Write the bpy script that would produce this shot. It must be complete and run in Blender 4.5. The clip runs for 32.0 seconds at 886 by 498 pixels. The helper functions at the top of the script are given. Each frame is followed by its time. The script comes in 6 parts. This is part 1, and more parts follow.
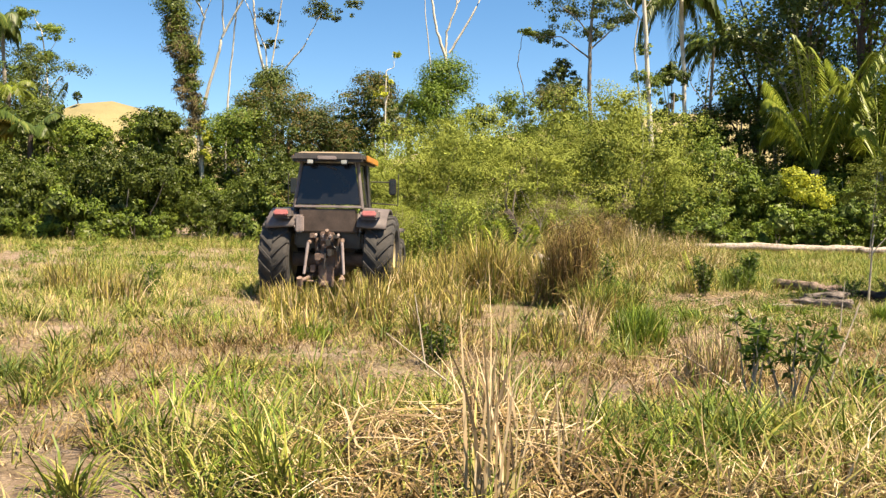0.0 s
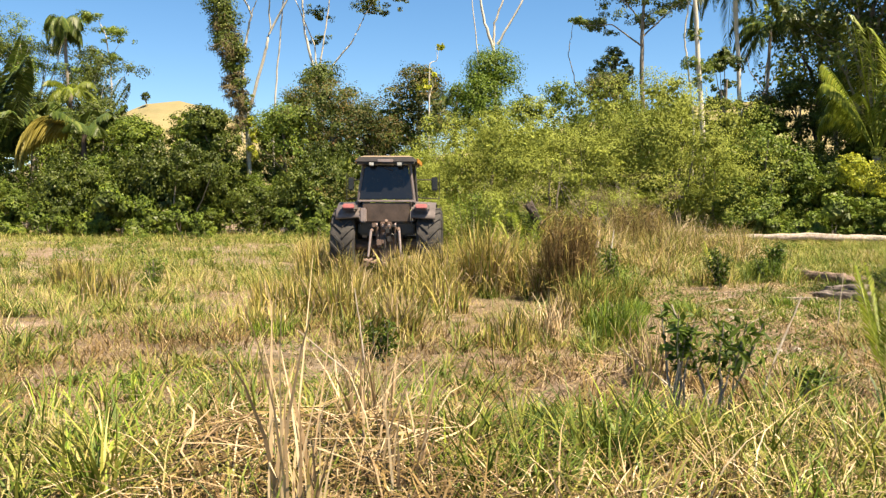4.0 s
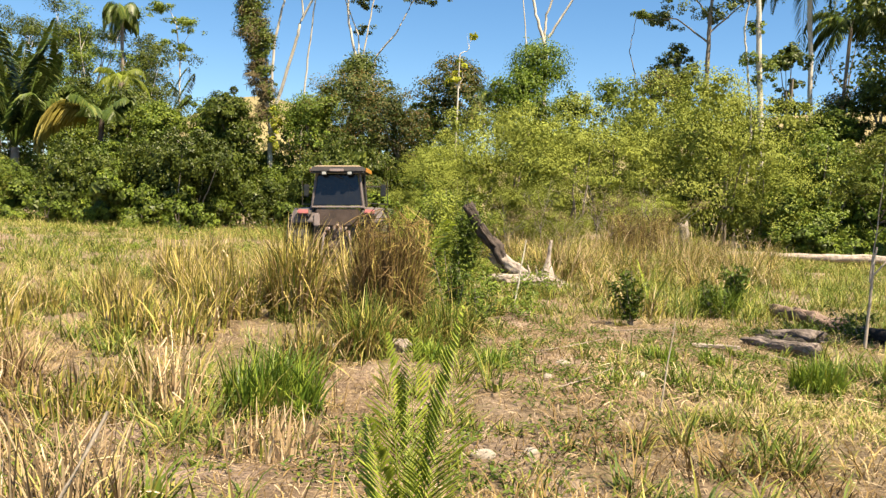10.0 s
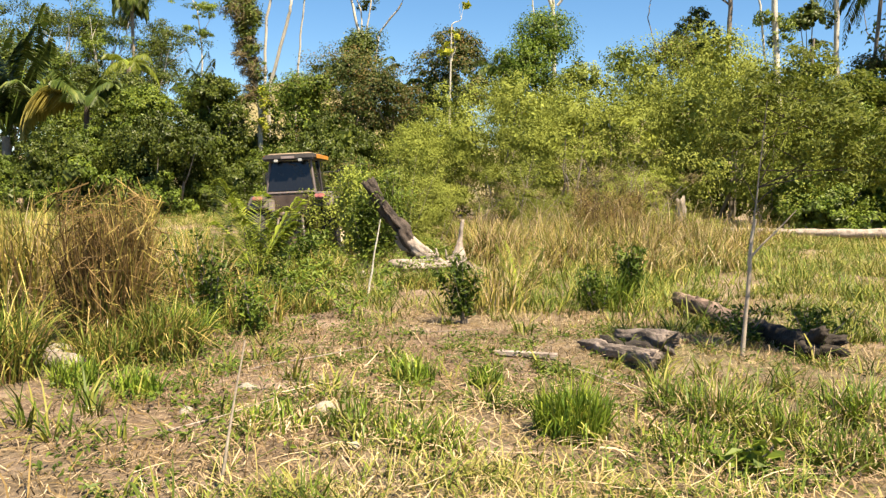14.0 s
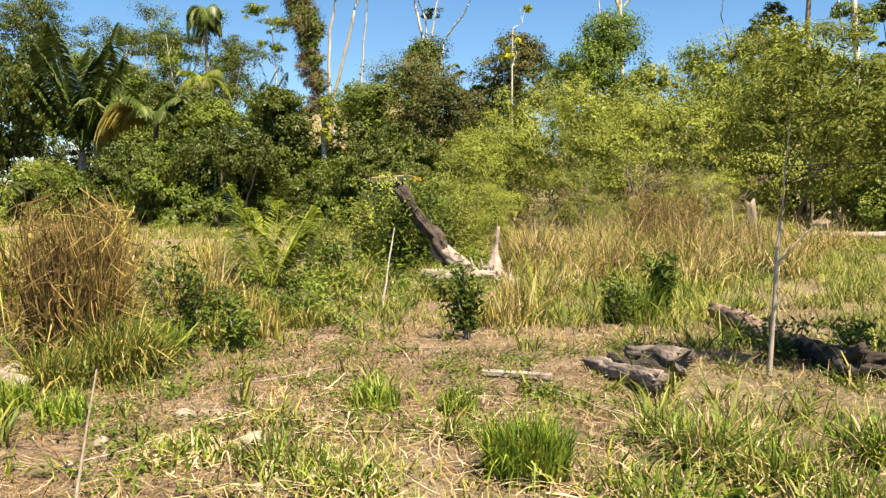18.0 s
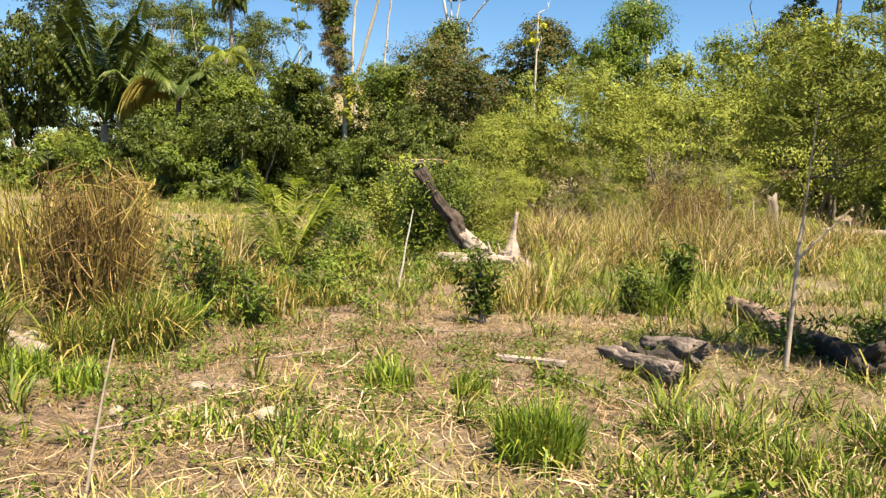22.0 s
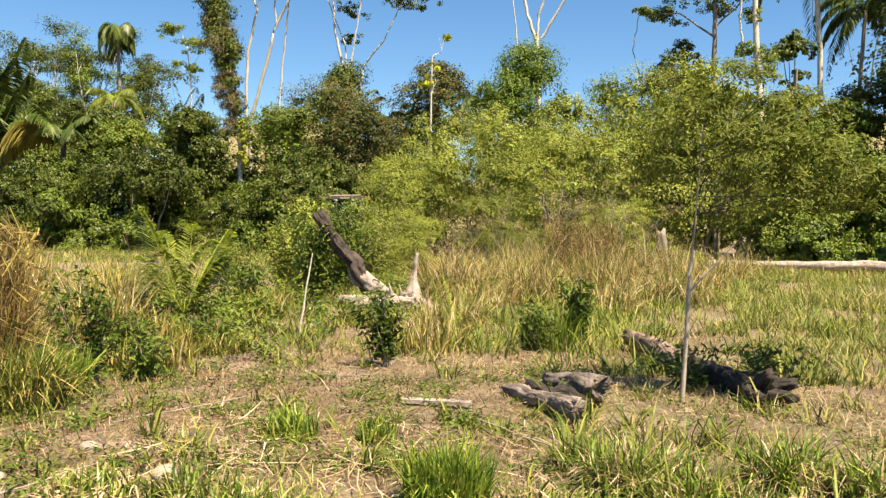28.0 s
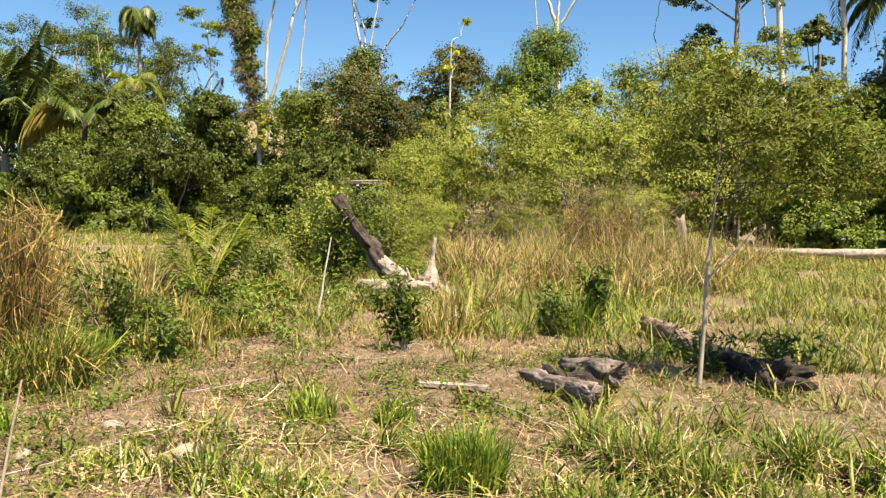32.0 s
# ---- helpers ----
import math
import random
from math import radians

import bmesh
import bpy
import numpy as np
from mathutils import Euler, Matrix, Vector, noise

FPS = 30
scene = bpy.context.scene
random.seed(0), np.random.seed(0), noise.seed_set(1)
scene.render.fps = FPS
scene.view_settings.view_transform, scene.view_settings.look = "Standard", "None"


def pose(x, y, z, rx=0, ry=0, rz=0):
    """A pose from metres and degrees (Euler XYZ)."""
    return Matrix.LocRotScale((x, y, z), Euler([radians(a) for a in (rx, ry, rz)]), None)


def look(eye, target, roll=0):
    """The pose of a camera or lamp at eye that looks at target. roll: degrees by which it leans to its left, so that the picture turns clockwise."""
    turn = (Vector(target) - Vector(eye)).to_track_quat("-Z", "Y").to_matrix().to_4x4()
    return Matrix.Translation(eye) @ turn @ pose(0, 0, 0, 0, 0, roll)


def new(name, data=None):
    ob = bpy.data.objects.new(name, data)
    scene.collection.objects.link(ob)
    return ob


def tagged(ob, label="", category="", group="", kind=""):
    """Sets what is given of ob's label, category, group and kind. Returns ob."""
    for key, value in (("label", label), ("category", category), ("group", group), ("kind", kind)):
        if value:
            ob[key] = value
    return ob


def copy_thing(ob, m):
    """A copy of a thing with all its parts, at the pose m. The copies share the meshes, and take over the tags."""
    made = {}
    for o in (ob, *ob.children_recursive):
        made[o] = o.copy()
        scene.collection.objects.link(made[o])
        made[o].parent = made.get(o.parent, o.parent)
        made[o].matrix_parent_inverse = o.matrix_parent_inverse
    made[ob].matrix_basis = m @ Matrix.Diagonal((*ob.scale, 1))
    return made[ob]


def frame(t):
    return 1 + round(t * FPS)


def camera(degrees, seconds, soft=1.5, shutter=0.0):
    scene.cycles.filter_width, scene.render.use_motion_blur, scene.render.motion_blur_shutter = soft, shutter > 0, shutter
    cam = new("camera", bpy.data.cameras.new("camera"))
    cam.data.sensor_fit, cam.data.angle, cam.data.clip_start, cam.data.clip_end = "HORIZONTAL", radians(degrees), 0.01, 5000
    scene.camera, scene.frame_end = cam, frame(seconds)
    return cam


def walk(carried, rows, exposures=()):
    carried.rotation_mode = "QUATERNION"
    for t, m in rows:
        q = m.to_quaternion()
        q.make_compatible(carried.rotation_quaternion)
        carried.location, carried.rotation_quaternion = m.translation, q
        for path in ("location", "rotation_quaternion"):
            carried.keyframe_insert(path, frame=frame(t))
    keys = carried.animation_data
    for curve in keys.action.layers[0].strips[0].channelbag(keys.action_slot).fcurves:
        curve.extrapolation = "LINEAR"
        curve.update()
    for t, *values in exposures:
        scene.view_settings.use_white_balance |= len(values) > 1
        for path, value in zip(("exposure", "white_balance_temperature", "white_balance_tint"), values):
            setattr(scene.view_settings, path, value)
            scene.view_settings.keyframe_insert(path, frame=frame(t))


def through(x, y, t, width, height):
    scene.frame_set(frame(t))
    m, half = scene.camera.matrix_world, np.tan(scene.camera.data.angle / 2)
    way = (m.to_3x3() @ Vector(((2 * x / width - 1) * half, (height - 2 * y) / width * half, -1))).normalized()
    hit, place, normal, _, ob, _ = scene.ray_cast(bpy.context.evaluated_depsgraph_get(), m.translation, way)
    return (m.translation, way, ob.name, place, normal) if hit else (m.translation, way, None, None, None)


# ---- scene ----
import itertools

# ---------------------------------------------------------------- camera
LENS = 54.69
PATH = [
    (0.0, 0.586, 2.520, 1.597, 0.871, -2.136, 0.979),
    (0.5, 0.577, 2.515, 1.595, 1.350, -2.664, 1.712),
    (1.0, 0.577, 2.529, 1.586, 1.756, -3.343, 2.314),
    (1.5, 0.589, 2.540, 1.588, 1.528, -3.298, 2.634),
    (2.0, 0.744, 2.515, 1.577, 2.352, -3.731, 0.268),
    (2.5, 1.049, 2.453, 1.609, 3.489, -3.252, 0.700),
    (3.0, 1.327, 2.601, 1.577, 1.006, -2.751, 0.186),
    (3.5, 1.594, 2.793, 1.582, 3.109, -2.652, 0.280),
    (5.5, 2.657, 3.783, 1.592, 7.648, -1.495, 0.882),
    (6.0, 2.985, 4.200, 1.628, 8.352, -0.930, 1.963),
    (6.5, 3.291, 4.657, 1.630, 10.457, -1.949, 2.554),
    (7.0, 3.624, 5.066, 1.610, 12.359, -2.941, 1.767),
    (7.5, 3.962, 5.432, 1.607, 9.968, -3.018, 1.023),
    (8.0, 4.252, 5.809, 1.599, 9.933, -3.271, 2.045),
    (8.5, 4.548, 6.141, 1.589, 8.225, -1.875, 2.704),
    (9.0, 4.874, 6.496, 1.610, 10.784, -2.307, 2.627),
    (9.5, 5.161, 6.917, 1.629, 11.982, -2.601, 2.446),
    (10.0, 5.511, 7.296, 1.626, 11.566, -2.600, 2.638),
    (10.5, 5.825, 7.695, 1.617, 10.860, -3.824, 2.228),
    (11.0, 6.143, 8.124, 1.615, 11.707, -2.971, 2.341),
    (11.5, 6.477, 8.559, 1.615, 15.082, -2.758, 3.054),
    (12.0, 6.848, 9.002, 1.640, 14.811, -2.820, 2.004),
    (12.5, 7.195, 9.366, 1.639, 15.504, -2.621, 3.135),
    (13.0, 7.494, 9.753, 1.642, 15.525, -4.421, 2.556),
    (13.5, 7.829, 10.128, 1.620, 14.151, -3.991, 1.007),
    (15.5, 8.625, 11.425, 1.593, 20.125, -3.403, 3.902),
    (16.0, 8.677, 11.500, 1.604, 19.776, -2.367, 3.793),
    (16.5, 8.705, 11.503, 1.599, 20.291, -0.485, 3.323),
    (17.0, 8.727, 11.511, 1.579, 19.792, -0.377, 2.268),
    (17.5, 8.743, 11.513, 1.574, 19.547, -2.441, 1.133),
    (18.0, 8.750, 11.504, 1.575, 20.518, -3.384, 0.358),
    (18.5, 8.747, 11.507, 1.573, 20.998, -3.446, 0.800),
    (19.0, 8.743, 11.506, 1.575, 21.348, -3.732, 1.270),
    (19.5, 8.746, 11.516, 1.572, 21.010, -3.841, 1.552),
    (20.0, 8.740, 11.520, 1.566, 20.439, -4.473, 1.560),
    (20.5, 8.738, 11.518, 1.569, 20.067, -4.926, 1.686),
    (21.0, 8.742, 11.508, 1.565, 20.138, -4.987, 1.891),
    (21.5, 8.739, 11.503, 1.564, 20.512, -4.311, 2.514),
    (22.0, 8.734, 11.516, 1.566, 21.628, -4.499, 2.321),
    (22.5, 8.740, 11.527, 1.570, 20.504, -4.220, 2.362),
    (23.0, 8.733, 11.530, 1.566, 17.842, -4.155, 2.807),
    (23.5, 8.738, 11.531, 1.569, 17.007, -3.905, 2.174),
    (24.0, 8.740, 11.539, 1.567, 16.512, -3.808, 1.447),
    (24.5, 8.741, 11.547, 1.559, 16.843, -3.807, 1.507),
    (25.0, 8.733, 11.546, 1.554, 16.441, -4.502, 2.308),
    (25.5, 8.724, 11.554, 1.583, 15.282, -3.521, 1.622),
    (27.5, 8.717, 11.527, 1.585, 15.500, -2.079, 1.240),
    (28.0, 8.714, 11.533, 1.581, 15.018, -1.595, 1.099),
    (28.5, 8.712, 11.521, 1.586, 14.566, -1.533, 1.681),
    (29.0, 8.708, 11.519, 1.585, 14.907, -1.684, 1.825),
    (29.5, 8.712, 11.521, 1.579, 16.349, -2.068, 2.270),
    (30.0, 8.709, 11.522, 1.581, 16.938, -1.709, 2.779),
    (30.5, 8.708, 11.516, 1.577, 16.314, -1.406, 2.314),
    (31.0, 8.711, 11.516, 1.571, 16.616, -2.493, 1.889),
    (31.5, 8.719, 11.529, 1.570, 16.555, -3.235, 1.646),
    (32.0, 8.719, 11.505, 1.579, 16.188, -2.622, 1.473),
]


def heading(x, y, z, yaw, pitch, roll):
    """A camera pose from its place, its turn to the left of +y, its tilt up and its lean, in degrees."""
    return Matrix.Translation((x, y, z)) @ Euler((radians(90 + pitch), 0, radians(yaw))).to_matrix().to_4x4() @ pose(0, 0, 0, 0, 0, roll)


cam = camera(LENS, 32.0, soft=1.35)
walk(cam, [(t, heading(x, y, z, a, b, c)) for t, x, y, z, a, b, c in PATH], exposures=[(0.0, 1.66), (3.0, 1.64), (8.0, 1.61), (16.0, 1.60), (24.0, 1.57), (32.0, 1.56)])

# ---------------------------------------------------------------- light
SUN_AZ, SUN_EL = 122.0, 63.0      # degrees clockwise from +y, and above the horizon
world = bpy.data.worlds.new("sky")
scene.world = world
world.use_nodes = True
wn = world.node_tree.nodes
sky = wn.new("ShaderNodeTexSky")
sky.sky_type = "NISHITA"
sky.sun_disc = False
sky.sun_elevation, sky.sun_rotation = radians(SUN_EL), radians(SUN_AZ)
sky.air_density, sky.dust_density, sky.ozone_density = 0.85, 0.1, 2.2
wn["Background"].inputs["Strength"].default_value = 0.056
deep = wn.new("ShaderNodeHueSaturation")
deep.inputs["Saturation"].default_value = 1.2
deep.inputs["Hue"].default_value = 0.496
world.node_tree.links.new(sky.outputs[0], deep.inputs["Color"])
world.node_tree.links.new(deep.outputs[0], wn["Background"].inputs["Color"])
sun_dir = Vector((math.sin(radians(SUN_AZ)) * math.cos(radians(SUN_EL)), math.cos(radians(SUN_AZ)) * math.cos(radians(SUN_EL)), math.sin(radians(SUN_EL))))
sun = new("sun", bpy.data.lights.new("sun", "SUN"))
sun.data.energy, sun.data.angle, sun.data.color = 5.0, radians(0.53), (1.0, 0.84, 0.60)
sun.matrix_world = look(sun_dir * 60, (0, 0, 0))

# ---------------------------------------------------------------- materials


def material(name, rough=0.6, metal=0.0):
    m = bpy.data.materials.new(name)
    m.use_nodes = True
    b = m.node_tree.nodes["Principled BSDF"]
    b.inputs["Roughness"].default_value, b.inputs["Metallic"].default_value = rough, metal
    return m, m.node_tree.nodes, m.node_tree.links, b


def ramp(nodes, links, source, stops):
    r = nodes.new("ShaderNodeValToRGB")
    while len(r.color_ramp.elements) < len(stops):
        r.color_ramp.elements.new(0.5)
    for e, (at, c) in zip(r.color_ramp.elements, stops):
        e.position, e.color = at, (*c, 1)
    links.new(source, r.inputs[0])
    return r.outputs[0]


def noise_tex(nodes, links, scale, detail=4.0, rough=0.6, kind="Object"):
    c = nodes.new("ShaderNodeTexCoord")
    n = nodes.new("ShaderNodeTexNoise")
    n.inputs["Scale"].default_value, n.inputs["Detail"].default_value, n.inputs["Roughness"].default_value = scale, detail, rough
    links.new(c.outputs[kind], n.inputs["Vector"])
    return n.outputs["Fac"]


def mixed(nodes, links, fac, a, b, mode="MIX"):
    m = nodes.new("ShaderNodeMix")
    m.data_type, m.blend_type = "RGBA", mode
    for sock, v in ((m.inputs[0], fac), (m.inputs[6], a), (m.inputs[7], b)):
        if isinstance(v, (int, float)):
            sock.default_value = v
        elif isinstance(v, tuple):
            sock.default_value = (*v, 1)
        else:
            links.new(v, sock)
    return m.outputs[2]


def bump(nodes, links, b, height, strength=0.4, distance=0.02):
    n = nodes.new("ShaderNodeBump")
    n.inputs["Strength"].default_value, n.inputs["Distance"].default_value = strength, distance
    links.new(height, n.inputs["Height"])
    links.new(n.outputs[0], b.inputs["Normal"])


def leaf_material(name, stops, through=0.3, rough=0.55, patch=0.0, vary=1.0):
    """Leaves: a colour of its own for each leaf, slow drift over the crown, and some light through the blade."""
    m, n, l, b = material(name, rough)
    g = n.new("ShaderNodeNewGeometry")
    value = g.outputs["Random Per Island"]
    drift = noise_tex(n, l, 0.9 if patch else 0.35, 3.0)
    add = n.new("ShaderNodeMath")
    add.operation = "MULTIPLY_ADD"
    l.new(drift, add.inputs[0])
    add.inputs[1].default_value = 1.1
    own = n.new("ShaderNodeMapRange")
    own.inputs[3].default_value, own.inputs[4].default_value = 0.5 - 0.5 * vary, 0.5 + 0.5 * vary
    l.new(value, own.inputs[0])
    l.new(own.outputs[0], add.inputs[2])
    half = n.new("ShaderNodeMath")
    half.operation, half.inputs[1].default_value = "MULTIPLY_ADD", 0.72
    half.inputs[2].default_value = -0.26
    l.new(add.outputs[0], half.inputs[0])
    col = ramp(n, l, half.outputs[0], stops)
    o = n.new("ShaderNodeObjectInfo")
    hsv = n.new("ShaderNodeHueSaturation")
    vr = n.new("ShaderNodeMapRange")
    vr.inputs[3].default_value, vr.inputs[4].default_value = 0.74, 1.18
    l.new(o.outputs["Random"], vr.inputs[0])
    l.new(vr.outputs[0], hsv.inputs["Value"])
    l.new(col, hsv.inputs["Color"])
    col = hsv.outputs[0]
    l.new(col, b.inputs["Base Color"])
    b.inputs["Specular IOR Level"].default_value = 0.22
    t = n.new("ShaderNodeBsdfTranslucent")
    warm = mixed(n, l, 0.35, col, (0.5, 0.55, 0.08), "MULTIPLY")
    l.new(mixed(n, l, 0.5, col, warm), t.inputs["Color"])
    mix = n.new("ShaderNodeMixShader")
    mix.inputs[0].default_value = through
    l.new(b.outputs[0], mix.inputs[1])
    l.new(t.outputs[0], mix.inputs[2])
    l.new(mix.outputs[0], n["Material Output"].inputs["Surface"])
    return m


def plain_material(name, a, b_, scale=4.0, rough=0.7, metal=0.0, relief=0.3, fine=60.0, dist=0.01):
    m, n, l, b = material(name, rough, metal)
    big = noise_tex(n, l, scale, 5.0)
    small = noise_tex(n, l, fine, 3.0)
    c = ramp(n, l, big, [(0.32, a), (0.68, b_)])
    c2 = ramp(n, l, small, [(0.3, (0.72, 0.72, 0.72)), (0.7, (1.15, 1.15, 1.15))])
    l.new(mixed(n, l, 1.0, c, c2, "MULTIPLY"), b.inputs["Base Color"])
    bump(n, l, b, small, relief, dist)
    return m


LEAF_OLIVE = leaf_material("leaf_olive", [(0.0, (0.11, 0.14, 0.022)), (0.45, (0.225, 0.26, 0.042)), (0.8, (0.32, 0.33, 0.065)), (1.0, (0.38, 0.355, 0.09))], 0.2, 0.7, vary=0.12)
LEAF_SAPLING = leaf_material("leaf_sapling", [(0.0, (0.045, 0.065, 0.010)), (0.45, (0.13, 0.16, 0.022)), (0.8, (0.23, 0.25, 0.04)), (1.0, (0.34, 0.33, 0.06))], 0.42, vary=0.5)
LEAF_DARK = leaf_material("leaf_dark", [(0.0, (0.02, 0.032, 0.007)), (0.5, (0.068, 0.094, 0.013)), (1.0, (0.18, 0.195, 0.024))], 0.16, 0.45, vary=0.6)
LEAF_MID = leaf_material("leaf_mid", [(0.0, (0.03, 0.052, 0.010)), (0.45, (0.105, 0.155, 0.018)), (0.8, (0.22, 0.26, 0.03)), (1.0, (0.32, 0.28, 0.05))], 0.2, 0.5, vary=0.6)
LEAF_BRIGHT = leaf_material("leaf_bright", [(0.0, (0.035, 0.07, 0.010)), (0.45, (0.13, 0.205, 0.018)), (0.8, (0.25, 0.33, 0.03)), (1.0, (0.36, 0.38, 0.05))], 0.24, 0.5, vary=0.5)
LEAF_RUST = leaf_material("leaf_rust", [(0.0, (0.03, 0.045, 0.012)), (0.45, (0.07, 0.10, 0.02)), (0.75, (0.15, 0.12, 0.035)), (1.0, (0.26, 0.13, 0.05))], 0.25)
LEAF_YELLOW = leaf_material("leaf_yellow", [(0.0, (0.16, 0.20, 0.02)), (0.5, (0.36, 0.38, 0.03)), (1.0, (0.55, 0.5, 0.06))], 0.35)
LEAF_PALM = leaf_material("leaf_palm", [(0.0, (0.025, 0.045, 0.010)), (0.6, (0.075, 0.11, 0.02)), (1.0, (0.19, 0.20, 0.045))], 0.18, 0.4)
LEAF_PALM_OLD = leaf_material("leaf_palm_old", [(0.0, (0.16, 0.15, 0.03)), (0.5, (0.42, 0.35, 0.065)), (1.0, (0.56, 0.46, 0.13))], 0.3, 0.5)
LEAF_SEEDLING = leaf_material("leaf_seedling", [(0.0, (0.14, 0.19, 0.025)), (0.6, (0.30, 0.36, 0.045)), (1.0, (0.45, 0.45, 0.08))], 0.35, 0.45)
LEAF_PALM_BRIGHT = leaf_material("leaf_palm_bright", [(0.0, (0.10, 0.14, 0.018)), (0.6, (0.22, 0.27, 0.035)), (1.0, (0.38, 0.38, 0.07))], 0.4, 0.4)
GRASS = leaf_material("grass_blade", [(0.0, (0.04, 0.075, 0.010)), (0.3, (0.14, 0.195, 0.022)), (0.5, (0.25, 0.25, 0.05)), (0.75, (0.39, 0.31, 0.125)), (1.0, (0.57, 0.46, 0.26))], 0.12, 0.6, 1)
GRASS_GREEN = leaf_material("grass_green", [(0.0, (0.025, 0.05, 0.008)), (0.45, (0.115, 0.16, 0.02)), (0.78, (0.26, 0.255, 0.045)), (1.0, (0.54, 0.45, 0.17))], 0.16, 0.5, 1)
GRASS_DRY = leaf_material("grass_dry", [(0.0, (0.14, 0.09, 0.045)), (0.4, (0.36, 0.255, 0.145)), (0.75, (0.54, 0.42, 0.26)), (1.0, (0.73, 0.61, 0.43))], 0.1, 0.6, 1)
GRASS_BROWN = leaf_material("grass_brown", [(0.0, (0.04, 0.025, 0.012)), (0.4, (0.14, 0.09, 0.035)), (0.75, (0.28, 0.19, 0.07)), (1.0, (0.45, 0.34, 0.14))], 0.1, 0.7, 1)
GRASS_GOLD = leaf_material("grass_gold", [(0.0, (0.09, 0.075, 0.016)), (0.4, (0.27, 0.225, 0.05)), (0.75, (0.45, 0.355, 0.105)), (1.0, (0.60, 0.50, 0.22))], 0.12, 0.6, 1)
# dead brown blades, coloured darker to imitate the shade deep in a tussock
GRASS_DEAD_SHADE = leaf_material("grass_dead_shade", [(0.0, (0.022, 0.014, 0.007)), (0.4, (0.085, 0.054, 0.022)), (0.75, (0.19, 0.128, 0.048)), (1.0, (0.36, 0.27, 0.11))], 0.06, 0.75, 1)
GRASS_LUSH = leaf_material("grass_lush", [(0.0, (0.025, 0.06, 0.008)), (0.45, (0.13, 0.205, 0.02)), (0.8, (0.28, 0.335, 0.04)), (1.0, (0.50, 0.45, 0.14))], 0.16, 0.45, 1)
WEED = leaf_material("weed_leaf", [(0.0, (0.035, 0.06, 0.010)), (0.6, (0.10, 0.15, 0.018)), (1.0, (0.20, 0.24, 0.032))], 0.3, 0.5)
BARK_PALE = plain_material("bark_pale", (0.62, 0.58, 0.50), (0.42, 0.38, 0.31), 1.5, 0.85, 0, 0.5, 18, 0.03)
DEAD_VINE = leaf_material("dead_vine", [(0.0, (0.07, 0.055, 0.025)), (0.5, (0.18, 0.14, 0.065)), (1.0, (0.32, 0.26, 0.13))], 0.15, 0.8)
BARK_TAN = plain_material("bark_tan", (0.46, 0.39, 0.31), (0.27, 0.22, 0.17), 6.0, 0.85, 0, 0.5, 60, 0.005)
BARK_GREY = plain_material("bark_grey", (0.30, 0.26, 0.21), (0.17, 0.14, 0.11), 2.0, 0.9, 0, 0.6, 20, 0.03)
BARK_MOTTLED = plain_material("bark_mottled", (0.018, 0.014, 0.012), (0.10, 0.074, 0.06), 5.0, 0.9, 0, 0.9, 30, 0.03)
BARK_DARK = plain_material("bark_dark", (0.09, 0.065, 0.05), (0.05, 0.038, 0.03), 2.0, 0.9, 0, 0.7, 25, 0.03)
DEADWOOD = plain_material("deadwood", (0.45, 0.38, 0.325), (0.18, 0.14, 0.115), 7.0, 0.9, 0, 0.8, 40, 0.02)
CHARRED = plain_material("charred_wood", (0.035, 0.028, 0.024), (0.28, 0.225, 0.195), 3.0, 0.9, 0, 0.8, 30, 0.03)
LOG_BROWN = plain_material("half_burnt_wood", (0.34, 0.24, 0.185), (0.07, 0.045, 0.035), 5.0, 0.9, 0, 0.9, 40, 0.03)
CHAR = plain_material("char_black", (0.018, 0.014, 0.012), (0.05, 0.038, 0.03), 6.0, 0.95, 0, 0.8, 30, 0.02)
STONE = plain_material("stone", (0.44, 0.39, 0.33), (0.27, 0.23, 0.18), 9.0, 0.9, 0, 0.6, 60, 0.01)


def ground_material():
    m, n, l, b = material("field_soil", 0.95)
    big = noise_tex(n, l, 0.16, 6.0, 0.62)
    mid = noise_tex(n, l, 1.1, 6.0, 0.65)
    fine = noise_tex(n, l, 14.0, 6.0, 0.7)
    soil = ramp(n, l, mid, [(0.36, (0.085, 0.056, 0.04)), (0.5, (0.20, 0.14, 0.105)), (0.66, (0.40, 0.30, 0.235))])
    straw = ramp(n, l, fine, [(0.3, (0.06, 0.04, 0.024)), (0.5, (0.20, 0.135, 0.08)), (0.7, (0.42, 0.315, 0.21))])
    moss = ramp(n, l, fine, [(0.3, (0.05, 0.07, 0.018)), (0.7, (0.17, 0.19, 0.05))])
    a = mixed(n, l, ramp(n, l, mid, [(0.42, (0, 0, 0)), (0.62, (0.75, 0.75, 0.75))]), straw, soil)
    c = mixed(n, l, ramp(n, l, big, [(0.46, (0, 0, 0)), (0.66, (0.4, 0.4, 0.4))]), a, moss)
    # the far pasture is dry and even
    g = n.new("ShaderNodeNewGeometry")
    ln = n.new("ShaderNodeVectorMath")
    ln.operation = "LENGTH"
    l.new(g.outputs["Position"], ln.inputs[0])
    far = n.new("ShaderNodeMapRange")
    far.inputs[1].default_value, far.inputs[2].default_value = 90.0, 130.0
    l.new(ln.outputs["Value"], far.inputs[0])
    hill = ramp(n, l, noise_tex(n, l, 0.05, 8.0, 0.7), [(0.3, (0.16, 0.14, 0.06)), (0.55, (0.245, 0.20, 0.09)), (0.75, (0.17, 0.165, 0.065))])
    l.new(mixed(n, l, far.outputs[0], c, hill), b.inputs["Base Color"])
    bump(n, l, b, fine, 1.0, 0.09)
    return m


SOIL = ground_material()

# ---------------------------------------------------------------- mesh helpers


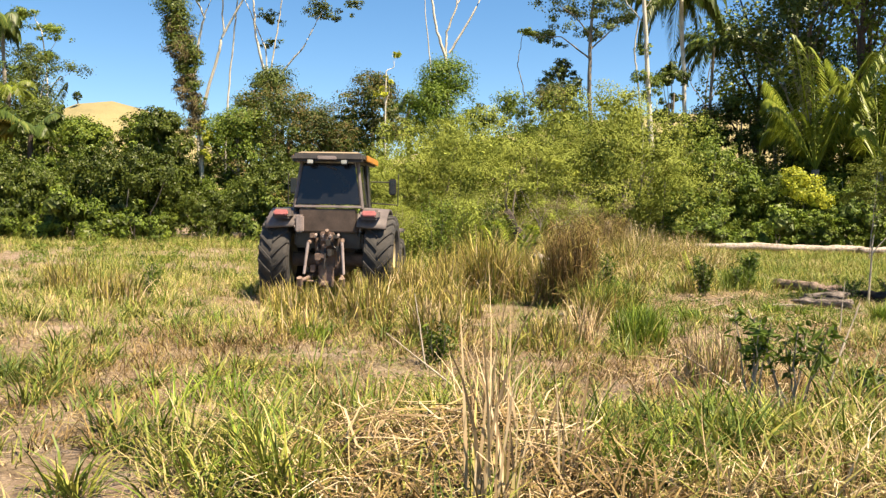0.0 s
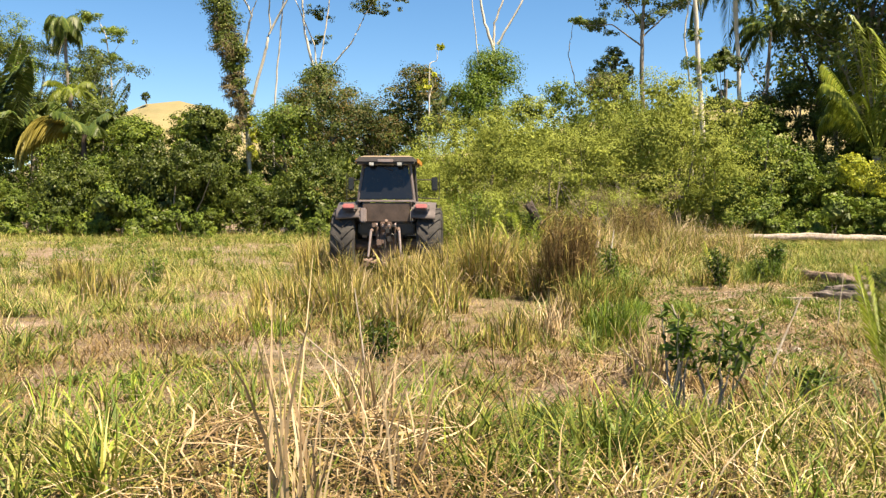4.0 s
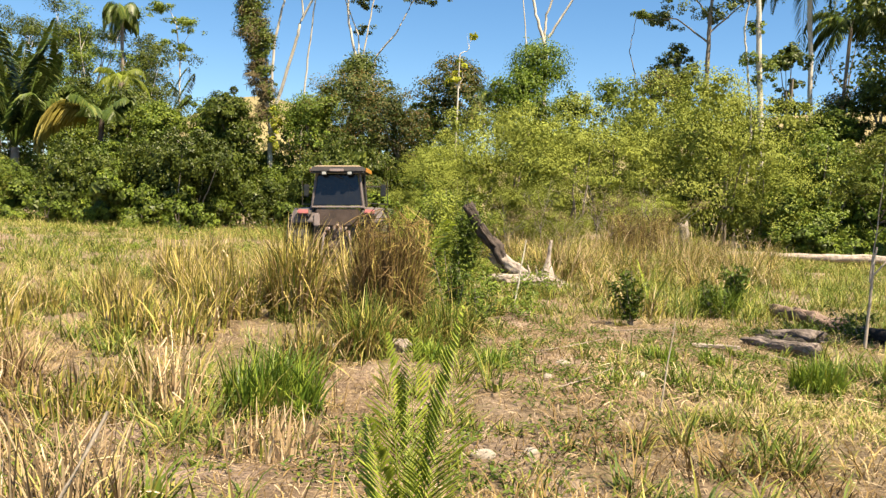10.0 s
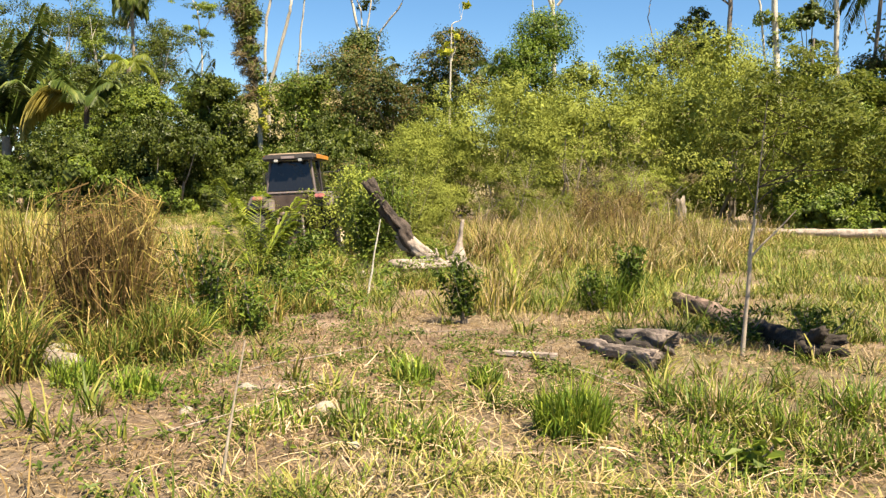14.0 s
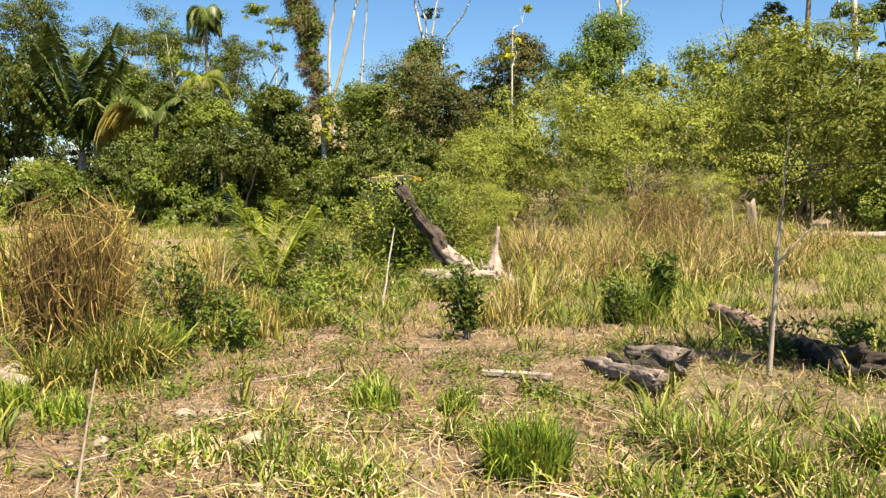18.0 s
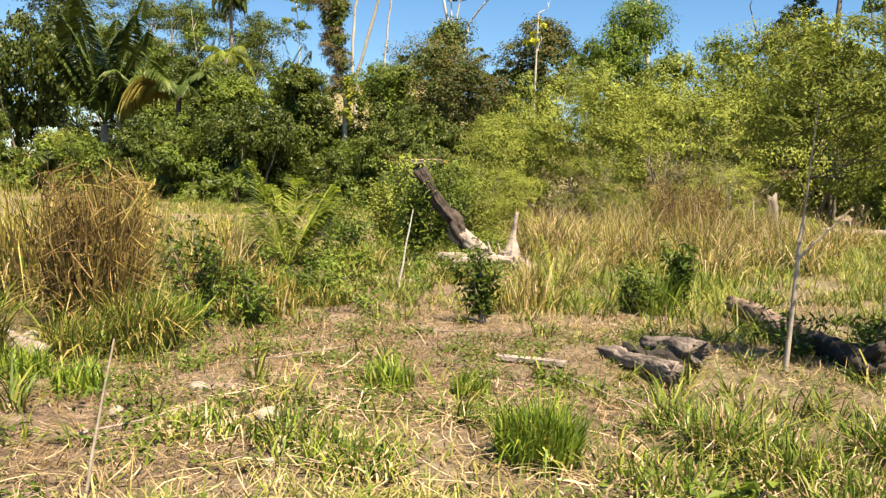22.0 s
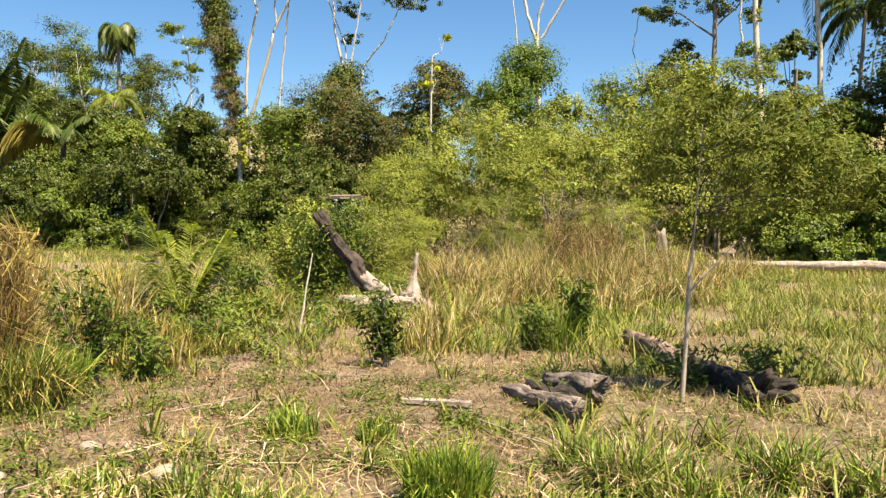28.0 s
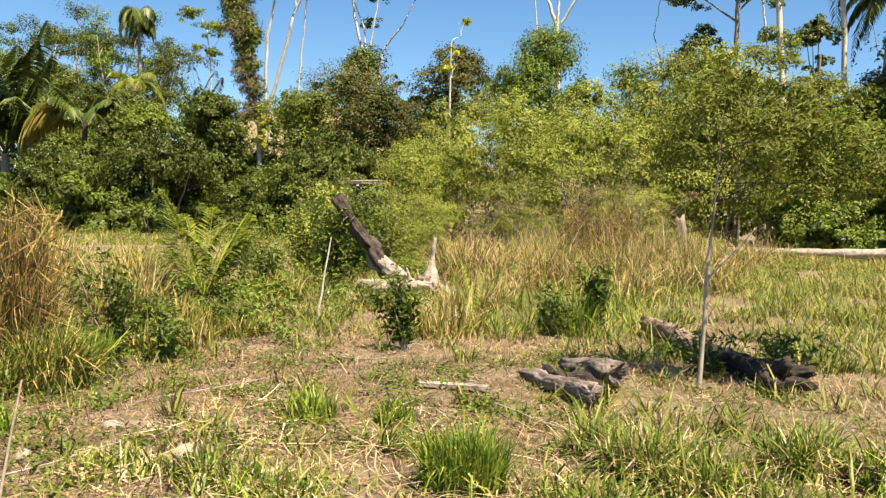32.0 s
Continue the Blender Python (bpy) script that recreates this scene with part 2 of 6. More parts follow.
def hump(x, y, cx, cy, rx, ry, h):
    return h * np.exp(-((x - cx) / rx) ** 2 - ((y - cy) / ry) ** 2)


def ground_z(x, y):
    """The lie of the land: a nearly level field, a hollow before the wood, dry hills behind it."""
    x, y = np.asarray(x, float), np.asarray(y, float)
    z = 0.05 * np.sin(0.9 * x + 0.4 * y) * np.cos(0.7 * y - 0.3 * x) + 0.025 * np.sin(2.3 * x - 1.1) * np.sin(2.1 * y + 0.6)
    z = z + hump(x, y, -1.2, 36.5, 5.0, 6.0, -0.66) + hump(x, y, -1.8, 22.0, 3.0, 4.5, -0.13)
    z = z + hump(x, y, -88, 215, 30, 40, 24.0) + hump(x, y, -170, 260, 90, 60, 12) + hump(x, y, 60, 270, 110, 60, 31) + hump(x, y, 190, 260, 90, 70, 24)
    return z


def mesh_object(name, verts, faces, mat, parent=None, smooth=False):
    me = bpy.data.meshes.new(name)
    verts, faces = np.asarray(verts, np.float32), np.asarray(faces, np.int32)
    k = faces.shape[1]
    me.vertices.add(len(verts))
    me.vertices.foreach_set("co", verts.ravel())
    me.loops.add(faces.size)
    me.loops.foreach_set("vertex_index", faces.ravel())
    me.polygons.add(len(faces))
    me.polygons.foreach_set("loop_start", np.arange(0, faces.size, k, dtype=np.int32))
    me.polygons.foreach_set("loop_total", np.full(len(faces), k, np.int32))
    me.polygons.foreach_set("use_smooth", np.full(len(faces), smooth))
    me.update(calc_edges=True)
    me.materials.append(mat)
    ob = new(name, me)
    ob.parent = parent
    return ob


def part(name, bm, mat, parent, label="", smooth=False):
    me = bpy.data.meshes.new(name)
    bm.normal_update()
    for f in bm.faces:
        f.smooth = smooth
    bm.to_mesh(me)
    bm.free()
    me.materials.append(mat)
    ob = new(name, me)
    ob.parent = parent
    if label:
        tagged(ob, label)
    return ob


def empty_at(name, x, y, z=None, turn=0.0, size=1.0):
    ob = new(name)
    ob.empty_display_size = 0.2
    ob.matrix_basis = place(x, y, z, turn, size)
    return ob


def place(x, y, z=None, turn=0.0, size=1.0, lean=0.0):
    z = float(ground_z(x, y)) if z is None else z
    s = size if isinstance(size, tuple) else (size, size, size)
    return Matrix.LocRotScale((x, y, z), Euler((radians(lean), 0, radians(turn))), s)


def unit(v):
    return v / np.maximum(np.linalg.norm(v, axis=-1, keepdims=True), 1e-9)


def leaf_arrays(at, out, length, width, r, fold=0.25, droop=0.25, scatter=0.55):
    """Diamond leaves, folded along the midrib, at the points `at`, facing roughly `out`."""
    k = len(at)
    n = unit(out + r.normal(0, scatter, (k, 3)) + (0, 0, 0.35))
    d = unit(np.cross(n, r.normal(0, 1, (k, 3))))
    d = unit(d + (0, 0, -droop))
    s = unit(np.cross(d, n))
    n = np.cross(s, d)
    ln = (length * r.uniform(0.6, 1.3, (k, 1)))
    wd = (width * r.uniform(0.7, 1.2, (k, 1)))
    v = np.stack([at - d * ln * 0.5, at + s * wd * 0.5 + n * fold * wd - d * ln * 0.08, at + d * ln * 0.5, at - s * wd * 0.5 + n * fold * wd - d * ln * 0.08], 1)
    f = np.arange(4 * k).reshape(-1, 4)
    return v.reshape(-1, 3), f


def cloud_points(blobs, count, r, clump=0.28, inside=0.25):
    """Points in clumps over the skins of ellipsoids (x, y, z, rx, ry, rz): a crown with lobes and gaps."""
    b = np.array(blobs, float)
    w = (b[:, 3] * b[:, 4] * b[:, 5]) ** (2 / 3)
    per = 34
    k = max(4, count // per)
    which = r.choice(len(b), k, p=w / w.sum())
    d = unit(r.normal(0, 1, (k, 3)))
    d[:, 2] = np.where(d[:, 2] < -0.55, -d[:, 2], d[:, 2])
    rad = np.where(r.random(k) < inside, r.uniform(0.35, 0.8, k), r.uniform(0.82, 1.08, k))
    c = b[which, :3] + d * b[which, 3:] * rad[:, None]
    size = clump * r.uniform(0.5, 1.3, (k, 1)) * b[which, 3:].mean(1, keepdims=True)
    pick = np.repeat(np.arange(k), per)
    q = np.clip(r.normal(0, 0.85, (len(pick), 3)), -1.15, 1.15) * size[pick] * (1, 1, 0.7)
    return c[pick] + q, unit(d[pick] + 0.6 * unit(q))


def crown(name, blobs, count, length, width, mat, parent, seed, clump=0.28, inside=0.25, label="", fine=True):
    """Leaves over the lobes of a crown; fine: many small leaves of one face each."""
    r = np.random.default_rng(seed)
    if fine:
        count, length, width = int(1.9 * count), 0.85 * length, 1.12 * width
    at, out = cloud_points(blobs, count, r, clump, inside)
    at[:, 2] = np.maximum(at[:, 2], 0.03)
    v, f = leaf_arrays(at, out, length, width, r, scatter=0.24)
    if fine:
        v = v.reshape(-1, 4, 3)[:, 1:]
        v, f = v.reshape(-1, 3), np.arange(3 * len(v)).reshape(-1, 3)
    ob = mesh_object(name, v, f, mat, parent)
    if label:
        tagged(ob, label)
    return ob


def tube_arrays(points, radii, sides=8, rough=0.0, r=None):
    pts = np.asarray(points, float)
    n = len(pts)
    tan = unit(np.gradient(pts, axis=0))
    ref = np.where(np.abs(tan[:, 2:3]) > 0.9, [[1.0, 0, 0]], [[0, 0, 1.0]])
    u = unit(np.cross(tan, ref))
    w = np.cross(tan, u)
    a = np.arange(sides) * 2 * np.pi / sides
    rad = np.asarray(radii, float)[:, None] * np.ones((1, sides))
    if rough and r is not None:
        rad = rad * (1 + rough * r.normal(0, 1, rad.shape))
    v = pts[:, None] + rad[..., None] * (np.cos(a)[None, :, None] * u[:, None] + np.sin(a)[None, :, None] * w[:, None])
    i, j = np.meshgrid(np.arange(n - 1), np.arange(sides), indexing="ij")
    k = (j + 1) % sides
    f = np.stack([i * sides + j, i * sides + k, (i + 1) * sides + k, (i + 1) * sides + j], -1).reshape(-1, 4)
    return v.reshape(-1, 3), f


def joined(pieces):
    vs, fs, at = [], [], 0
    for v, f in pieces:
        vs.append(np.asarray(v))
        fs.append(np.asarray(f) + at)
        at += len(v)
    return np.concatenate(vs), np.concatenate(fs)


def limb(a, b, bend, steps, r):
    """A wandering line from a to b."""
    a, b = np.array(a, float), np.array(b, float)
    t = np.linspace(0, 1, steps)[:, None]
    wob = r.normal(0, 1, (steps, 3)) * bend * np.sin(np.pi * t)
    return a + (b - a) * t + np.cumsum(wob, 0) * 0.4


# ---------------------------------------------------------------- ground
def build_ground():
    rings = np.concatenate([np.linspace(0, 44, 110), 44 + np.geomspace(0.5, 1900, 60)])
    m = 170
    a = np.arange(m) * 2 * np.pi / m
    x = 4 + rings[:, None] * np.cos(a)
    y = 18 + rings[:, None] * np.sin(a)
    v = np.stack([x, y, ground_z(x, y)], -1).reshape(-1, 3)
    i, j = np.meshgrid(np.arange(len(rings) - 1), np.arange(m), indexing="ij")
    k = (j + 1) % m
    f = np.stack([i * m + j, (i + 1) * m + j, (i + 1) * m + k, i * m + k], -1).reshape(-1, 4)
    tagged(mesh_object("ground", v, f, SOIL, smooth=True), "dry pasture soil with straw litter and hills behind", "ground", kind="structure")


build_ground()

# ---------------------------------------------------------------- grass


def blades(x, y, height, width, lean, r, segs=3, a=None, droop=0.35, kink=0.16, slant=0.3):
    """Grass blades standing at x, y: ribbons that bend over towards a, some of them broken half-way, and narrow to a tip."""
    k = len(x)
    a = r.uniform(0, 2 * np.pi, k) if a is None else a
    t = np.linspace(0, 1, segs + 1)
    mid = (t[:-1] + t[1:]) / 2
    tilt = np.abs(r.normal(0, slant, k))[:, None] + (lean * (0.95 + 0.7 * droop))[:, None] * mid
    broken = (r.random(k) < kink)[:, None] & (mid > r.uniform(0.25, 0.8, k)[:, None])
    tilt = np.minimum(tilt + broken * r.uniform(0.8, 1.9, k)[:, None], 2.5)
    turn = a[:, None] + r.normal(0, 0.35, k)[:, None] * mid
    step = (height * (1 + 0.12 * lean) / segs)[:, None]
    d = np.stack([np.sin(tilt) * np.cos(turn), np.sin(tilt) * np.sin(turn), np.cos(tilt)], -1) * step[..., None]
    base = np.stack([x, y, ground_z(x, y) - 0.02], -1)
    p = np.concatenate([np.zeros((k, 1, 3)), np.cumsum(d, 1)], 1)
    p[..., 2] = np.maximum(p[..., 2], 0.015 + 0.02 * t)
    p = base[:, None] + p
    b = a + r.normal(0.2, 0.5, k)
    s = np.stack([-np.sin(b), np.cos(b), 0 * b], -1)
    w = width[:, None] * (1 - t**1.7) * 0.5 + 0.001
    v = np.stack([p - s[:, None] * w[..., None], p + s[:, None] * w[..., None]], 2)
    idx = (np.arange(k) * (segs + 1) * 2)[:, None] + 2 * np.arange(segs)
    f = np.stack([idx, idx + 1, idx + 3, idx + 2], -1).reshape(-1, 4)
    return v.reshape(-1, 3), f


def patchy(x, y, scale, off):
    return np.array([noise.noise(Vector((a * scale + off, b * scale - off, 0.37 * off))) for a, b in zip(x, y)])


def tufts(count, area, per, spread, height, width, lean, r, keep=None, segs=3, droop=0.35, kink=0.06):
    """Blades in tufts scattered over area (x0, x1, y0, y1)."""
    cx, cy = r.uniform(area[0], area[1], count), r.uniform(area[2], area[3], count)
    if keep is not None:
        ok = keep(cx, cy)
        cx, cy = cx[ok], cy[ok]
    k = len(cx)
    size = r.uniform(0.55, 1.35, k)
    pick = np.repeat(np.arange(k), per)
    x = cx[pick] + r.normal(0, spread, len(pick)) * size[pick]
    y = cy[pick] + r.normal(0, spread, len(pick)) * size[pick]
    h = height * size[pick] * r.uniform(0.5, 1.25, len(pick))
    a = np.arctan2(y - cy[pick], x - cx[pick]) + r.normal(0, 0.7, len(pick))
    return blades(x, y, h, width * r.uniform(0.5, 1.4, len(pick)), lean * r.uniform(0.3, 1.6, len(pick)), r, segs, a, droop, kink)


def in_view(x, y):
    """The wedge of field that the camera looks over on its way."""
    left = 0.0 - 0.57 * (y - 2.5) - 0.8
    right = np.maximum(np.maximum(1.9 + 0.53 * (y - 2.5), 4.2 + 0.37 * (y - 4.2)), 9.9 + 0.22 * (y - 11.5))
    return (x > left) & (x < right)


def bare(x, y):
    """Trodden, bare spots: near 1 on bare soil, 0 in full grass."""
    b = hump(x, y, 5.4, 17.6, 2.4, 1.9, 1.2) + hump(x, y, 4.3, 13.6, 1.6, 1.4, 1.0) + hump(x, y, -2.0, 9.4, 1.6, 1.0, 1.0) + hump(x, y, 3.6, 20.8, 0.9, 1.6, 0.8) + hump(x, y, 8.9, 15.5, 1.4, 0.5, 1.1) + hump(x, y, 6.8, 18.2, 3.6, 2.6, 0.6) + hump(x, y, -4.2, 12.6, 2.0, 0.8, 0.6) + hump(x, y, 1.2, 12.0, 2.0, 0.8, 0.8) + hump(x, y, 0.3, 10.7, 1.2, 0.6, 1.1) + hump(x, y, 4.4, 12.1, 1.2, 0.8, 1.0) + hump(x, y, -2.0, 10.6, 0.9, 0.5, 0.9)
    return np.clip(b + (0.55 + 0.2 * (y > 14)) * patchy(x, y, 0.62, 2.2) - 0.04, 0, 1)


def lying_straw(name, count, area, deep, lengths, width, mat, label, r, mound=None):
    """Long stalks fallen across one another, up to deep above the soil."""
    x, y = r.uniform(area[0], area[1], count), r.uniform(area[2], area[3], count)
    ok = in_view(x, y)
    if mound is not None:
        ok &= r.random(count) < mound(x, y)
    x, y = x[ok], y[ok]
    k = len(x)
    lift = deep * r.random(k) * (1.0 if mound is None else mound(x, y))
    t = np.linspace(-0.5, 0.5, 4)
    a, pitch, ln = r.uniform(0, 6.28, k), r.normal(0, 0.22, k), r.uniform(*lengths, k)
    d = np.stack([np.cos(a) * np.cos(pitch), np.sin(a) * np.cos(pitch), np.sin(pitch)], -1)
    s = np.stack([-np.sin(a), np.cos(a), r.normal(0, 0.3, k)], -1)
    p = np.stack([x, y, ground_z(x, y) + 0.015 + lift], -1)[:, None] + d[:, None] * (ln[:, None] * t)[..., None]
    p = p + s[:, None] * (r.normal(0, 0.25, k) * ln)[:, None, None] * (t**2)[None, :, None]
    p[..., 2] += (r.normal(-0.1, 0.15, k) * ln)[:, None] * t**2 * 2
    p[..., 2] = np.maximum(p[..., 2], ground_z(p[..., 0], p[..., 1]) + 0.008)
    w = (width * r.uniform(0.4, 1.2, k))[:, None] * np.array([0.5, 0.5, 0.45, 0.15])
    v = np.stack([p - s[:, None] * w[..., None], p + s[:, None] * w[..., None]], 2)
    idx = (np.arange(k) * 8)[:, None] + 2 * np.arange(3)
    f = np.stack([idx, idx + 1, idx + 3, idx + 2], -1).reshape(-1, 4)
    tagged(mesh_object(name, v.reshape(-1, 3), f, mat), label, "straw", kind="stuff")


def build_grass():
    r = np.random.default_rng(11)
    near, far = (-16, 15, 5.2, 27), (-34, 30, 25, 52)

    def cover(cut, scale, off, soil=0.97):
        def keep(x, y):
            ok = in_view(x, y)
            ok[ok] &= (patchy(x[ok], y[ok], scale, off) > cut) & (r.random(ok.sum()) > soil * bare(x[ok], y[ok]))
            return ok
        return keep

    def on_soil(x, y):
        ok = in_view(x, y)
        ok[ok] &= r.random(ok.sum()) < bare(x[ok], y[ok]) ** 1.5 * 0.8
        return ok
    v, f = tufts(8000, near, 10, 0.05, 0.17, 0.010, 1.3, r, cover(-0.3, 0.4, 3.1), 2, 0.5)
    tagged(mesh_object("pasture_grass", v, f, GRASS), "short mixed green and straw pasture grass", "grass", kind="stuff")
    v, f = tufts(5800, near, 26, 0.05, 0.31, 0.015, 1.1, r, cover(0.04, 0.8, 8.4), 3, 0.6)
    tagged(mesh_object("green_grass", v, f, GRASS_GREEN), "lush green broad-bladed grass tufts in the field", "grass", kind="stuff")
    v, f = tufts(7500, near, 13, 0.1, 0.2, 0.006, 1.4, r, cover(0.05, 0.6, 5.7), 2, 0.55)
    tagged(mesh_object("dry_grass", v, f, GRASS_DRY), "dry straw-coloured grass bent over the field", "grass", kind="stuff")
    v, f = tufts(3600, near, 18, 0.05, 0.2, 0.013, 1.2, r, on_soil, 3, 0.6)
    tagged(mesh_object("small_tufts", v, f, GRASS_GREEN), "small green grass tufts scattered on bare soil", "grass", kind="stuff")
    v, f = tufts(9000, near, 8, 0.09, 0.1, 0.0035, 1.3, r, on_soil, 2, 0.5)
    tagged(mesh_object("straw_tufts", v, f, GRASS_DRY), "small tufts of dry straw on bare soil", "grass", kind="stuff")
    v, f = tufts(9000, (-7, 11, 9, 22), 7, 0.12, 0.11, 0.006, 0.9, r, on_soil, 2, 0.5)
    tagged(mesh_object("stubble", v, f, GRASS_BROWN), "short broken brown stubble on bare soil", "grass", kind="stuff")
    x, y = r.uniform(-6, 11, 2400), r.uniform(10, 22, 2400)
    ok = on_soil(x, y)
    x, y = np.repeat(x[ok], 34) + r.normal(0, 0.09, ok.sum() * 34), np.repeat(y[ok], 34) + r.normal(0, 0.09, ok.sum() * 34)
    at = np.stack([x, y, ground_z(x, y) + np.abs(r.normal(0.02, 0.04, len(x)))], -1)
    v, f = leaf_arrays(at, np.tile((0.0, 0.0, 1.0), (len(at), 1)), 0.055, 0.024, r)
    tagged(mesh_object("creeping_weeds", v, f, WEED), "low creeping green weeds on bare soil", "weed", kind="stuff")
    # the thick mixed sward where the walk begins
    v, f = tufts(300, (-1.8, 6.0, 7.0, 9.6), 34, 0.07, 0.42, 0.017, 0.9, r, lambda x, y: in_view(x, y) & (patchy(x, y, 0.9, 4.2) > -0.02) & (y - 7 < 2.4 + 0.5 * np.sin(x * 1.7)), 4, 0.6)
    tagged(mesh_object("thick_grass", v, f, GRASS_GREEN), "thick knee-high grass, half green and half dry", "grass", kind="stuff")
    v, f = tufts(760, (-3.5, 7.5, 8.0, 14), 18, 0.1, 0.28, 0.009, 1.3, r, cover(-1.0, 0.6, 1.1), 3, 0.6)
    tagged(mesh_object("dead_grass", v, f, GRASS_BROWN), "matted brown dead grass", "grass", kind="stuff")
    v, f = tufts(170, (-1.6, 5.6, 6.6, 9.8), 26, 0.07, 0.38, 0.014, 0.8, r, lambda x, y: in_view(x, y) & (patchy(x, y, 0.8, 9.9) > 0.08), 4, 0.6)
    tagged(mesh_object("fresh_grass", v, f, GRASS_LUSH), "fresh green blades rising through the straw", "grass", kind="stuff")
    v, f = tufts(230, (-1.2, 6.0, 7.0, 9.0), 26, 0.09, 0.36, 0.012, 1.1, r, in_view, 3, 0.55)
    tagged(mesh_object("mixed_grass", v, f, GRASS), "thick half-dry grass", "grass", kind="stuff")
    v, f = tufts(170, (-0.8, 6.0, 7.0, 8.9), 20, 0.2, 0.4, 0.010, 1.7, r, in_view, 4, 0.55)
    tagged(mesh_object("fallen_straw", v, f, GRASS_DRY), "long fallen straw lying across the sward", "grass", kind="stuff")
    v, f = tufts(90, (-0.1, 4.4, 6.3, 8.6), 26, 0.15, 0.34, 0.012, 1.3, r, lambda x, y: y > 6.2 + 0.25 * x, 4, 0.6)
    tagged(mesh_object("dead_grass", v, f, GRASS_BROWN), "brown dead grass under the straw", "grass", kind="stuff")
    v, f = tufts(190, (5.4, 10.6, 14.2, 15.4), 24, 0.08, 0.2, 0.008, 1.2, r, lambda x, y: patchy(x, y, 0.8, 1.3) > 0.0, 3, 0.6)
    tagged(mesh_object("edge_grass", v, f, GRASS), "half-dry grass with straw below it", "grass", kind="stuff")
    lying_straw("fallen_straw", 1800, (5.2, 10.8, 14.2, 17.8), 0.08, (0.1, 0.4), 0.007, GRASS_DRY, "long fallen straw between the green tufts", r)
    v, f = tufts(420, (-10, 3.2, 11, 25), 46, 0.13, 0.34, 0.009, 1.0, r, lambda x, y: in_view(x, y) & ((x < 0.3) | (y < 14)) & (r.random(len(x)) > bare(x, y)) & (patchy(x, y, 0.5, 7.7) > 0.0), 3, 0.5)
    tagged(mesh_object("rough_tussocks", v, f, GRASS), "rough knee-high tussocks, green above and dry below", "grass", kind="stuff")
    lying_straw("straw_heap", 1500, (-0.9, 2.6, 6.6, 9.6), 0.5, (0.25, 0.85), 0.012, GRASS_DRY, "heap of long pale fallen straw", r, lambda x, y: hump(x, y, 0.75, 7.9, 1.2, 1.0, 1.0))
    lying_straw("dead_stalks", 3200, (-0.9, 2.6, 6.6, 9.6), 0.42, (0.2, 0.7), 0.012, GRASS_BROWN, "brown dead stalks tangled in the straw", r, lambda x, y: hump(x, y, 0.75, 7.9, 1.3, 1.0, 1.0))
    lying_straw("bent_straw", 900, (1.8, 6.5, 7.0, 11.5), 0.16, (0.15, 0.6), 0.009, GRASS_DRY, "long bent straw lying in the sward", r)
    lying_straw("matted_straw", 16000, (-7, 11, 8.5, 22), 0.04, (0.04, 0.18), 0.0045, GRASS_DRY, "matted dry straw on the soil", r)
    lying_straw("matted_stalks", 15000, (-7, 11, 8.5, 22), 0.04, (0.05, 0.2), 0.006, GRASS_BROWN, "matted brown stalks on the soil", r)
    # litter of broken straw on the bare soil
    k = 100000
    x, y = r.uniform(-14, 14, k), r.uniform(6, 23, k)
    ok = in_view(x, y)
    x, y = x[ok], y[ok]
    a, ln = r.uniform(0, 6.28, len(x)), r.uniform(0.01, 0.07, len(x))
    d = np.stack([np.cos(a) * ln, np.sin(a) * ln, r.normal(0, 0.012, len(x))], -1)
    s = np.stack([-np.sin(a), np.cos(a), 0 * a], -1) * r.uniform(0.001, 0.0035, (len(x), 1))
    c = np.stack([x, y, ground_z(x, y) + r.uniform(0.002, 0.022, len(x))], -1)
    v = np.stack([c - d - s, c - d + s, c + d + s, c + d - s], 1)
    h = len(v) // 2
    for name, w, mat, label in (("straw_litter", v[:h], GRASS_DRY, "pale broken straw lying on the soil"), ("dead_leaf_litter", v[h:], GRASS_BROWN, "brown dead leaf blades lying on the soil")):
        w = w.reshape(-1, 3)
        tagged(mesh_object(name, w, np.arange(len(w)).reshape(-1, 4), mat), label, "litter", kind="stuff")
    # sparse pasture all round, outside the wedge that is walked and seen
    v, f = tufts(4500, (-34, 40, -26, 44), 4, 0.12, 0.24, 0.024, 1.0, r, lambda x, y: ~in_view(x, y) & (patchy(x, y, 0.3, 1.9) > -0.15) & ((np.hypot(x - 3, y - 4) > 3.0)), 2, 0.5)
    tagged(mesh_object("outer_pasture", v, f, GRASS), "sparse pasture grass round the field", "grass", kind="stuff")
    r2 = np.random.default_rng(19)
    v, f = tufts(3000, (-11, 20, -7, 15), 9, 0.07, 0.2, 0.012, 1.1, r2, lambda x, y: ~in_view(x, y) & (patchy(x, y, 0.4, 3.3) > -0.2), 2, 0.5)
    tagged(mesh_object("outer_pasture", v, f, GRASS), "short mixed pasture grass beside the way", "grass", kind="stuff")
    # clods of dry soil
    k = 3600
    x, y = r.uniform(-6, 11, k), r.uniform(9, 22, k)
    ok = on_soil(x, y)
    x, y = x[ok], y[ok]
    size = r.uniform(0.006, 0.03, (len(x), 1, 1)) * r.uniform(0.6, 1.0, (len(x), 1, 1))
    octa = np.array([(1, 0, 0), (0, 1, 0), (-1, 0, 0), (0, -1, 0), (0, 0, 0.7), (0, 0, -0.7)]) + 0.0
    v = octa[None] * size * r.uniform(0.6, 1.4, (len(x), 6, 1)) + np.stack([x, y, ground_z(x, y) + 0.004], -1)[:, None]
    f = (np.arange(len(x)) * 6)[:, None, None] + np.array([(0, 1, 4), (1, 2, 4), (2, 3, 4), (3, 0, 4), (1, 0, 5), (2, 1, 5), (3, 2, 5), (0, 3, 5)])[None]
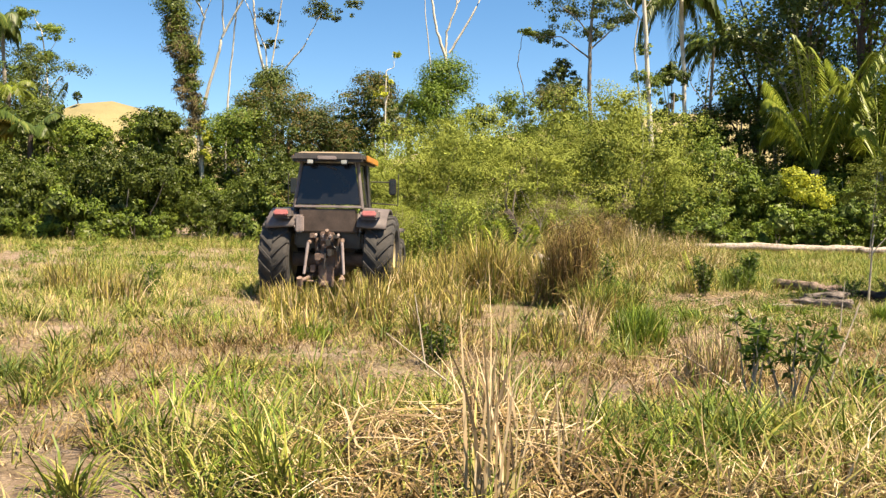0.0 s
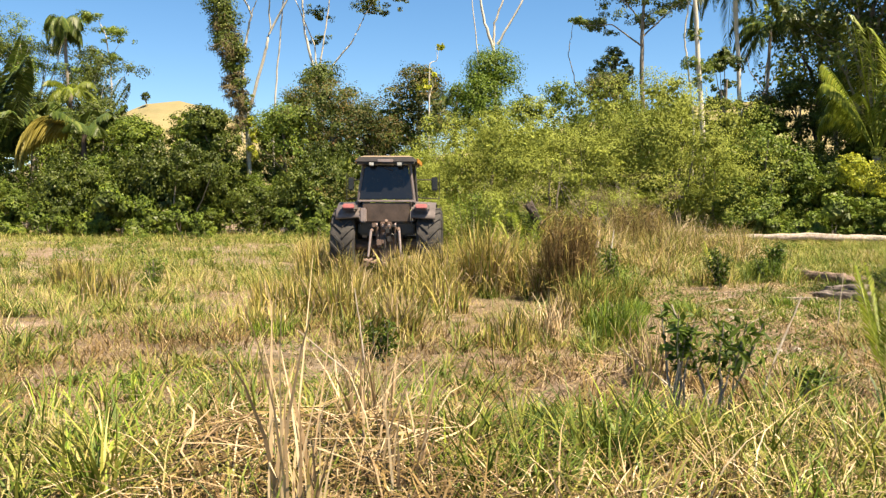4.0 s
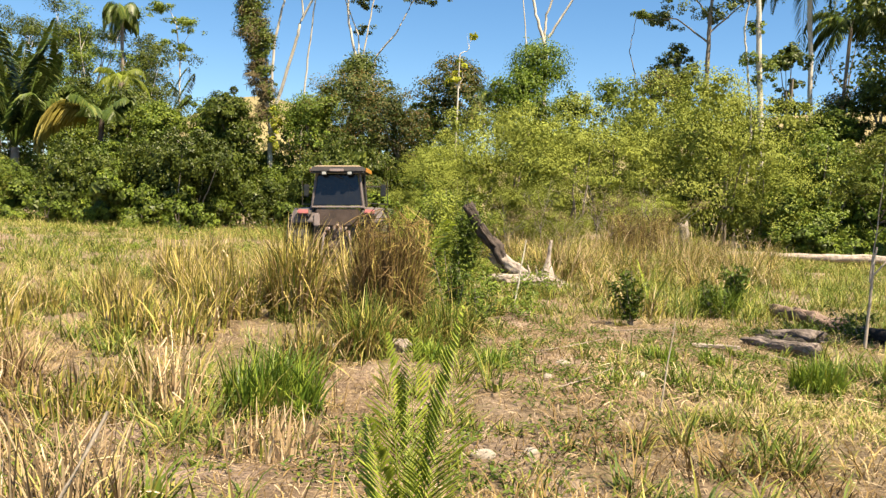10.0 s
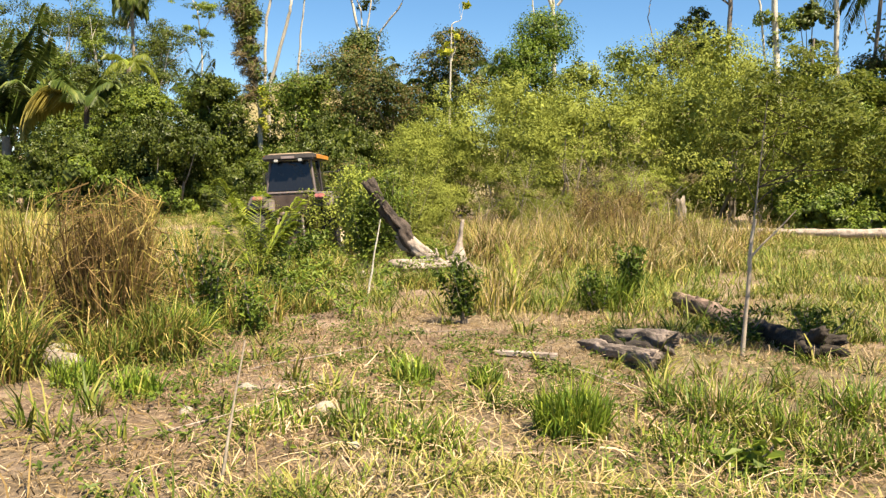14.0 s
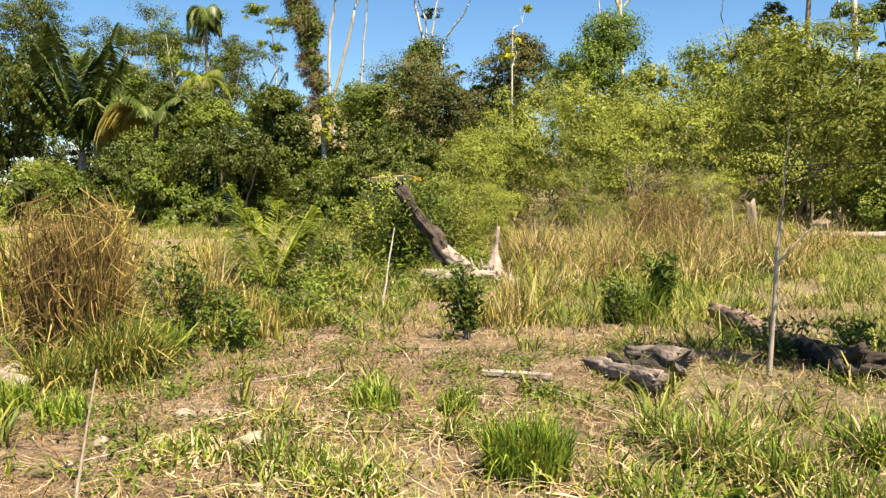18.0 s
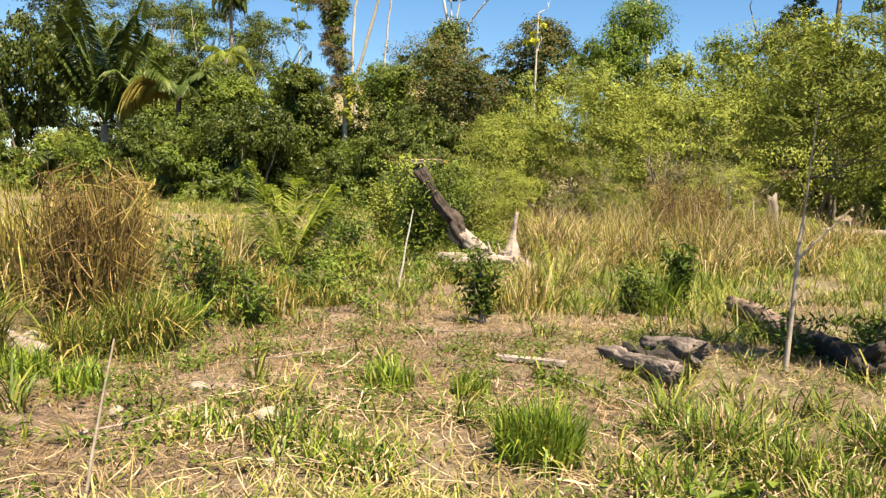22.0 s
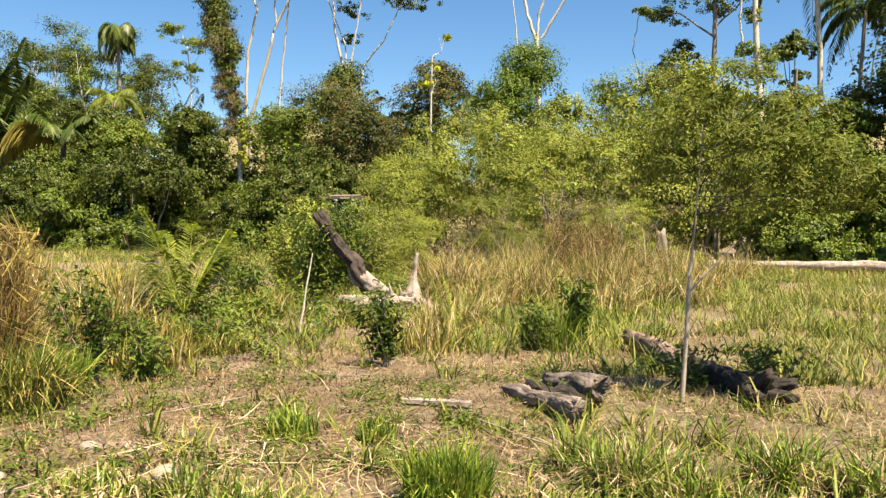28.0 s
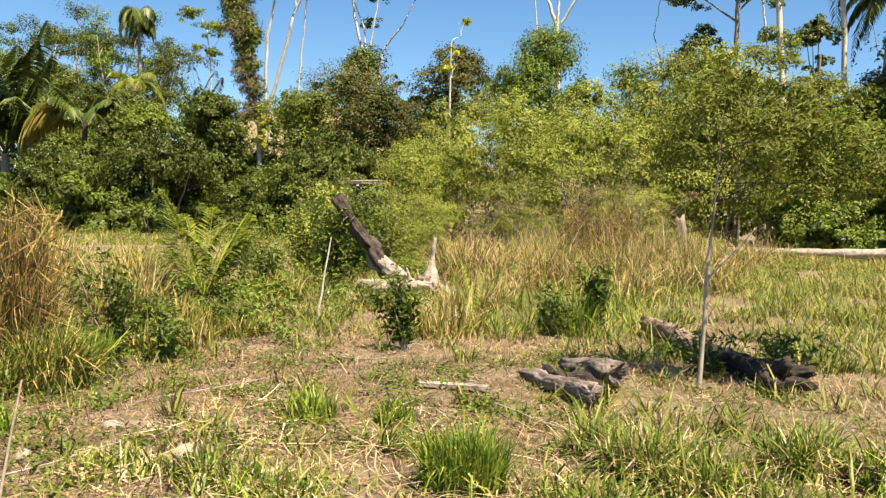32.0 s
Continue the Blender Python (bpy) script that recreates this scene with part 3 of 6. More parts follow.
    tagged(mesh_object("soil_clods", v.reshape(-1, 3), f.reshape(-1, 3), SOIL), "small dry clods of soil", "soil", kind="stuff")
    # beyond
    v, f = tufts(2600, (-36, 22, 40, 51), 14, 0.2, 0.42, 0.02, 1.0, r, lambda x, y: patchy(x, y, 0.3, 5.1) > -0.2, 2, 0.5)
    tagged(mesh_object("edge_grass", v, f, GRASS), "long mixed grass at the foot of the shrubs", "grass", kind="stuff")
    v, f = tufts(2300, (3.5, 18, 21, 43), 16, 0.14, 0.36, 0.014, 1.0, r, lambda x, y: patchy(x, y, 0.4, 2.7) > -0.12, 3, 0.5)
    tagged(mesh_object("lush_grass", v, f, GRASS_GREEN), "yellow-green lush grass before the shrubs", "grass", kind="stuff")
    v, f = tufts(6500, far, 10, 0.13, 0.3, 0.016, 1.2, r, cover(-0.2, 0.3, 9.2, 0.3), 2, 0.5)
    tagged(mesh_object("far_grass", v, f, GRASS), "tall mixed grass before the wood", "grass", kind="stuff")
    v, f = tufts(6400, far, 14, 0.14, 0.36, 0.017, 1.1, r, cover(0.05, 0.3, 4.4, 0.3), 2, 0.5)
    tagged(mesh_object("far_green_grass", v, f, GRASS_GREEN), "green grass before the wood", "grass", kind="stuff")
    v, f = tufts(2600, (-8, 13, 28, 50), 18, 0.22, 0.6, 0.015, 1.5, r, lambda x, y: (patchy(x, y, 0.35, 6.1) > 0.1) & (np.abs(x + 2.4) > 2.2), 3, 0.6)
    tagged(mesh_object("tall_dry_grass", v, f, GRASS), "tall dry seeding grass before the shrubs", "grass", kind="stuff")


build_grass()


def clump(x, y, height, radius, count, mats, label, seed, width=0.018, group="tall grass clumps", kink=0.3, thick=1.0, broken=0):
    """A big tussock: blades from one foot, each kind of blade a part of its own (share, height, lean, droop)."""
    ob = empty_at("grass_clump", x, y)
    r = np.random.default_rng(seed)
    for name, mat, share, lift, lean, droop in mats:
        k = int(thick * count * share)
        a, d = r.uniform(0, 6.28, k), 0.85 * radius * np.sqrt(r.random(k))
        bx, by = d * np.cos(a), d * np.sin(a)
        h = height * r.uniform(0.5, 1.08, k) * (1 - 0.25 * d / radius) * lift
        v, f = blades(bx + x, by + y, h, 0.9 / thick * width * r.uniform(0.4, 1.3, k), lean * r.uniform(0.1, 1.9, k), r, 4, a + r.normal(0, 1.8, k), droop, kink, 0.08)
        v = v - (x, y, float(ground_z(x, y)))
        tagged(mesh_object(name, v, f, mat, ob), kind="stuff")
    if broken:
        # broken blades caught across the tussock at every slant
        for name, mat, k in (("broken_tuft", GRASS_BROWN, broken), ("pale_broken_tuft", GRASS_GOLD, broken // 2)):
            a, d = r.uniform(0, 6.28, k), radius * r.uniform(0.55, 1.1, k)
            c = np.stack([d * np.cos(a), d * np.sin(a), height * r.uniform(0.1, 0.95, k)], -1)
            way = unit(r.normal(0, 1, (k, 3)) * (0.6, 0.6, 0.9) - (0, 0, 0.5)) * r.uniform(0.08, 0.3, (k, 1))
            side = unit(np.cross(way, r.normal(0, 1, (k, 3)))) * r.uniform(0.003, 0.007, (k, 1))
            bow = np.stack([np.cos(a), np.sin(a), 0.4 + 0 * a], -1) * r.uniform(0.0, 0.08, (k, 1))
            v = np.stack([c - way - side, c - way + side, c + bow + side, c + bow - side, c + way], 1)
            i = 5 * np.arange(k)[:, None]
            f = np.concatenate([i + (0, 1, 2), i + (0, 2, 3), i + (3, 2, 4)])
            tagged(mesh_object(name, v.reshape(-1, 3), f, mat, ob), kind="stuff")
    return tagged(ob, label, "grass", group)


MIXES = {
    # B: the darkest dead blades paint in the shade between the brown ones
    "B": ((("dead_tuft", GRASS_DEAD_SHADE, 0.3, 1.0, 0.04, 0.8), ("brown_tuft", GRASS_BROWN, 0.5, 1.0, 0.05, 0.8), ("hanging_tuft", GRASS_BROWN, 0.6, 0.98, 0.12, 1.8), ("dry_tuft", GRASS_GOLD, 0.24, 1.05, 0.14, 1.4), ("green_tuft", GRASS_GREEN, 0.4, 0.65, 0.25, 0.6)), "tall brown half-dead grass tussock"),
    "Y": ((("green_tuft", GRASS_GREEN, 0.35, 0.85, 0.25, 0.5), ("gold_tuft", GRASS_GOLD, 0.6, 1.05, 0.3, 1.0), ("dry_tuft", GRASS_DRY, 0.25, 1.0, 0.45, 1.2), ("dead_tuft", GRASS_BROWN, 0.2, 0.6, 0.7, 0.8)), "tall yellow-green grass tussock"),
    "G": ((("green_tuft", GRASS_LUSH, 1.3, 0.9, 0.45, 0.5), ("pale_tuft", GRASS_GREEN, 0.3, 0.85, 0.6, 0.5), ("dry_tuft", GRASS_DRY, 0.12, 0.5, 1.3, 0.6)), "low bright green grass tuft"),
    "M": ((("arching_tuft", GRASS_GOLD, 0.55, 1.0, 1.1, 1.3), ("green_tuft", GRASS_GREEN, 0.6, 0.9, 1.0, 1.0), ("dry_tuft", GRASS_DRY, 0.35, 1.05, 0.95, 1.3), ("dead_tuft", GRASS_BROWN, 0.4, 0.8, 0.9, 1.0)), "tall arching golden grass tussock"),
    "H": ((("green_tuft", GRASS_LUSH, 0.8, 0.9, 0.85, 0.6), ("pale_tuft", GRASS_GREEN, 0.4, 0.9, 0.9, 0.6), ("dry_tuft", GRASS_DRY, 0.6, 0.85, 1.1, 0.7)), "bushy green grass tuft mixed with straw"),
    "O": ((("green_tuft", GRASS_GREEN, 0.9, 0.95, 0.55, 1.0), ("brown_tuft", GRASS_BROWN, 0.4, 0.8, 0.8, 1.0), ("dry_tuft", GRASS_GOLD, 0.25, 0.9, 0.7, 1.0)), "arching olive grass tussock with brown dead blades"),
    "S": ((("dry_tuft", GRASS_DRY, 0.8, 1.0, 0.4, 0.6), ("green_tuft", GRASS, 0.25, 0.8, 0.5, 0.5)), "pale dry straw tussock with seed stalks"),
}
CLUMPS_A = ((2.65, 17.9, 1.6, 0.44, 1300, "B"), (1.15, 18.5, 1.55, 0.42, 900, "Y"), (2.85, 16.26, 0.9, 0.34, 420, "O"), (2.53, 15.3, 0.72, 0.32, 380, "Y"), (0.5, 19.9, 1.3, 0.4, 500, "Y"),
            (2.95, 13.5, 0.75, 0.38, 520, "G"), (2.19, 13.3, 0.7, 0.25, 200, "S"), (-0.59, 14.6, 0.95, 0.4, 420, "Y"), (-1.95, 21.2, 1.05, 0.45, 500, "Y"), (-1.94, 15.9, 0.75, 0.45, 420, "Y"), (-1.0, 17.8, 0.75, 0.45, 420, "Y"))
CLUMPS_B = ((0.85, 8.6, 0.9, 0.25, 160, "S"), (0.3, 13.7, 0.6, 0.4, 320, "S"), (5.9, 21.5, 0.6, 0.5, 250, "Y"), (-0.5, 20.9, 1.1, 0.4, 420, "Y"), (0.9, 22.2, 1.2, 0.5, 400, "Y"), (2.1, 24.5, 0.6, 0.5, 300, "Y"), (3.4, 12.4, 0.4, 0.35, 180, "S"),
            (7.5, 16.25, 0.5, 0.26, 620, "G"), (8.5, 16.9, 0.46, 0.3, 460, "H"), (8.95, 16.75, 0.4, 0.28, 360, "H"), (9.43, 17.3, 0.5, 0.3, 420, "H"), (9.95, 17.1, 0.45, 0.3, 360, "H"), (8.15, 17.25, 0.36, 0.22, 260, "H"))
CLUMPS_F = ((3.2, 19.6, 0.5, 0.4, 320, "O"), (2.6, 21.3, 0.5, 0.4, 320, "O"), (3.4, 21.0, 0.4, 0.4, 300, "O"), (1.6, 22.0, 0.6, 0.45, 320, "O"), (2.3, 23.9, 0.6, 0.5, 320, "O"), (0.6, 24.5, 0.7, 0.5, 320, "O"), (1.5, 26.0, 0.7, 0.5, 320, "O"), (4.0, 24.2, 0.4, 0.4, 280, "O"),
            (12.6, 43.8, 0.5, 0.5, 200, "M"), (15.2, 44.5, 0.55, 0.5, 200, "M"), (17.6, 45.0, 0.5, 0.6, 200, "M"), (19.8, 45.6, 0.6, 0.5, 200, "M"), (5.3, 36.6, 1.7, 1.0, 420, "M"), (7.0, 34.2, 1.5, 0.9, 420, "M"), (4.6, 31.6, 1.3, 0.8, 420, "M"),
            (3.55, 17.5, 0.8, 0.34, 460, "O"), (3.3, 17.0, 0.55, 0.3, 320, "O"), (-2.7, 18.3, 0.55, 0.4, 380, "Y"), (-2.1, 18.9, 0.5, 0.35, 320, "Y"), (-1.35, 18.6, 0.6, 0.3, 320, "Y"), (-0.35, 18.7, 1.15, 0.45, 520, "Y"), (0.4, 17.3, 1.0, 0.4, 420, "Y"), (1.75, 19.2, 1.45, 0.4, 560, "Y"), (0.0, 16.4, 0.7, 0.4, 320, "Y"), (2.0, 20.6, 1.2, 0.45, 420, "Y"))
CLUMPS_E = ((8.3, 16.1, 0.32, 0.3, 300, "H"), (9.2, 16.2, 0.36, 0.34, 340, "H"), (9.9, 16.3, 0.36, 0.34, 320, "H"), (10.4, 17.2, 0.4, 0.34, 320, "H"), (6.2, 15.7, 0.3, 0.3, 260, "H"), (6.7, 15.5, 0.3, 0.34, 280, "H"), (5.6, 15.6, 0.26, 0.3, 220, "H"), (3.4, 31.5, 1.5, 0.8, 460, "M"), (5.6, 34.8, 1.7, 0.9, 460, "M"), (7.4, 36.2, 1.8, 0.9, 460, "M"), (9.3, 34.5, 1.4, 0.9, 420, "M"), (6.6, 38.6, 2.0, 1.0, 460, "M"), (3.6, 37.4, 1.9, 1.0, 460, "M"), (8.6, 41.0, 1.9, 1.1, 420, "M"), (1.4, 40.0, 1.7, 1.0, 420, "M"), (11.0, 41.5, 1.3, 1.0, 360, "M"), (5.2, 28.0, 0.9, 0.6, 300, "M"))
CLUMPS_D = ((-2.6, 20.0, 0.7, 0.35, 300, "Y"), (-1.0, 19.9, 0.6, 0.3, 260, "Y"), (-1.41, 13.46, 0.5, 0.36, 320, "Y"), (-1.2, 13.2, 0.3, 0.3, 260, "G"), (0.29, 13.2, 0.75, 0.4, 300, "Y"), (1.7, 13.0, 0.45, 0.5, 260, "Y"), (0.5, 18.2, 1.1, 0.3, 320, "Y"),
            (2.3, 18.25, 1.4, 0.3, 420, "Y"), (3.3, 18.1, 0.6, 0.35, 380, "G"), (2.3, 21.0, 0.6, 0.4, 300, "Y"), (1.2, 21.9, 0.7, 0.5, 320, "Y"), (0.7, 16.2, 0.7, 0.4, 320, "Y"), (0.0, 18.3, 1.0, 0.4, 380, "Y"), (1.8, 13.5, 0.5, 0.4, 260, "Y"), (-1.15, 15.2, 0.8, 0.4, 300, "Y"))
CLUMPS_C = ((-3.0, 22.8, 1.2, 0.5, 420, "Y"), (-3.8, 26.0, 1.2, 0.6, 400, "Y"), (7.2, 22.6, 0.8, 0.4, 260, "G"), (5.4, 24.5, 0.9, 0.6, 360, "M"), (7.6, 27.0, 1.1, 0.7, 420, "M"), (6.0, 29.5, 1.5, 0.8, 460, "M"), (4.2, 29.6, 1.7, 0.8, 460, "M"), (7.0, 32.5, 1.7, 0.9, 460, "M"),
            (8.8, 30, 1.2, 0.8, 420, "M"), (2.2, 9.3, 0.3, 0.35, 200, "O"), (3.1, 10.7, 0.75, 0.35, 240, "S"), (1.5, 8.7, 0.35, 0.35, 200, "O"), (4.6, 33.5, 1.7, 0.9, 420, "M"), (2.6, 34.5, 1.8, 0.9, 420, "M"), (6.2, 36, 1.9, 1.0, 420, "B"), (8.3, 37.0, 1.8, 1.0, 420, "M"), (5.0, 39, 2.0, 1.1, 460, "M"), (10, 38.5, 1.6, 1.0, 400, "M"), (3.2, 20.0, 0.6, 0.4, 260, "Y"), (4.3, 16.0, 0.3, 0.2, 160, "G"), (3.6, 16.2, 0.35, 0.2, 180, "G"), (1.8, 13.9, 0.5, 0.35, 240, "Y"), (6.05, 17.3, 0.32, 0.2, 180, "G"), (6.63, 17.5, 0.25, 0.16, 140, "G"), (-5.0, 16.5, 0.8, 0.5, 360, "Y"), (-7.2, 19.5, 0.9, 0.5, 360, "Y"))
for i, (x, y, h, rad, k, mix) in enumerate(CLUMPS_A + CLUMPS_B + CLUMPS_C + CLUMPS_D + CLUMPS_E + CLUMPS_F):
    clump(x, y, h, rad * (1.1 if mix == "G" else 1.0), k, MIXES[mix][0], MIXES[mix][1], 900 + i, 0.022 if mix == "B" else 0.018, thick={"B": 1.15, "Y": 0.68}.get(mix, 1.0), broken=int(900 * h * rad) if mix == "B" else 0)
clump(0.79, 6.85, 1.42, 0.16, 30, (("dry_tuft", GRASS_DRY, 1.0, 1.0, 0.2, 1.2), ("green_tuft", GRASS, 0.5, 0.7, 0.4, 0.6)), "loose bundle of tall pale dry grass stalks", 961, 0.02)
clump(1.15, 7.5, 1.1, 0.25, 30, (("dry_tuft", GRASS_DRY, 1.0, 1.0, 0.3, 1.2),), "bent pale dry grass stalks", 962, 0.018)

# ---------------------------------------------------------------- shrubs and trees


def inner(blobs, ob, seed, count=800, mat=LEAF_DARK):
    """Large leaves in the heart of a bush; the dark ones paint shade into its gaps."""
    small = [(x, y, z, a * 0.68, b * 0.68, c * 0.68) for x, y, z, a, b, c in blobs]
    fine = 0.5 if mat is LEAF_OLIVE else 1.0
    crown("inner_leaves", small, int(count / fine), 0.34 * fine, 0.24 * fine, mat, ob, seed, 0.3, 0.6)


def shrub(name, seed, blobs, count, length, width, mat, label, stems=5, clump_=0.28, inside=0.3):
    """A shrub at the origin: stems from the ground and a leafy crown."""
    r = np.random.default_rng(seed)
    ob = new(name)
    for _ in range(stems):
        b = blobs[r.integers(len(blobs))]
        top = np.array(b[:3]) + r.normal(0, 0.4, 3) * b[3]
        foot = np.array([top[0] * 0.3, top[1] * 0.3, -0.1]) + np.append(r.normal(0, 0.15, 2), 0)
        mesh_object("stem", *tube_arrays(limb(foot, top, 0.12, 7, r), np.linspace(0.05, 0.012, 7), 5), BARK_GREY, ob)
    crown("crown", blobs, count, length, width, mat, ob, seed + 1, clump_, inside)
    # dark heart leaves stand in for shade, except in the olive shrubs
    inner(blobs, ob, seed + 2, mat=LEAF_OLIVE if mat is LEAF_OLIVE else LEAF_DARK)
    tagged(ob, label, "shrub")
    return ob


def blob_set(seed, n, rx, h, lo=0.25):
    """n overlapping lobes of a bush rx wide (half) and h high."""
    r = np.random.default_rng(seed)
    out = []
    for _ in range(n):
        a, d = r.uniform(0, 6.28), rx * 0.7 * math.sqrt(r.random())
        z = h * r.uniform(lo, 0.86) * (1 - 0.35 * d / rx)
        s = rx * r.uniform(0.24, 0.4)
        out.append((d * math.cos(a), d * math.sin(a), z, s, s, min(s * 0.9, z * 0.9 + 0.1)))
    return out


OLIVE, DARK, GREEN = "feathery olive-green shrub at the wood's edge", "dark green broad-leaved shrub at the wood's edge", "green leafy shrub at the wood's edge"
SHRUBS = {
    "olive_a": shrub("olive_shrub", 101, blob_set(1, 20, 2.6, 4.8, 0.1), 13325, 0.092, 0.037, LEAF_OLIVE, OLIVE, 5, 0.2, 0.08),
    "olive_b": shrub("olive_shrub", 111, blob_set(2, 17, 2.2, 3.8, 0.1), 11275, 0.092, 0.037, LEAF_OLIVE, OLIVE, 5, 0.2, 0.08),
    "olive_c": shrub("olive_shrub", 115, blob_set(12, 19, 2.4, 4.4, 0.1), 12300, 0.092, 0.037, LEAF_OLIVE, OLIVE, 5, 0.2, 0.08),
    "dark_a": shrub("dark_shrub", 121, blob_set(3, 26, 2.4, 4.5, 0.08), 6400, 0.18, 0.09, LEAF_DARK, DARK, 5, 0.24, 0.15),
    "dark_b": shrub("dark_shrub", 131, blob_set(4, 22, 2.0, 3.4, 0.08), 5800, 0.17, 0.085, LEAF_MID, GREEN, 5, 0.24, 0.15),
    "dark_c": shrub("dark_shrub", 135, blob_set(14, 25, 2.2, 4.1, 0.08), 6200, 0.17, 0.087, LEAF_MID, GREEN, 5, 0.24, 0.15),
    "rust": shrub("creeper_shrub", 141, blob_set(5, 24, 2.6, 5.4, 0.1), 7600, 0.17, 0.085, LEAF_RUST, "creeper-hung shrub with rusty dead leaves", 5, 0.24, 0.15),
    "low": shrub("low_shrub", 151, blob_set(6, 14, 1.3, 1.7, 0.1), 2000, 0.17, 0.075, LEAF_MID, "low green shrub in long grass"),
}
used = set()


def put(kind, x, y, size=1.0, tall=1.0, group="wood edge shrubs"):
    """The first call moves the built shrub itself, later ones copy it."""
    m = place(x, y, None, (x * 37 + y * 53) % 360, (size, size, size * tall))
    src = SHRUBS[kind]
    ob = copy_thing(src, m) if kind in used else src
    if kind not in used:
        used.add(kind)
        ob.matrix_basis = m
    return tagged(ob, group=group)


# left shrubs beyond y 50 get dark leaf colour for the wood's shade
EDGE_LEFT = ((-34, 47, "dark_b", 1.2, 0.9), (-30.5, 50, "olive_c", 1.0, 1.0), (-27.4, 48.5, "dark_c", 0.9, 0.9), (-25.2, 52, "dark_a", 1.0, 1.0), (-22.9, 48.4, "dark_a", 0.98, 1.08), (-20, 51.5, "dark_a", 1.1, 1.35),
             (-17.6, 50, "dark_a", 1.2, 1.05), (-17.4, 53.2, "dark_a", 1.1, 1.15), (-10.4, 51.6, "dark_a", 1.0, 1.1), (-12.6, 59.5, "dark_a", 1.1, 1.1), (-9, 52.5, "dark_a", 1.1, 1.2), (-8.2, 50, "rust", 0.8, 0.9),
             (-38, 50, "dark_a", 1.2, 1.2), (-42, 48, "dark_b", 1.3, 1.2), (-25.5, 46, "low", 1.2, 1.0), (-20, 46.6, "low", 1.3, 1.1), (-18.6, 48.4, "low", 1.4, 1.2), (-16, 47.5, "low", 1.1, 1.0))
EDGE_FORE = ((-23.0, 50.2, "dark_c", 1.2, 1.15), (-29, 46.8, "low", 1.3, 1.2), (-23, 46.2, "low", 1.0, 1.0), (-18, 46.2, "low", 0.9, 0.9), (-21, 47.5, "olive_b", 0.55, 0.6), (-10, 48, "low", 1.2, 1.1), (-8, 46.5, "low", 1.0, 0.9),
             (17, 47.6, "low", 1.2, 1.1), (20.2, 48.4, "dark_b", 0.8, 0.8), (23, 48.2, "low", 1.4, 1.3), (26, 48.6, "dark_c", 0.8, 0.8), (14.6, 47.5, "low", 1.0, 1.0), (29.5, 48, "low", 1.4, 1.3))
EDGE_MID = ((-6.5, 52.5, "olive_b", 1.1, 1.1), (-4, 51, "olive_a", 1.0, 1.0), (-1.5, 53, "olive_c", 1.25, 1.2), (1.2, 52, "olive_b", 1.3, 1.3), (3.4, 50.5, "olive_a", 1.05, 0.95), (-2.5, 48.5, "olive_b", 0.9, 0.9),
            (5.6, 52.5, "olive_c", 1.15, 1.1), (1, 48, "olive_c", 0.9, 0.85), (7.8, 53, "olive_b", 1.3, 1.3), (5.2, 48.5, "olive_b", 0.85, 0.75), (-6, 48.5, "olive_c", 0.85, 0.8), (-5.8, 44.5, "low", 1.2, 1.0),
            (10.2, 53, "olive_a", 1.2, 1.2), (12.6, 51.5, "olive_c", 1.1, 1.1), (-3.2, 46.4, "olive_c", 0.75, 0.8), (6.6, 47.2, "olive_a", 0.75, 0.75), (9.6, 46.8, "olive_b", 0.75, 0.75), (4.0, 47.4, "olive_b", 0.8, 0.8), (15, 52.5, "dark_c", 1.2, 1.2), (9, 49, "olive_b", 0.9, 0.8), (-0.4, 43.6, "olive_b", 0.75, 0.75), (3, 44.6, "olive_c", 0.7, 0.7))
EDGE_RIGHT = ((13.8, 49.5, "dark_b", 1.0, 1.0), (17.5, 52, "dark_c", 1.2, 1.1), (20, 53, "dark_a", 1.1, 1.0), (22.5, 51.5, "dark_b", 1.2, 1.0), (25, 53, "dark_c", 1.2, 1.1), (27.5, 50, "dark_b", 1.2, 1.1),
              (30, 52, "dark_a", 1.3, 1.2), (33, 49, "dark_b", 1.2, 1.2), (36, 52, "dark_a", 1.3, 1.3), (16, 49.5, "olive_b", 0.9, 0.8), (18.8, 49.5, "dark_b", 0.9, 0.8), (11.5, 48.5, "olive_b", 0.7, 0.7))
BEHIND = ((-36, 57, "dark_a", 1.2, 1.0), (-26, 56, "dark_c", 1.15, 1.0), (-6.2, 57, "dark_c", 1.2, 1.2), (0.8, 58, "olive_a", 1.2, 1.2), (8, 58, "dark_b", 1.4, 1.15), (15.5, 57, "dark_b", 1.4, 1.1), (20, 58, "dark_a", 1.4, 1.1),
          (25, 58, "dark_b", 1.7, 1.3), (30, 60, "dark_a", 1.7, 1.4), (-17.5, 57.5, "dark_a", 1.2, 1.3), (-14.2, 54.2, "dark_c", 1.0, 1.1), (-13.2, 50.8, "dark_a", 0.8, 0.9), (-16.6, 52.0, "dark_c", 0.7, 0.8), (-46, 62, "dark_a", 2.2, 1.6))
for row in (EDGE_LEFT, EDGE_FORE, EDGE_MID, EDGE_RIGHT):
    for x, y, k, s, tall in row:
        high = 1.32 if row is EDGE_MID and y > 50 else 1.0
        put(k, x, y, s * high, min(tall, 1.2) * (1.08 if row is EDGE_LEFT else 1.0))
for x, y, k, s, tall in ((0.9, 35.4, "olive_b", 0.62, 1.0), (-0.1, 39.2, "olive_c", 0.62, 1.0), (-1.2, 40.2, "olive_b", 0.6, 0.95)):
    put(k, x, y, s, tall, "bushes in the long grass")
for x, y, k, s, tall in BEHIND:
    put(k, x, y, s, tall, "tall wood shrubs")


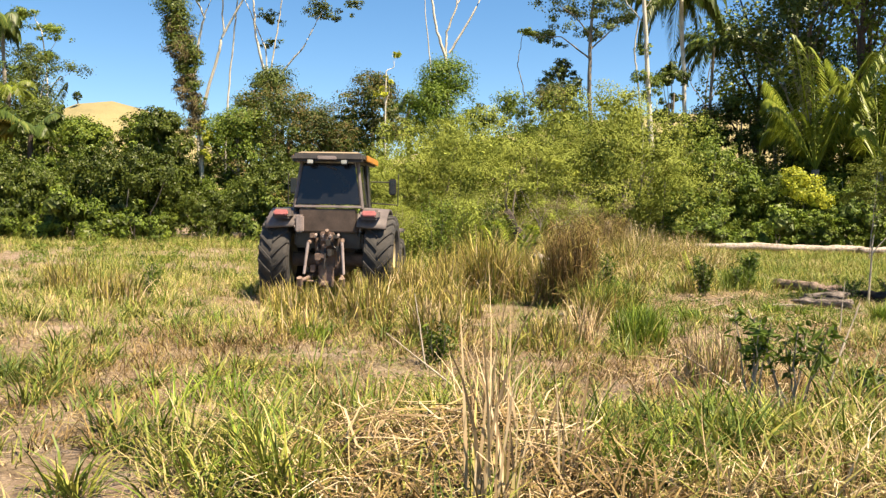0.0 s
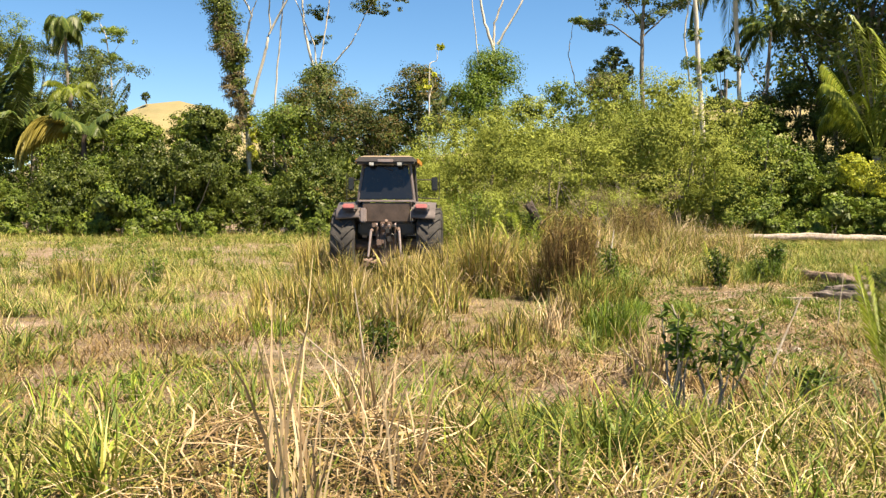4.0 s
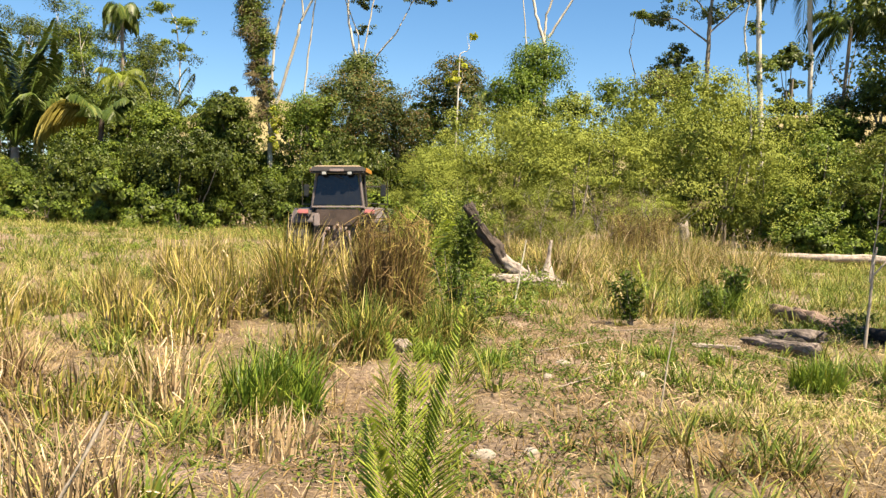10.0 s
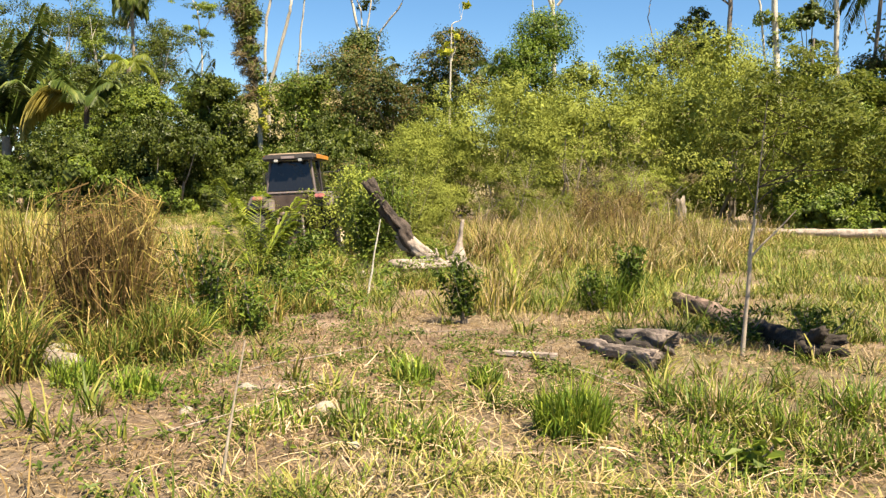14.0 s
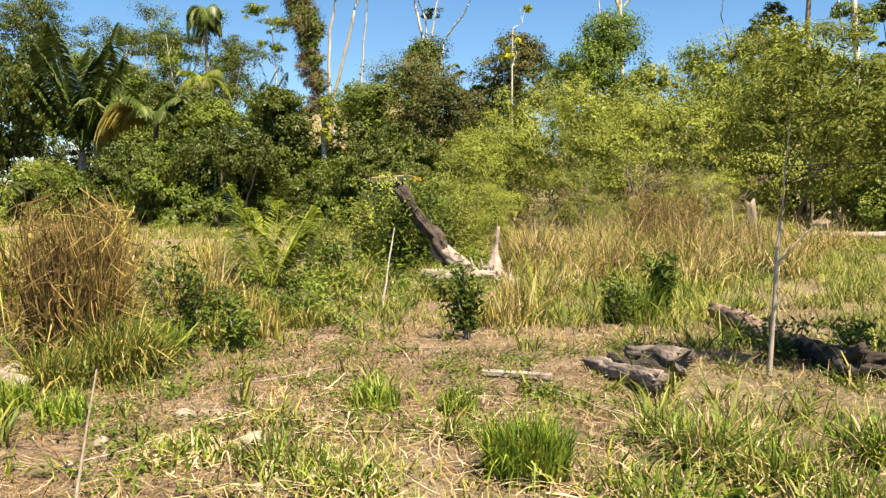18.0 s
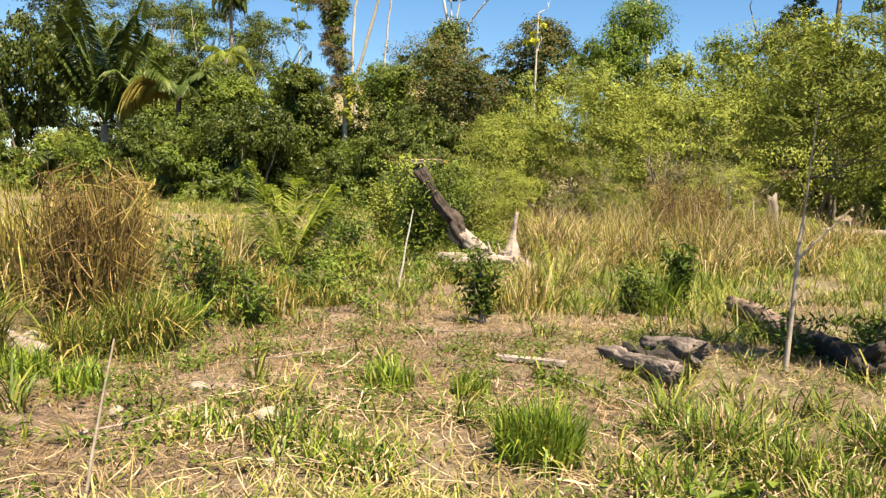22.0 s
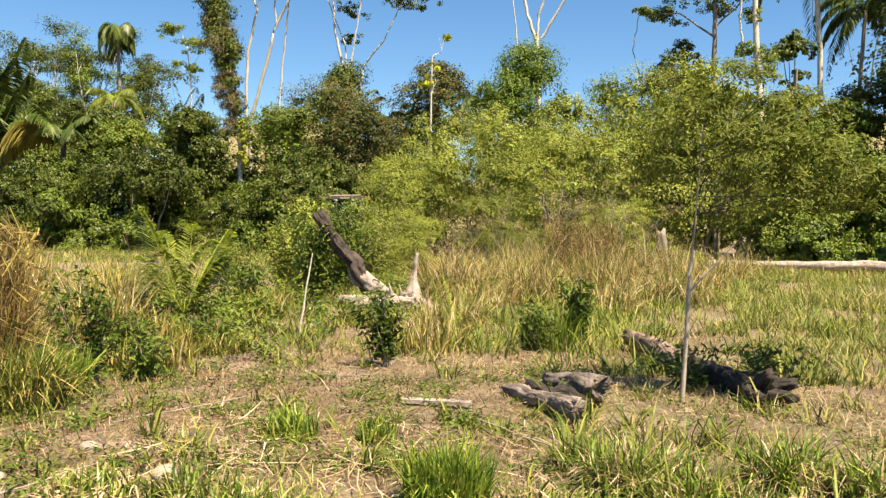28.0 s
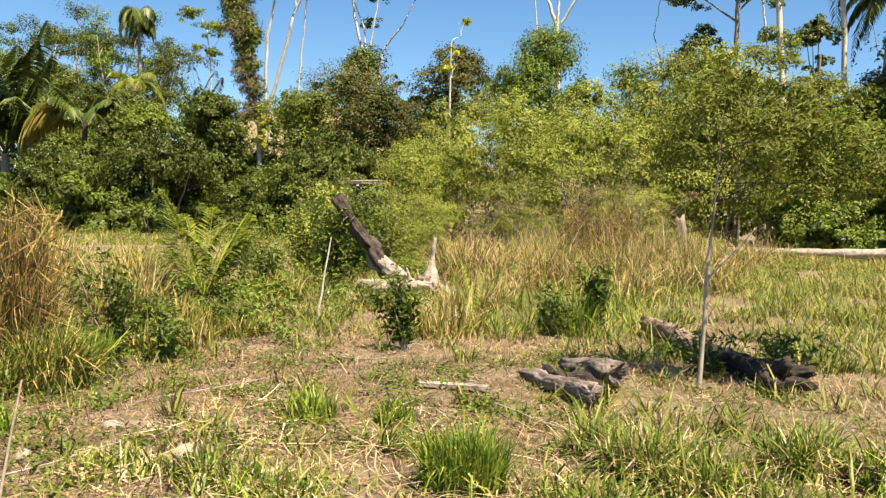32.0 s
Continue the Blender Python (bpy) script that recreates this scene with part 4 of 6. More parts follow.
def undergrowth():
    """The shaded leafy mass below and between the shrubs."""
    r = np.random.default_rng(55)
    k = 1500
    x = r.uniform(-46, 42, k)
    y = r.uniform(51.5, 66, k)
    blobs = [(a, b, c, s, s, s * 0.7) for a, b, c, s in zip(x, y, r.uniform(0.2, 2.6, k), r.uniform(0.7, 1.3, k))]
    at, out = cloud_points(blobs, 24000, r, 0.4, 0.5)
    at[:, 2] = np.maximum(at[:, 2], 0.05)
    v, f = leaf_arrays(at, out, 0.34, 0.17, r)
    tagged(mesh_object("undergrowth", v, f, LEAF_DARK), "dark tangled undergrowth below the trees", "undergrowth", kind="stuff")


undergrowth()


def field_weeds():
    """Low leafy weeds in the long grass between the tussocks and the stump."""
    r = np.random.default_rng(57)
    k = 150
    x = np.concatenate([r.uniform(-4, 4.6, k), r.uniform(-16, 12, k)])
    y = np.concatenate([r.uniform(20.5, 32, k), r.uniform(28, 46, k)])
    ok = (np.abs(x + 2.4) > 1.7) & (np.hypot(x - 3.2, y - 27) > 1.3)
    blobs = [(a, b, float(ground_z(a, b)) + c * 0.5, s, s, c) for a, b, c, s in zip(x[ok], y[ok], r.uniform(0.15, 0.4, ok.sum()), r.uniform(0.2, 0.5, ok.sum()))]
    at, out = cloud_points(blobs, 22000, r, 0.4, 0.4)
    at[:, 2] = np.maximum(at[:, 2], ground_z(at[:, 0], at[:, 1]) + 0.03)
    v, f = leaf_arrays(at, out + (0, 0, 0.4), 0.095, 0.036, r)
    tagged(mesh_object("field_weeds", v, f, LEAF_MID), "low green leafy weeds in the long grass", "weed", kind="stuff")


field_weeds()


def trunk_tree(name, x, y, height, radius, mat, label, seed, fork=0.55, limbs=5, spread=3.0, leaf=LEAF_MID, count=260, tuft=0.8, lean=(0, 0), length=0.34, width=0.15, low=0.75, flat=0.4):
    """A slim tree: trunk, wandering limbs with twigs, and leaf tufts at their ends."""
    r = np.random.default_rng(seed)
    ob = empty_at(name, x, y)
    top = np.array([lean[0], lean[1], height * fork])
    main = limb((0, 0, -0.3), top, 0.3 * radius, 12, r)
    mesh_object("trunk", *tube_arrays(main, np.linspace(radius, radius * 0.62, 12), 9, 0.05, r), mat, ob, True)
    ends = []
    for i in range(limbs):
        a = i * 2.4 + r.uniform(-0.5, 0.5)
        start = main[r.integers(int(11 * low), 12)] if i else main[-1]
        e = start + np.array([math.cos(a) * spread * r.uniform(0.45, 1), math.sin(a) * spread * r.uniform(0.3, 0.8), height * (1 - fork) * r.uniform(0.55, 1.0)])
        pts = limb(start, e, 0.2, 9, r)
        b = mesh_object("limb", *tube_arrays(pts, np.linspace(radius * 0.5, radius * 0.12, 9), 6), mat, ob, True)
        ends.append(pts[-1])
        for _ in range(2):
            s = pts[r.integers(4, 8)]
            q = s + np.array([r.normal(0, spread * 0.35), r.normal(0, spread * 0.3), height * 0.1 * r.uniform(0.4, 1.2)])
            mesh_object("twig", *tube_arrays(limb(s, q, 0.08, 6, r), np.linspace(radius * 0.2, radius * 0.06, 6), 5), mat, b)
            ends.append(q)
    if tuft:
        blobs = [(*e, tuft * r.uniform(0.6, 1.2), tuft * r.uniform(0.6, 1.2), tuft * flat) for e in ends]
        crown("crown", blobs, count, length, width, leaf, ob, seed + 1, 0.45, 0.4)
    return tagged(ob, label, "tree")


def limbed_tree(name, x, y, stems, tufts_, label, seed, mat=BARK_PALE, leaf=LEAF_MID, size=1.2, flat=0.28, per=420, length=0.3, width=0.13):
    """A slender tree with given stems (radius at foot and tip, then points of offset and height) and flat umbrella tufts of leaves."""
    r = np.random.default_rng(seed)
    ob = empty_at(name, x, y)
    for k, (ra, rb, pts) in enumerate(stems):
        u = np.linspace(0, len(pts) - 1, 5 * len(pts))
        p = np.stack([np.interp(u, np.arange(len(pts)), [q[0] for q in pts]), 0.25 * (k % 3 - 1) * u / len(pts), np.interp(u, np.arange(len(pts)), [q[1] for q in pts])], -1)
        p[1:-1] += r.normal(0, 0.025, (len(p) - 2, 3)) * (1, 1, 0.3)
        mesh_object("stem" if k else "trunk", *tube_arrays(p, 0.8 * np.linspace(ra, rb, len(p)), 8, 0.04, r), mat, ob, True)
    blobs = []
    for dx, z, s in tufts_:
        for _ in range(4):
            q = r.normal(0, 0.6, 3) * s
            blobs.append((dx + q[0], q[1], z + 0.3 * q[2], 0.8 * s, 0.8 * s, 0.8 * s * flat))
    if blobs:
        crown("crown", blobs, per * len(tufts_), length, width, leaf, ob, seed + 1, 0.3, 0.5)
    return tagged(ob, label, "tree")


UMBRELLA, BARE = "tall pale tree with flat umbrella tufts of leaves", "tall pale tree with bare forked limbs"
trunk_tree("pale_tree", -3.9, 55.6, 11.4, 0.07, BARK_PALE, "thin young tree with a small yellow-green top", 201, 0.92, 3, 0.5, LEAF_YELLOW, 140, 0.5, flat=0.25)
limbed_tree("pale_tree", -15.0, 60, ((0.17, 0.06, ((-1.8, -0.3), (-1.8, 7.9), (-0.5, 12.1), (-0.2, 13.4), (1.5, 16.4), (2.4, 18.6))), (0.08, 0.04, ((-0.2, 13.4), (-0.3, 15.9), (-0.5, 18.2))),
            (0.13, 0.05, ((-2.2, 6.0), (-2.1, 12.1), (-1.5, 14.6), (-2.4, 16.4), (-2.9, 18.2))), (0.06, 0.03, ((-1.5, 14.6), (-0.9, 16.2))), (0.1, 0.05, ((0.0, -0.3), (0.0, 7.1), (0.3, 10.9), (0.6, 14.4), (0.9, 18.0)))),
            ((-0.7, 16.3, 1.0), (-1.7, 16.0, 0.8), (0.1, 17.0, 1.0), (2.4, 18.6, 1.2), (-2.9, 18.4, 1.1), (0.9, 18.2, 1.1)), UMBRELLA, 211, leaf=LEAF_DARK)
limbed_tree("pale_tree", -14.0, 70, ((0.17, 0.06, ((0.3, -0.3), (-0.4, 11.7), (-1.4, 15.5), (-1.6, 18.5), (-1.8, 20.5))), (0.1, 0.04, ((-0.4, 11.7), (-0.6, 14.6), (-2.3, 18.4))), (0.1, 0.04, ((-0.4, 11.7), (0.0, 14.1), (0.6, 18.4), (0.8, 20.5))),
            (0.12, 0.05, ((0.3, 9.0), (0.6, 10.6), (0.8, 12.9), (2.4, 14.7), (3.5, 16.9), (4.2, 18.0)))),
            ((-1.3, 17.1, 1.1), (0.9, 14.9, 0.9), (1.6, 19.4, 1.5), (4.7, 17.7, 1.5), (6.1, 18.1, 1.0), (0.4, 19.8, 1.3), (-1.8, 20.4, 1.2)), UMBRELLA, 213, leaf=LEAF_DARK)
limbed_tree("pale_tree", -0.4, 69.3, ((0.2, 0.07, ((0.1, -0.3), (0.1, 13.0), (-0.1, 14.0), (-0.9, 16.5), (-1.4, 19.6), (-1.6, 22.0))), (0.12, 0.05, ((-0.1, 14.0), (0.0, 15.9), (0.7, 17.9), (1.6, 19.6), (2.2, 22.0))), (0.12, 0.05, ((0.2, 14.3), (1.7, 16.8), (2.9, 19.3), (3.9, 22.0))),
            (0.07, 0.03, ((0.7, 17.9), (0.6, 20.5), (0.9, 22.5)))), (), BARE, 205)
limbed_tree("pale_tree", -1.7, 68.5, ((0.08, 0.03, ((0.1, -0.3), (0.1, 13.0), (-0.4, 17.6), (-0.5, 19.5))),), (), "thin pale bare trunk", 207)
limbed_tree("layered_tree", 11.1, 72, ((0.26, 0.1, ((0.1, -0.3), (0.1, 9.8), (-0.1, 15.2), (0.0, 17.4), (0.2, 20.0))), (0.09, 0.03, ((-0.1, 14.6), (-2.4, 16.3), (-4.4, 16.2))), (0.09, 0.03, ((-0.1, 15.2), (2.0, 17.2), (3.2, 18.2))), (0.08, 0.03, ((0.0, 16.4), (-1.4, 18.0), (-3.1, 19.0)))),
            ((-3.1, 19.2, 1.7), (-1.3, 18.3, 1.6), (0.0, 18.7, 1.7), (2.0, 17.8, 1.7), (-4.4, 16.1, 1.0), (-2.4, 16.7, 1.4), (-0.2, 16.7, 1.3), (3.1, 18.7, 1.4), (0.4, 20.4, 2.0), (-2.0, 20.6, 1.7)), "dark tree with leaves in level layers", 261, BARK_GREY, LEAF_DARK, flat=0.3, per=620)
limbed_tree("pale_tree", 12.95, 57.5, ((0.24, 0.13, ((0.0, -0.3), (-0.05, 6.2), (-0.25, 8.5), (-0.5, 11.9), (-0.8, 16.3), (-1.0, 19.5))), (0.09, 0.05, ((-0.6, -0.2), (-0.6, 7.0), (-1.1, 11.2), (-1.3, 12.4), (-1.0, 14.5))), (0.05, 0.02, ((-0.7, 15.0), (0.4, 16.4), (1.0, 17.6))), (0.05, 0.02, ((-0.8, 14.2), (-1.9, 15.4), (-2.4, 16.6)))),
            ((-0.2, 10.6, 0.7), (-0.5, 12.4, 0.5), (-0.3, 9.6, 0.5), (-0.8, 15.2, 0.5)), "tall pale trunk with creepers and ragged limbs", 231, leaf=LEAF_MID, flat=0.9, length=0.2, width=0.11)
limbed_tree("pale_tree", 6.0, 76, ((0.06, 0.03, ((0.6, -0.3), (0.2, 11.8), (0.0, 13.0), (-0.5, 14.6), (-0.3, 15.8), (-0.1, 17.2))),), ((-0.1, 17.2, 0.8),), "thin curved stem with a small leafy top", 235, BARK_GREY, LEAF_MID)
limbed_tree("dead_tree", 21.4, 76, ((0.12, 0.03, ((0.0, -0.3), (0.0, 10.2), (0.2, 13.3), (0.6, 16.0))), (0.06, 0.02, ((0.1, 11.0), (1.2, 13.0), (1.6, 15.0))), (0.06, 0.02, ((0.1, 11.5), (-1.1, 13.2), (-1.5, 15.4)))), (), "bare grey dead tree behind the wood", 237, BARK_GREY)
limbed_tree("pale_tree", -49.5, 106, ((0.16, 0.06, ((0.4, -0.3), (0.4, 15.0), (0.3, 19.3), (-0.3, 23.1), (-1.2, 25.0))), (0.06, 0.03, ((0.2, 20.0), (1.4, 22.0))), (0.06, 0.03, ((0.2, 19.4), (-1.2, 20.8)))),
            ((-0.3, 23.6, 1.6), (-1.9, 25.4, 1.7), (1.4, 22.4, 1.5), (-1.2, 20.9, 1.3), (1.1, 20.2, 1.2)), "thin tall tree with flat leafy tufts", 297, leaf=LEAF_MID, length=0.4, width=0.18)


def full_tree(x, y, height, wide, leaf, label, seed, count=5400, low=0.22, length=0.225, width=0.125):
    """A tree leafy almost to the ground: trunk, limbs and a lobed, uneven crown."""
    r = np.random.default_rng(seed)
    ob = empty_at("wood_tree", x, y)
    main = limb((0, 0, -0.3), (r.normal(0, 0.3), r.normal(0, 0.3), height * 0.8), 0.06, 12, r)
    mesh_object("trunk", *tube_arrays(main, np.linspace(0.2, 0.06, 12), 8, 0.05, r), BARK_GREY, ob, True)
    blobs = []
    for k in range(30):
        u = r.random() ** 0.7
        z = height * (low + (0.97 - low) * u)
        reach = 0.85 * wide * math.sqrt(max(0.06, 1 - (max(0.0, u - 0.3) / 0.7) ** 2)) * math.sqrt(r.random())
        a = r.uniform(0, 6.28)
        s = wide * r.uniform(0.26, 0.46)
        blobs.append((reach * math.cos(a), reach * math.sin(a), z, s, s, s * 0.8))
        if k < 8:
            foot = main[min(11, int(11 * u * 0.8) + 1)]
            mesh_object("limb", *tube_arrays(limb(foot, blobs[-1][:3], 0.1, 7, r), np.linspace(0.06, 0.015, 7), 5), BARK_GREY, ob)
    crown("crown", blobs, count, length, width, leaf, ob, seed + 1, 0.26, 0.15)
    # dark leaves within: shade between the lobes, given as leaf colour
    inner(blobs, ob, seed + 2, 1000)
    return tagged(ob, label, "tree", "wood trees")


BRIGHT, CREEP, MASS = "dense bright green tree behind the shrubs", "creeper-hung tree behind the shrubs", "leafy green tree of the wood's edge"
full_tree(-13.7, 67.5, 12.0, 3.3, LEAF_DARK, "dark round tree behind the shrubs", 277, 8600)
full_tree(-10.7, 58.2, 9.0, 3.9, LEAF_RUST, "creeper-smothered tree with rusty dead leaves", 278, 11000, 0.1, 0.19, 0.095)
full_tree(-15.4, 62.5, 8.0, 2.6, LEAF_MID, MASS, 263, low=0.1)
full_tree(-7.2, 61, 8.2, 3.3, LEAF_MID, MASS, 264, low=0.12)
full_tree(-5.2, 62, 10.8, 3.4, LEAF_RUST, CREEP, 275, 9000, 0.12)
full_tree(-93, 213, 2.6, 1.3, LEAF_DARK, "lone dark tree on the dry hill", 276, 900)
full_tree(-0.5, 65.5, 12.2, 3.9, LEAF_BRIGHT, BRIGHT, 273, 17000, 0.12, 0.2, 0.12)
full_tree(-13.2, 57.4, 7.8, 3.2, LEAF_MID, MASS, 306, 8000, 0.1, 0.2, 0.11)
full_tree(-8.0, 57.4, 8.0, 3.2, LEAF_RUST, CREEP, 308, 8000, 0.1, 0.2, 0.11)
full_tree(2.4, 64, 9.4, 3.2, LEAF_OLIVE, "olive tree behind the shrubs", 272, 4600, 0.12, 0.24, 0.1)
full_tree(5.0, 67, 10.6, 3.2, LEAF_MID, MASS, 271, low=0.15)
full_tree(7.6, 68.5, 11.6, 3.2, LEAF_RUST, CREEP, 265, low=0.15)
full_tree(9.8, 64.5, 9.6, 3.0, LEAF_MID, MASS, 266, low=0.12)
full_tree(12.4, 63.4, 8.4, 3.0, LEAF_OLIVE, "olive tree behind the shrubs", 267, 4200, 0.12, 0.24, 0.1)
full_tree(15.6, 67, 9.6, 2.4, LEAF_MID, MASS, 301, low=0.1)
full_tree(18.6, 65.5, 9.6, 2.5, LEAF_RUST, CREEP, 303, low=0.1)
full_tree(13.4, 71, 10.0, 2.5, LEAF_DARK, MASS, 305, low=0.1)
full_tree(22.6, 62, 10.6, 2.8, LEAF_MID, MASS, 307, low=0.1)
full_tree(-17.1, 54.1, 7.6, 2.2, LEAF_DARK, "dark tree at the wood's edge", 331, low=0.1)
full_tree(-18.5, 55.0, 7.4, 2.2, LEAF_MID, MASS, 333, low=0.1)
full_tree(-26.8, 58.5, 7.2, 2.8, LEAF_DARK, "dark tree at the wood's edge", 268, low=0.12)
full_tree(-32.5, 60, 7.0, 3.0, LEAF_MID, MASS, 269, low=0.12)
full_tree(-22.0, 54.2, 6.8, 2.4, LEAF_MID, MASS, 270, low=0.1)
full_tree(14.5, 59.5, 12.4, 1.5, LEAF_DARK, "dark creeper-hung tree beside a pale trunk", 279, 5600, 0.2)
full_tree(9.0, 73, 14.6, 2.1, LEAF_DARK, "dark clumped tree behind the shrubs", 280, 5200, 0.62)
full_tree(17.5, 62, 8.4, 2.8, LEAF_MID, "green tree behind the shrubs", 290)
full_tree(21, 65, 11, 2.6, LEAF_DARK, "dark wood tree behind the palms", 291)
full_tree(-23.8, 57, 7.3, 3.0, LEAF_MID, "green tree at the wood's edge", 292)
full_tree(-19.6, 58.5, 7.5, 2.8, LEAF_DARK, "dark tree at the wood's edge", 293)
full_tree(-28.5, 62, 8.5, 3.0, LEAF_DARK, "dark tree behind the palms", 294)
full_tree(-36.5, 60, 9, 3.4, LEAF_MID, "green tree at the wood's edge", 295)
full_tree(24.5, 60, 9.5, 3.0, LEAF_DARK, "dark wood tree behind the palms", 321, low=0.1)
full_tree(28.5, 60, 10.5, 3.4, LEAF_DARK, "dark wood tree behind the palms", 323, low=0.1)
full_tree(32.0, 58, 10.0, 3.2, LEAF_MID, "green tree behind the palms", 325, low=0.1)
full_tree(26.8, 66, 13.0, 3.2, LEAF_DARK, "dark wood tree behind the palms", 327, low=0.2)
TUFTED = "tall tree with pale stems and tufted leaves"
for i, (x, y, h, leaf) in enumerate(((-52, 84, 21, LEAF_DARK), (-47.8, 81, 19, LEAF_DARK), (-43.8, 80, 19.5, LEAF_MID), (-40.5, 82, 17.5, LEAF_DARK), (-37.8, 79, 16, LEAF_DARK), (-57, 86, 22, LEAF_DARK), (-66, 90, 22, LEAF_MID))):
    trunk_tree("wood_tree", x, y, h, 0.16, BARK_PALE, TUFTED, 281 + 3 * i, 0.5, 10, 3.0, leaf, 5600, 1.3, low=0.4, flat=0.4, length=0.3, width=0.14)
full_tree(-61.8, 80, 22, 5.4, LEAF_DARK, "large dark round-headed tree of the wood", 298, 9000, 0.5, 0.3, 0.16)
full_tree(-44.5, 75, 12.5, 3.2, LEAF_MID, MASS, 299, 7000)
full_tree(-39.0, 72, 11.0, 3.0, LEAF_DARK, "dark tree of the wood's edge", 300, 7000)
full_tree(-51.0, 77, 13.5, 3.4, LEAF_DARK, "dark tree of the wood's edge", 302, 7000)
full_tree(-33.5, 66, 8.6, 2.8, LEAF_MID, MASS, 304, 6000)
for i, (x, y, h) in enumerate(((5.2, 42.4, 2.9), (6.0, 43.2, 3.3), (3.2, 43.0, 2.6), (7.6, 43.6, 2.8), (1.0, 42.4, 2.4))):
    trunk_tree("dead_brush", x, y, h, 0.03, BARK_GREY, "brown dead brush before the green shrubs", 371 + i, 0.35, 9, 1.2, DEAD_VINE, 900, 0.5, low=0.3, length=0.14, width=0.02)
for i, (x, y, h) in enumerate(((4.6, 43.5, 3.6), (2.2, 44.2, 3.0), (6.8, 44.6, 3.2), (-1.8, 42.2, 2.6))):
    trunk_tree("dead_shrub", x, y, h, 0.028, BARK_GREY, "bare grey dead shrub before the green ones", 351 + i, 0.45, 8, 1.1, tuft=0.0)
CREEPER = "tall dark wood tree hung with creepers"
for i, (x, y, h) in enumerate(((23.6, 69, 21), (24.5, 62, 24), (27, 60, 25), (31, 57, 25), (35, 60, 26), (26, 68, 27), (31, 67, 27), (39, 62, 26), (36, 55, 22))):
    trunk_tree("wood_tree", x, y, h, 0.26, BARK_GREY if i % 2 else BARK_DARK, CREEPER, 311 + i * 7, 0.62, 10, 3.2, LEAF_DARK if i % 2 else LEAF_MID, 3900, 1.9, low=0.25, flat=0.9, length=0.5, width=0.24)


def vine_tree():
    r = np.random.default_rng(71)
    ob = empty_at("vine_tree", -15.3, 56.28)
    u = np.linspace(0, 17.0, 18)
    main = np.stack([np.interp(u, (0, 6.5, 9.8, 13.1, 17), (-0.1, -0.2, -1.0, -1.5, -1.8)), 0 * u, u - 0.3], -1) + r.normal(0, 0.03, (18, 3))
    mesh_object("trunk", *tube_arrays(main, np.linspace(0.17, 0.1, 18), 10, 0.04, r), BARK_PALE, ob, True)
    blobs = []
    for z in np.arange(6.4, 16.6, 0.4):
        c = main[int(z + 0.3)]
        w = 0.55 + 0.14 * math.sin(z * 2.3) + (0.28 if 11.4 < z < 15.0 else 0)
        blobs.append((c[0] - 0.3 + r.normal(0, 0.18), c[1], z, w, w, 0.6))
    crown("creeper_leaves", [b for b in blobs if b[2] > 9.5], 6500, 0.2, 0.11, LEAF_DARK, ob, 72, 0.4, 0.3, "dark green creeper leaves")
    crown("side_leaves", [(b[0] + 0.5, b[1], b[2], 0.35, 0.35, 0.5) for b in blobs if 7 < b[2] < 12], 1500, 0.2, 0.1, LEAF_MID, ob, 75, 0.4, 0.3, "green creeper leaves along the trunk")
    crown("dead_creeper", [b for b in blobs if b[2] < 13.5], 3600, 0.7, 0.05, DEAD_VINE, ob, 73, 0.4, 0.3, "brown hanging dead creepers", fine=False)
    crown("green_creeper", [(0.0, -0.15, z, 0.35, 0.35, 0.5) for z in (5.0, 5.6, 6.2, 6.8)], 620, 0.2, 0.11, LEAF_YELLOW, ob, 74, 0.4, 0.3, "yellow-green creeper tuft")
    tagged(ob, "tall pale trunk smothered in hanging creepers", "tree")


vine_tree()
r_ = np.random.default_rng(5)
yb = empty_at("yellow_bush", 19.65, 50.3)
mesh_object("stem", *tube_arrays(limb((0, 0, -0.2), (0.2, 0, 2.6), 0.08, 8, r_), np.linspace(0.06, 0.03, 8), 6), BARK_GREY, yb)
crown("crown", [(0.0, 0, 3.4, 1.1, 1.0, 0.8), (-0.5, 0.2, 4.0, 0.8, 0.8, 0.6), (0.9, 0, 2.8, 0.8, 0.7, 0.7)], 1900, 0.24, 0.12, LEAF_YELLOW, yb, 77)
tagged(yb, "bright yellow-green flowering bush", "bush")


